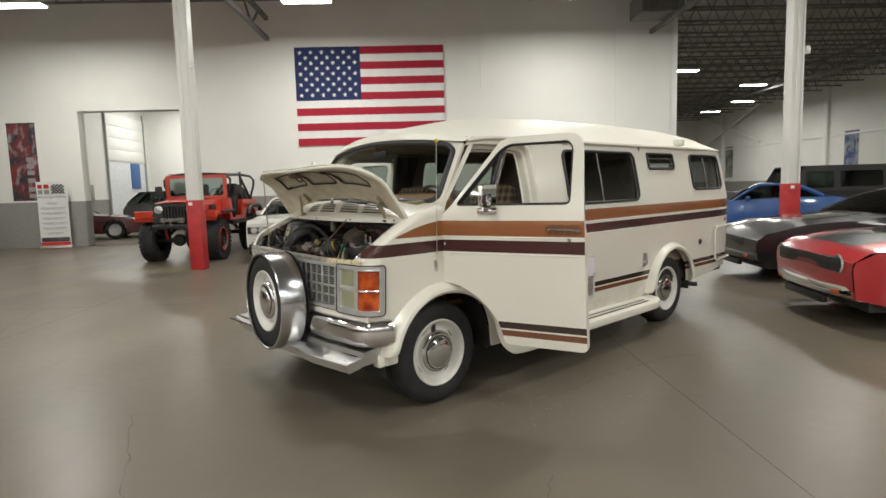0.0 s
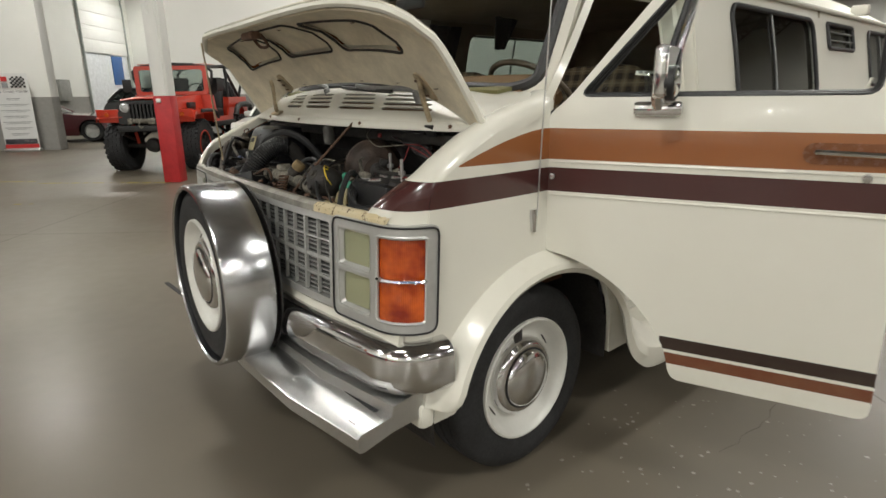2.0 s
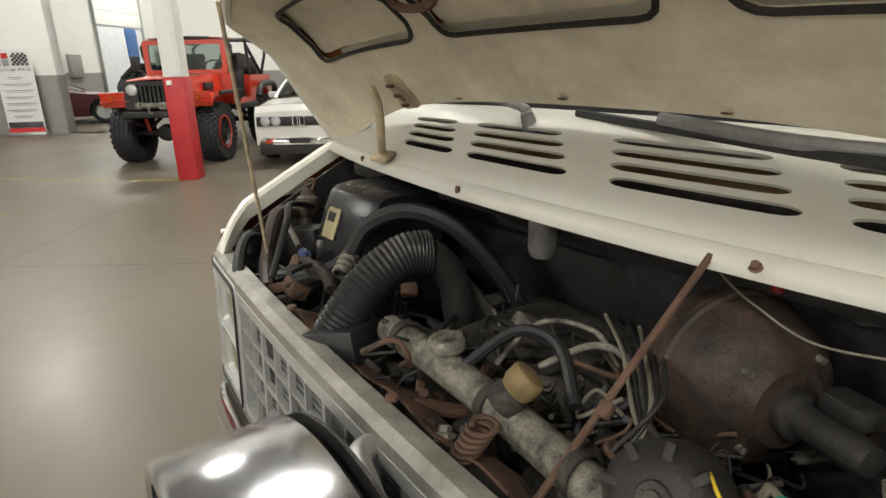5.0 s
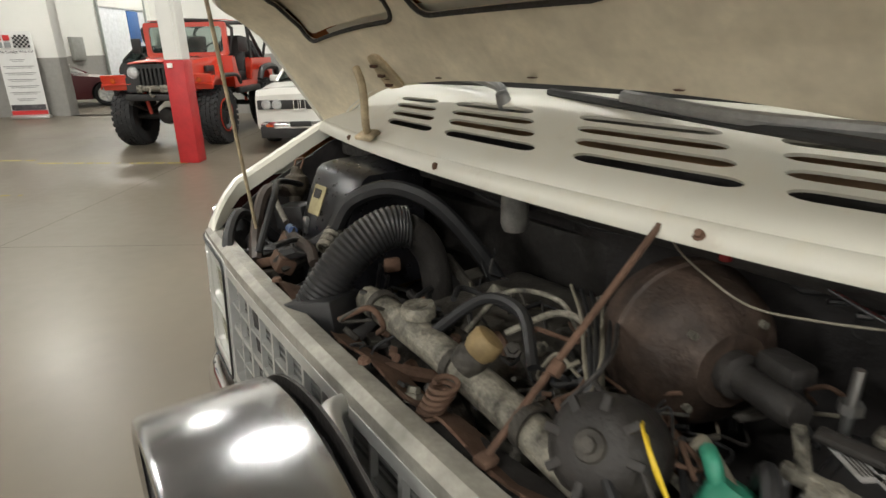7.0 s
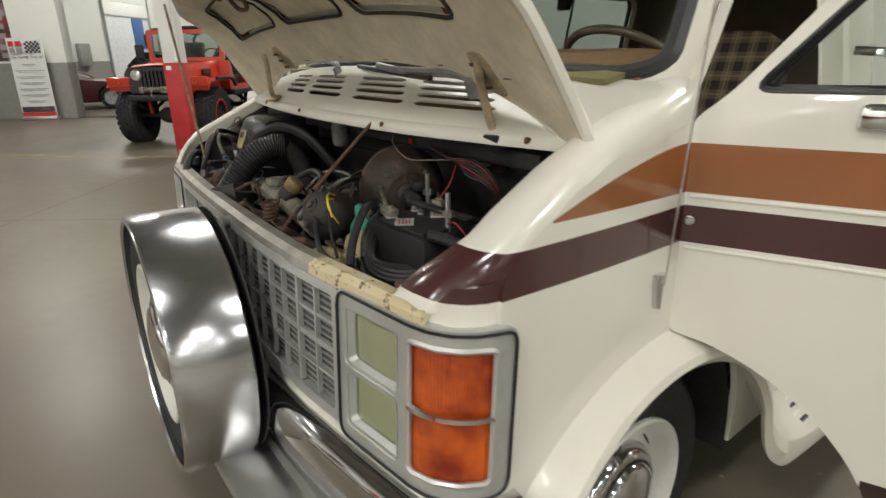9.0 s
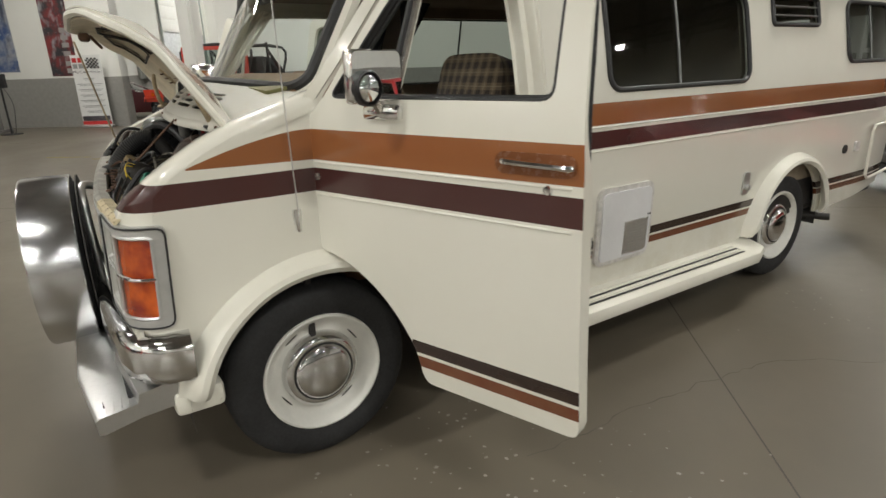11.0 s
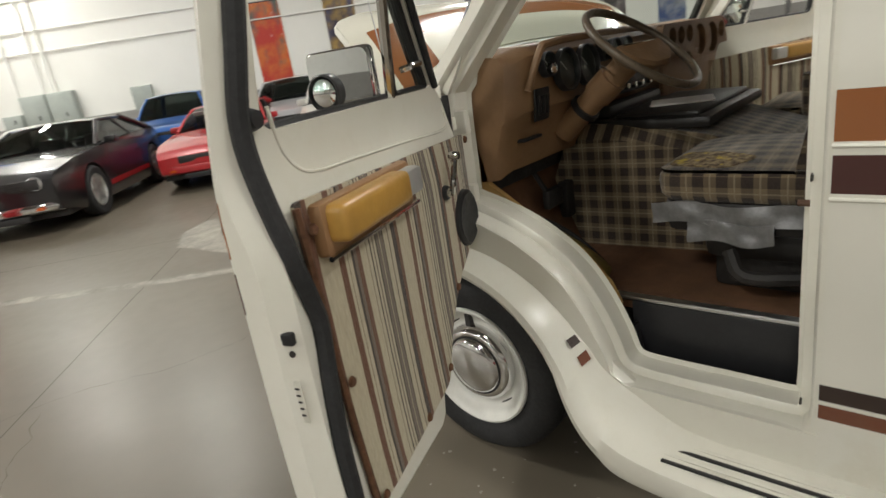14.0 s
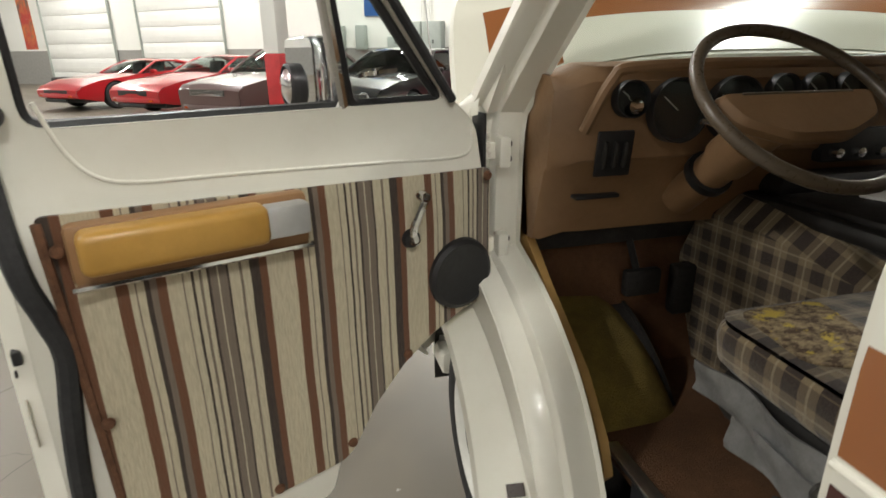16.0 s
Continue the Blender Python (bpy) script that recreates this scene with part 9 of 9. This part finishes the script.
car("blue_pickup", "blue pickup behind the front row of cars", B(-12.2, -5.0, 0, -90), BLU_E, 3.4, 1.7, 1.62, 0.85, 1.02, 1.1, 1.1, 0.9, (0.6, 0.1), (-1.1, -1.4), (1.05, -1.0), 0.36, "wide")
car("red_saloon", "red car parked near the west wall", B(-11.2, 4.9, 0, -90), RED_E, 4.3, 1.74, 1.40, 0.68, 0.88, 0.95, 0.98, 0.72, (0.8, 0.1), (-1.0, -1.6), (1.25, -1.25), 0.32, "wide")
car("white_saloon", "white car behind the front row of cars", B(-11.2, -7.6, 0, -90), WHT_E, 4.5, 1.75, 1.40, 0.68, 0.88, 0.95, 0.98, 0.72, (0.8, 0.1), (-1.0, -1.6), (1.3, -1.3), 0.32, "wide")
# the row to the east of the van, noses towards it
car("classic_fastback", "red classic fastback with a black hood panel and chrome bumper", B(7.05, 0.98, 0, 80), RED_E, 4.8, 1.86, 1.30, 0.66, 0.86, 0.92, 1.0, 0.74, (0.6, -0.1), (-1.0, -2.0), (1.42, -1.35), 0.34, "recess", grille="full", hood_panel=BLK_E, rim=CHROME)
car("black_coupe", "glossy black coupe with smoked headlamps", B(7.8, 3.95, 0, 84), BLK_E, 4.9, 1.88, 1.30, 0.60, 0.84, 0.92, 1.0, 0.72, (0.65, -0.1), (-1.1, -1.9), (1.35, -1.3), 0.34, "wide", rim=CHROME)
car("blue_coupe", "bright blue small coupe with its windows up", B(9.5, 10.5, 0, 62), BLU_E, 4.1, 1.72, 1.38, 0.68, 0.86, 0.95, 1.02, 0.76, (0.6, 0.0), (-0.8, -1.4), (1.2, -1.2), 0.32, "wide")
# in the room behind the wall
car("maroon_roadster", "dark maroon low sports car in the room behind the wall", B(-12.0, 16.8, 0, -72), MAR_E, 4.5, 1.85, 1.24, 0.58, 0.80, 0.88, 0.98, 0.72, (0.5, -0.2), (-0.9, -1.6), (1.3, -1.3), 0.33, "wide", paper=True)
car("black_crossover", "black crossover parked behind the maroon sports car", B(-10.1, 21.6, 0, -78), BLK_E, 4.6, 1.9, 1.72, 0.92, 1.08, 1.15, 1.18, 0.95, (0.85, 0.25), (-1.6, -2.1), (1.35, -1.35), 0.37, "wide")
# white saloon beside the off-roader
bmw = car("boxy_saloon", "white boxy saloon with four round headlamps", B(-2.64, 10.15, 0, 181), WHT_E, 4.35, 1.60, 1.38, 0.80, 0.90, 0.95, 0.95, 0.74, (0.85, 0.2), (-0.95, -1.45), (1.3, -1.28), 0.30, "quad", grille="band", paper=True, glass_mat=CLEARGLASS)
for s in (-1, 1):
    part("kidney_grille", flat(rounded(s * 0.052 - 0.042, 0.615, s * 0.052 + 0.042, 0.765, 0.015), [rounded(s * 0.052 - 0.03, 0.628, s * 0.052 + 0.03, 0.752, 0.01)], 0.03, "-y", 2.255), CHROME, bmw)
    part("kidney_inset", joined(*[box(s * 0.052 - 0.027 + 0.013 * k, 2.235, 0.63, s * 0.052 - 0.021 + 0.013 * k, 2.246, 0.75) for k in range(5)]), SOOT, bmw)
part("number_plate", box(-0.16, 2.27, 0.36, 0.16, 2.30, 0.44, 0.004), MATBLACK, bmw)


# ---------------------------------------------------------------- lifted red off-roader
def off_roader(m):
    t = thing("off_roader", "red lifted open-top off-roader with knobbly tyres and roll bar", "jeep", m)
    P = enamel("orange_red_enamel", (0.55, 0.035, 0.012))
    r = 0.455
    ax = (1.18, -1.18)
    for s in (-1, 1):
        for y in ax:
            road_wheel(t, s * 0.67, y, r, 0.30, MATBLACK, 8, side=s, chunky=True)
            part("bead_ring", lathe([(0.26, 0.0), (0.27, 0.012), (0.245, 0.014), (0.24, 0.0)], 28, pose(s * 0.81, y, r, 0, 90 * s)), P, t)
    for y in ax:
        part("axle", joined(tube([(-0.62, y, r), (0.62, y, r)], 0.05, 10, 0), lathe([(0, -0.12), (0.12, -0.08), (0.14, 0), (0.12, 0.08), (0, 0.12)], 18, pose(0.15 if y > 0 else 0.0, y, r, 90))), SOOT, t)
        for s in (-1, 1):
            part("leaf_spring", tube([(s * 0.42, y + 0.55, 0.70), (s * 0.42, y, 0.56), (s * 0.42, y - 0.55, 0.70)], 0.03, 8, 5), SOOT, t)
            part("damper", tube([(s * 0.36, y + 0.12, 0.5), (s * 0.40, y + 0.2, 0.95)], 0.03, 10, 0), P, t)
    for s in (-1, 1):
        part("frame_rail", box(s * 0.40 - 0.04, -1.75, 0.70, s * 0.40 + 0.04, 1.75, 0.82, 0.01), SOOT, t)
    # front clip
    part("hood", loft([[(x * w, y, z + 0.03 * (1 - (x / 1.0) ** 2) - (0.05 if abs(x) == 1 else 0)) for x in (-1, -0.97, -0.5, 0, 0.5, 0.97, 1)] for y, w, z in ((0.42, 0.56, 1.36), (1.0, 0.50, 1.33), (1.62, 0.43, 1.29), (1.66, 0.42, 1.27))], False, False), P, t, "red hood")
    for s in (-1, 1):
        part("hood_side", loft([[(s * 0.56, 0.42, 0.85), (s * 0.46, 1.64, 0.85)], [(s * 0.56, 0.42, 1.32), (s * 0.42, 1.64, 1.25)]], False, False), P, t)
        part("hood_vent", box(s * 0.52 - 0.03, 0.75, 1.12, s * 0.52 + 0.03, 1.05, 1.22, 0.01), MATBLACK, t)
        fend = [(0.52, 1.06), (0.74, 1.13), (1.55, 1.11), (1.70, 0.98)]
        part("front_wing", loft([[(s * x, y, z - (0.02 if x > 0.8 else 0)) for x in (0.40, 0.84, 0.86)] + [(s * 0.86, y, z - 0.09)] for y, z in fend], False, False), P, t, "red front wing")
        part("wing_front", moved(box(-0.2, -0.012, -0.13, 0.2, 0.012, 0.10, 0.008), pose(s * 0.65, 1.665, 1.02, -14)), P, t)
        part("wing_flare", tube([(s * 0.865, 0.50, 0.92), (s * 0.87, 0.66, 1.05), (s * 0.87, 1.1, 1.075), (s * 0.87, 1.35, 1.07)], 0.032, 8, 4), MATBLACK, t)
        part("rear_flare", tube([(s * 0.84, -0.62, 0.92), (s * 0.86, -0.80, 1.12), (s * 0.86, -1.50, 1.12), (s * 0.84, -1.70, 0.92)], 0.06, 8, 4), MATBLACK, t)
        body = [(0.42, 0.82), (0.42, 1.36), (0.30, 1.36), (0.22, 1.10), (0.08, 0.93), (-0.42, 0.93), (-0.52, 1.15), (-0.55, 1.30), (-1.72, 1.30), (-1.72, 0.82), (-1.62, 0.82)] + [(-1.18 + 0.5 * math.cos(radians(a)), 0.66 + 0.46 * math.sin(radians(a))) for a in range(160, 15, -16)] + [(-0.62, 0.82)]
        fl = lambda l: [(s * y, z) for y, z in l]
        part("tub_side", sheet(fl(body), lambda u, v: (s * 0.74, s * u, v), (), 0.12, 0.03), P, t, "red tub side with a cut-out door")
        part("rock_rail", box(s * 0.78 - 0.05, -0.62, 0.74, s * 0.78 + 0.05, 0.45, 0.84, 0.015), MATBLACK, t)
        part("headlight", lathe([(0, 0.03), (0.05, 0.026), (0.074, 0.008), (0.076, 0.0), (0.085, 0.012), (0.09, 0.0), (0.09, -0.03)], 24, pose(s * 0.335, 1.69, 1.15, -90)), HEADL, t, "round headlamp")
        part("marker_lamp", lathe([(0, 0.02), (0.035, 0.015), (0.04, 0)], 14, pose(s * 0.66, 1.70, 1.03, -90)), AMBER, t)
        part("door_mirror", joined(box(s * 0.92 - 0.08, 0.30, 1.42, s * 0.92 + 0.08, 0.36, 1.66, 0.02), tube([(s * 0.74, 0.36, 1.34), (s * 0.9, 0.34, 1.46)], 0.012, 6, 0)), MATBLACK, t)
        part("seat", joined(box(s * 0.36 - 0.23, -0.62, 0.9, s * 0.36 + 0.23, -0.1, 1.08, 0.04), moved(box(-0.22, -0.06, 0, 0.22, 0.06, 0.72, 0.05), pose(s * 0.36, -0.6, 1.0, 12))), MATBLACK, t, "black bucket seat")
    face = part("grille_panel", flat(softened([(-0.47, 0.86), (0.47, 0.86), (0.47, 1.18), (0.42, 1.27), (-0.42, 1.27), (-0.47, 1.18)], 0.04), [rounded(-0.23 + 0.066 * k - 0.018, 0.93, -0.23 + 0.066 * k + 0.018, 1.21, 0.015) for k in range(8)], 0.05, "-y", 1.69), MATBLACK, t, "black slotted grille")
    part("radiator_core", box(-0.34, 1.58, 0.88, 0.34, 1.62, 1.24), SOOT, t)
    part("bumper", box(-0.44, 1.74, 0.74, 0.44, 1.84, 0.84, 0.02), MATBLACK, t)
    w = part("winch", joined(tube([(-0.12, 1.79, 0.92), (0.16, 1.79, 0.92)], 0.045, 14, 0), box(-0.24, 1.74, 0.86, -0.12, 1.86, 0.97, 0.02), box(0.16, 1.74, 0.86, 0.24, 1.86, 0.97, 0.02)), DULLALU, t, "grey metal winch")
    part("tow_hook", tube([(0.0, 1.86, 0.92), (0.02, 1.90, 0.87), (0.0, 1.89, 0.81), (-0.04, 1.88, 0.83)], 0.014, 8, 5), DULLALU, w)
    part("firewall", box(-0.74, 0.38, 0.85, 0.74, 0.44, 1.36, 0.01), P, t)
    part("tub_floor", box(-0.72, -1.7, 0.82, 0.72, 0.4, 0.88, 0.005), SOOT, t)
    part("tail_panel", box(-0.74, -1.74, 0.82, 0.74, -1.70, 1.30, 0.01), P, t)
    frame = part("windshield_frame", flat(softened(rect(-0.70, 1.36, 0.70, 1.90), 0.05), [rounded(-0.62, 1.42, 0.62, 1.83, 0.05)], 0.05, "-y", 0.44), P, t, "upright red windshield frame")
    part("windshield", flat(rounded(-0.62, 1.42, 0.62, 1.83, 0.05), (), 0.004, "-y", 0.42), CLEARGLASS, frame)
    part("wiper", tube([(-0.3, 0.46, 1.44), (0.05, 0.46, 1.60)], 0.006, 6, 0), MATBLACK, frame)
    bars_ = [[(-0.66, 0.34, 1.88), (-0.66, -0.6, 1.93), (-0.66, -0.7, 1.90), (-0.68, -0.74, 0.9)], [(0.66, 0.34, 1.88), (0.66, -0.6, 1.93), (0.66, -0.7, 1.90), (0.68, -0.74, 0.9)],
             [(-0.66, -0.66, 1.92), (0.66, -0.66, 1.92)], [(-0.66, -0.7, 1.86), (-0.62, -1.6, 1.3)], [(0.66, -0.7, 1.86), (0.62, -1.6, 1.3)], [(-0.68, 0.36, 1.4), (-0.67, 0.34, 1.88), (0.67, 0.34, 1.88), (0.68, 0.36, 1.4)], [(-0.62, -1.6, 1.3), (-0.64, -1.62, 1.9), (0.64, -1.62, 1.9), (0.62, -1.6, 1.3)], [(0.66, -0.66, 1.92), (0.64, -1.62, 1.9)], [(-0.66, -0.66, 1.92), (-0.64, -1.62, 1.9)]]
    for b_ in bars_:
        part("roll_bar", tube(b_, 0.03, 8, 4 if len(b_) > 2 else 0), MATBLACK, t)
    part("steering_wheel", moved(tube([(0.19 * math.cos(q), 0.19 * math.sin(q), 0) for q in np.linspace(0, 2 * math.pi, 24)[:-1]], 0.013, 8, 0, True), pose(-0.36, 0.08, 1.40, 65)), MATBLACK, t)
    part("bikini_top", flat(rounded(-0.66, -0.66, 0.66, 0.36, 0.03), (), 0.012, "z", 1.94), P, t, "red canvas sun top")
    spare_ = road_wheel(t, 0.0, 0.0, r, 0.30, MATBLACK, 8, "spare_wheel", 1, True)
    spare_.matrix_local = pose(0, -1.92, 1.25, 0, 0, -90) @ pose(0, 0, -r)
    part("window_card", box(0.2, 0.40, 1.50, 0.52, 0.408, 1.74), LABELW, t, "white price card on the windshield")
    return t


off_roader(B(-4.88, 9.95, 0, 179.5) @ Matrix.Scale(1.03, 4))

# dark off-roader in the east row: a boxy body on tall tyres, spare wheel behind
djeep = thing("hardtop_off_roader", "black hard-top off-roader with a spare wheel on its tail", "jeep", B(11.4, 11.6, 0, 88))
for s in (-1, 1):
    for y in (1.2, -1.2):
        road_wheel(djeep, s * 0.74, y, 0.42, 0.27, ALU, 6, side=s)
    fl = lambda l: [(s * y, z) for y, z in l]
    side = [(0.75, 0.62), (0.75, 1.12), (-1.95, 1.12), (-1.95, 0.62)]
    part("tub_side", sheet(fl(side), lambda u, v: (s * 0.80, s * u, v), (), 0.3, 0.03), BLK_E, djeep)
    top = [(0.72, 1.12), (0.35, 1.78), (-1.93, 1.78), (-1.95, 1.12)]
    part("hard_top", sheet(fl(top), lambda u, v: (s * (0.80 - 0.12 * (v - 1.12)), s * u, v), [fl(rounded(-0.45, 1.2, 0.3, 1.66, 0.05)), fl(rounded(-1.8, 1.22, -0.62, 1.66, 0.05))], 0.2, 0.03), MATBLACK, djeep)
    part("side_window", sheet(fl(rounded(-1.8, 1.22, -0.62, 1.66, 0.05)), lambda u, v: (s * (0.79 - 0.12 * (v - 1.12)), s * u, v), (), 0.4, 0), CARGLASS, djeep)
    part("side_window", sheet(fl(rounded(-0.45, 1.2, 0.3, 1.66, 0.05)), lambda u, v: (s * (0.79 - 0.12 * (v - 1.12)), s * u, v), (), 0.4, 0), CARGLASS, djeep)
    part("wing", box(s * 0.70 - 0.22, 0.7, 0.95, s * 0.70 + 0.22, 1.85, 1.03, 0.03), MATBLACK, djeep)
    part("headlight", lathe([(0, 0.03), (0.07, 0.02), (0.09, 0.0)], 20, pose(s * 0.38, 1.95, 1.02, -90)), HEADL, djeep)
    part("tail_light", box(s * 0.72 - 0.07, -2.0, 0.98, s * 0.72 + 0.07, -1.95, 1.14, 0.01), TAILL, djeep)
part("hood", joined(box(-0.62, 0.7, 0.75, 0.62, 1.93, 1.16, 0.05)), BLK_E, djeep)
part("roof", box(-0.72, -1.95, 1.76, 0.72, 0.36, 1.82, 0.03), MATBLACK, djeep)
part("windshield", loft([[(-0.7, 0.74, 1.14), (0.7, 0.74, 1.14)], [(-0.66, 0.36, 1.78), (0.66, 0.36, 1.78)]], False, False), CARGLASS, djeep)
part("bumper", box(-0.8, 1.95, 0.55, 0.8, 2.12, 0.75, 0.03), MATBLACK, djeep)
sp = road_wheel(djeep, 0, 0, 0.42, 0.26, ALU, 6, "spare_wheel", 1)
sp.matrix_local = pose(0, -2.1, 1.1, 0, 0, -90) @ pose(0, 0, -0.42)
part("tub_floor", box(-0.78, -1.9, 0.6, 0.78, 1.9, 0.68), SOOT, djeep)
part("tail_gate", box(-0.8, -1.97, 0.62, 0.8, -1.93, 1.76, 0.02), BLK_E, djeep)

# a stack of tyres by the overhead doors
for k in range(3):
    solo("loose_tyre", lathe([(0.2, -0.1), (0.3, -0.11), (0.33, -0.06), (0.33, 0.06), (0.3, 0.11), (0.2, 0.1)], 32, pose(0, 0, 0.11 + 0.22 * k), close=True), RUBBER, "loose black tyre in a stack on the floor", "tyre", B(-9.5, -18.6), group="stacked tyres")
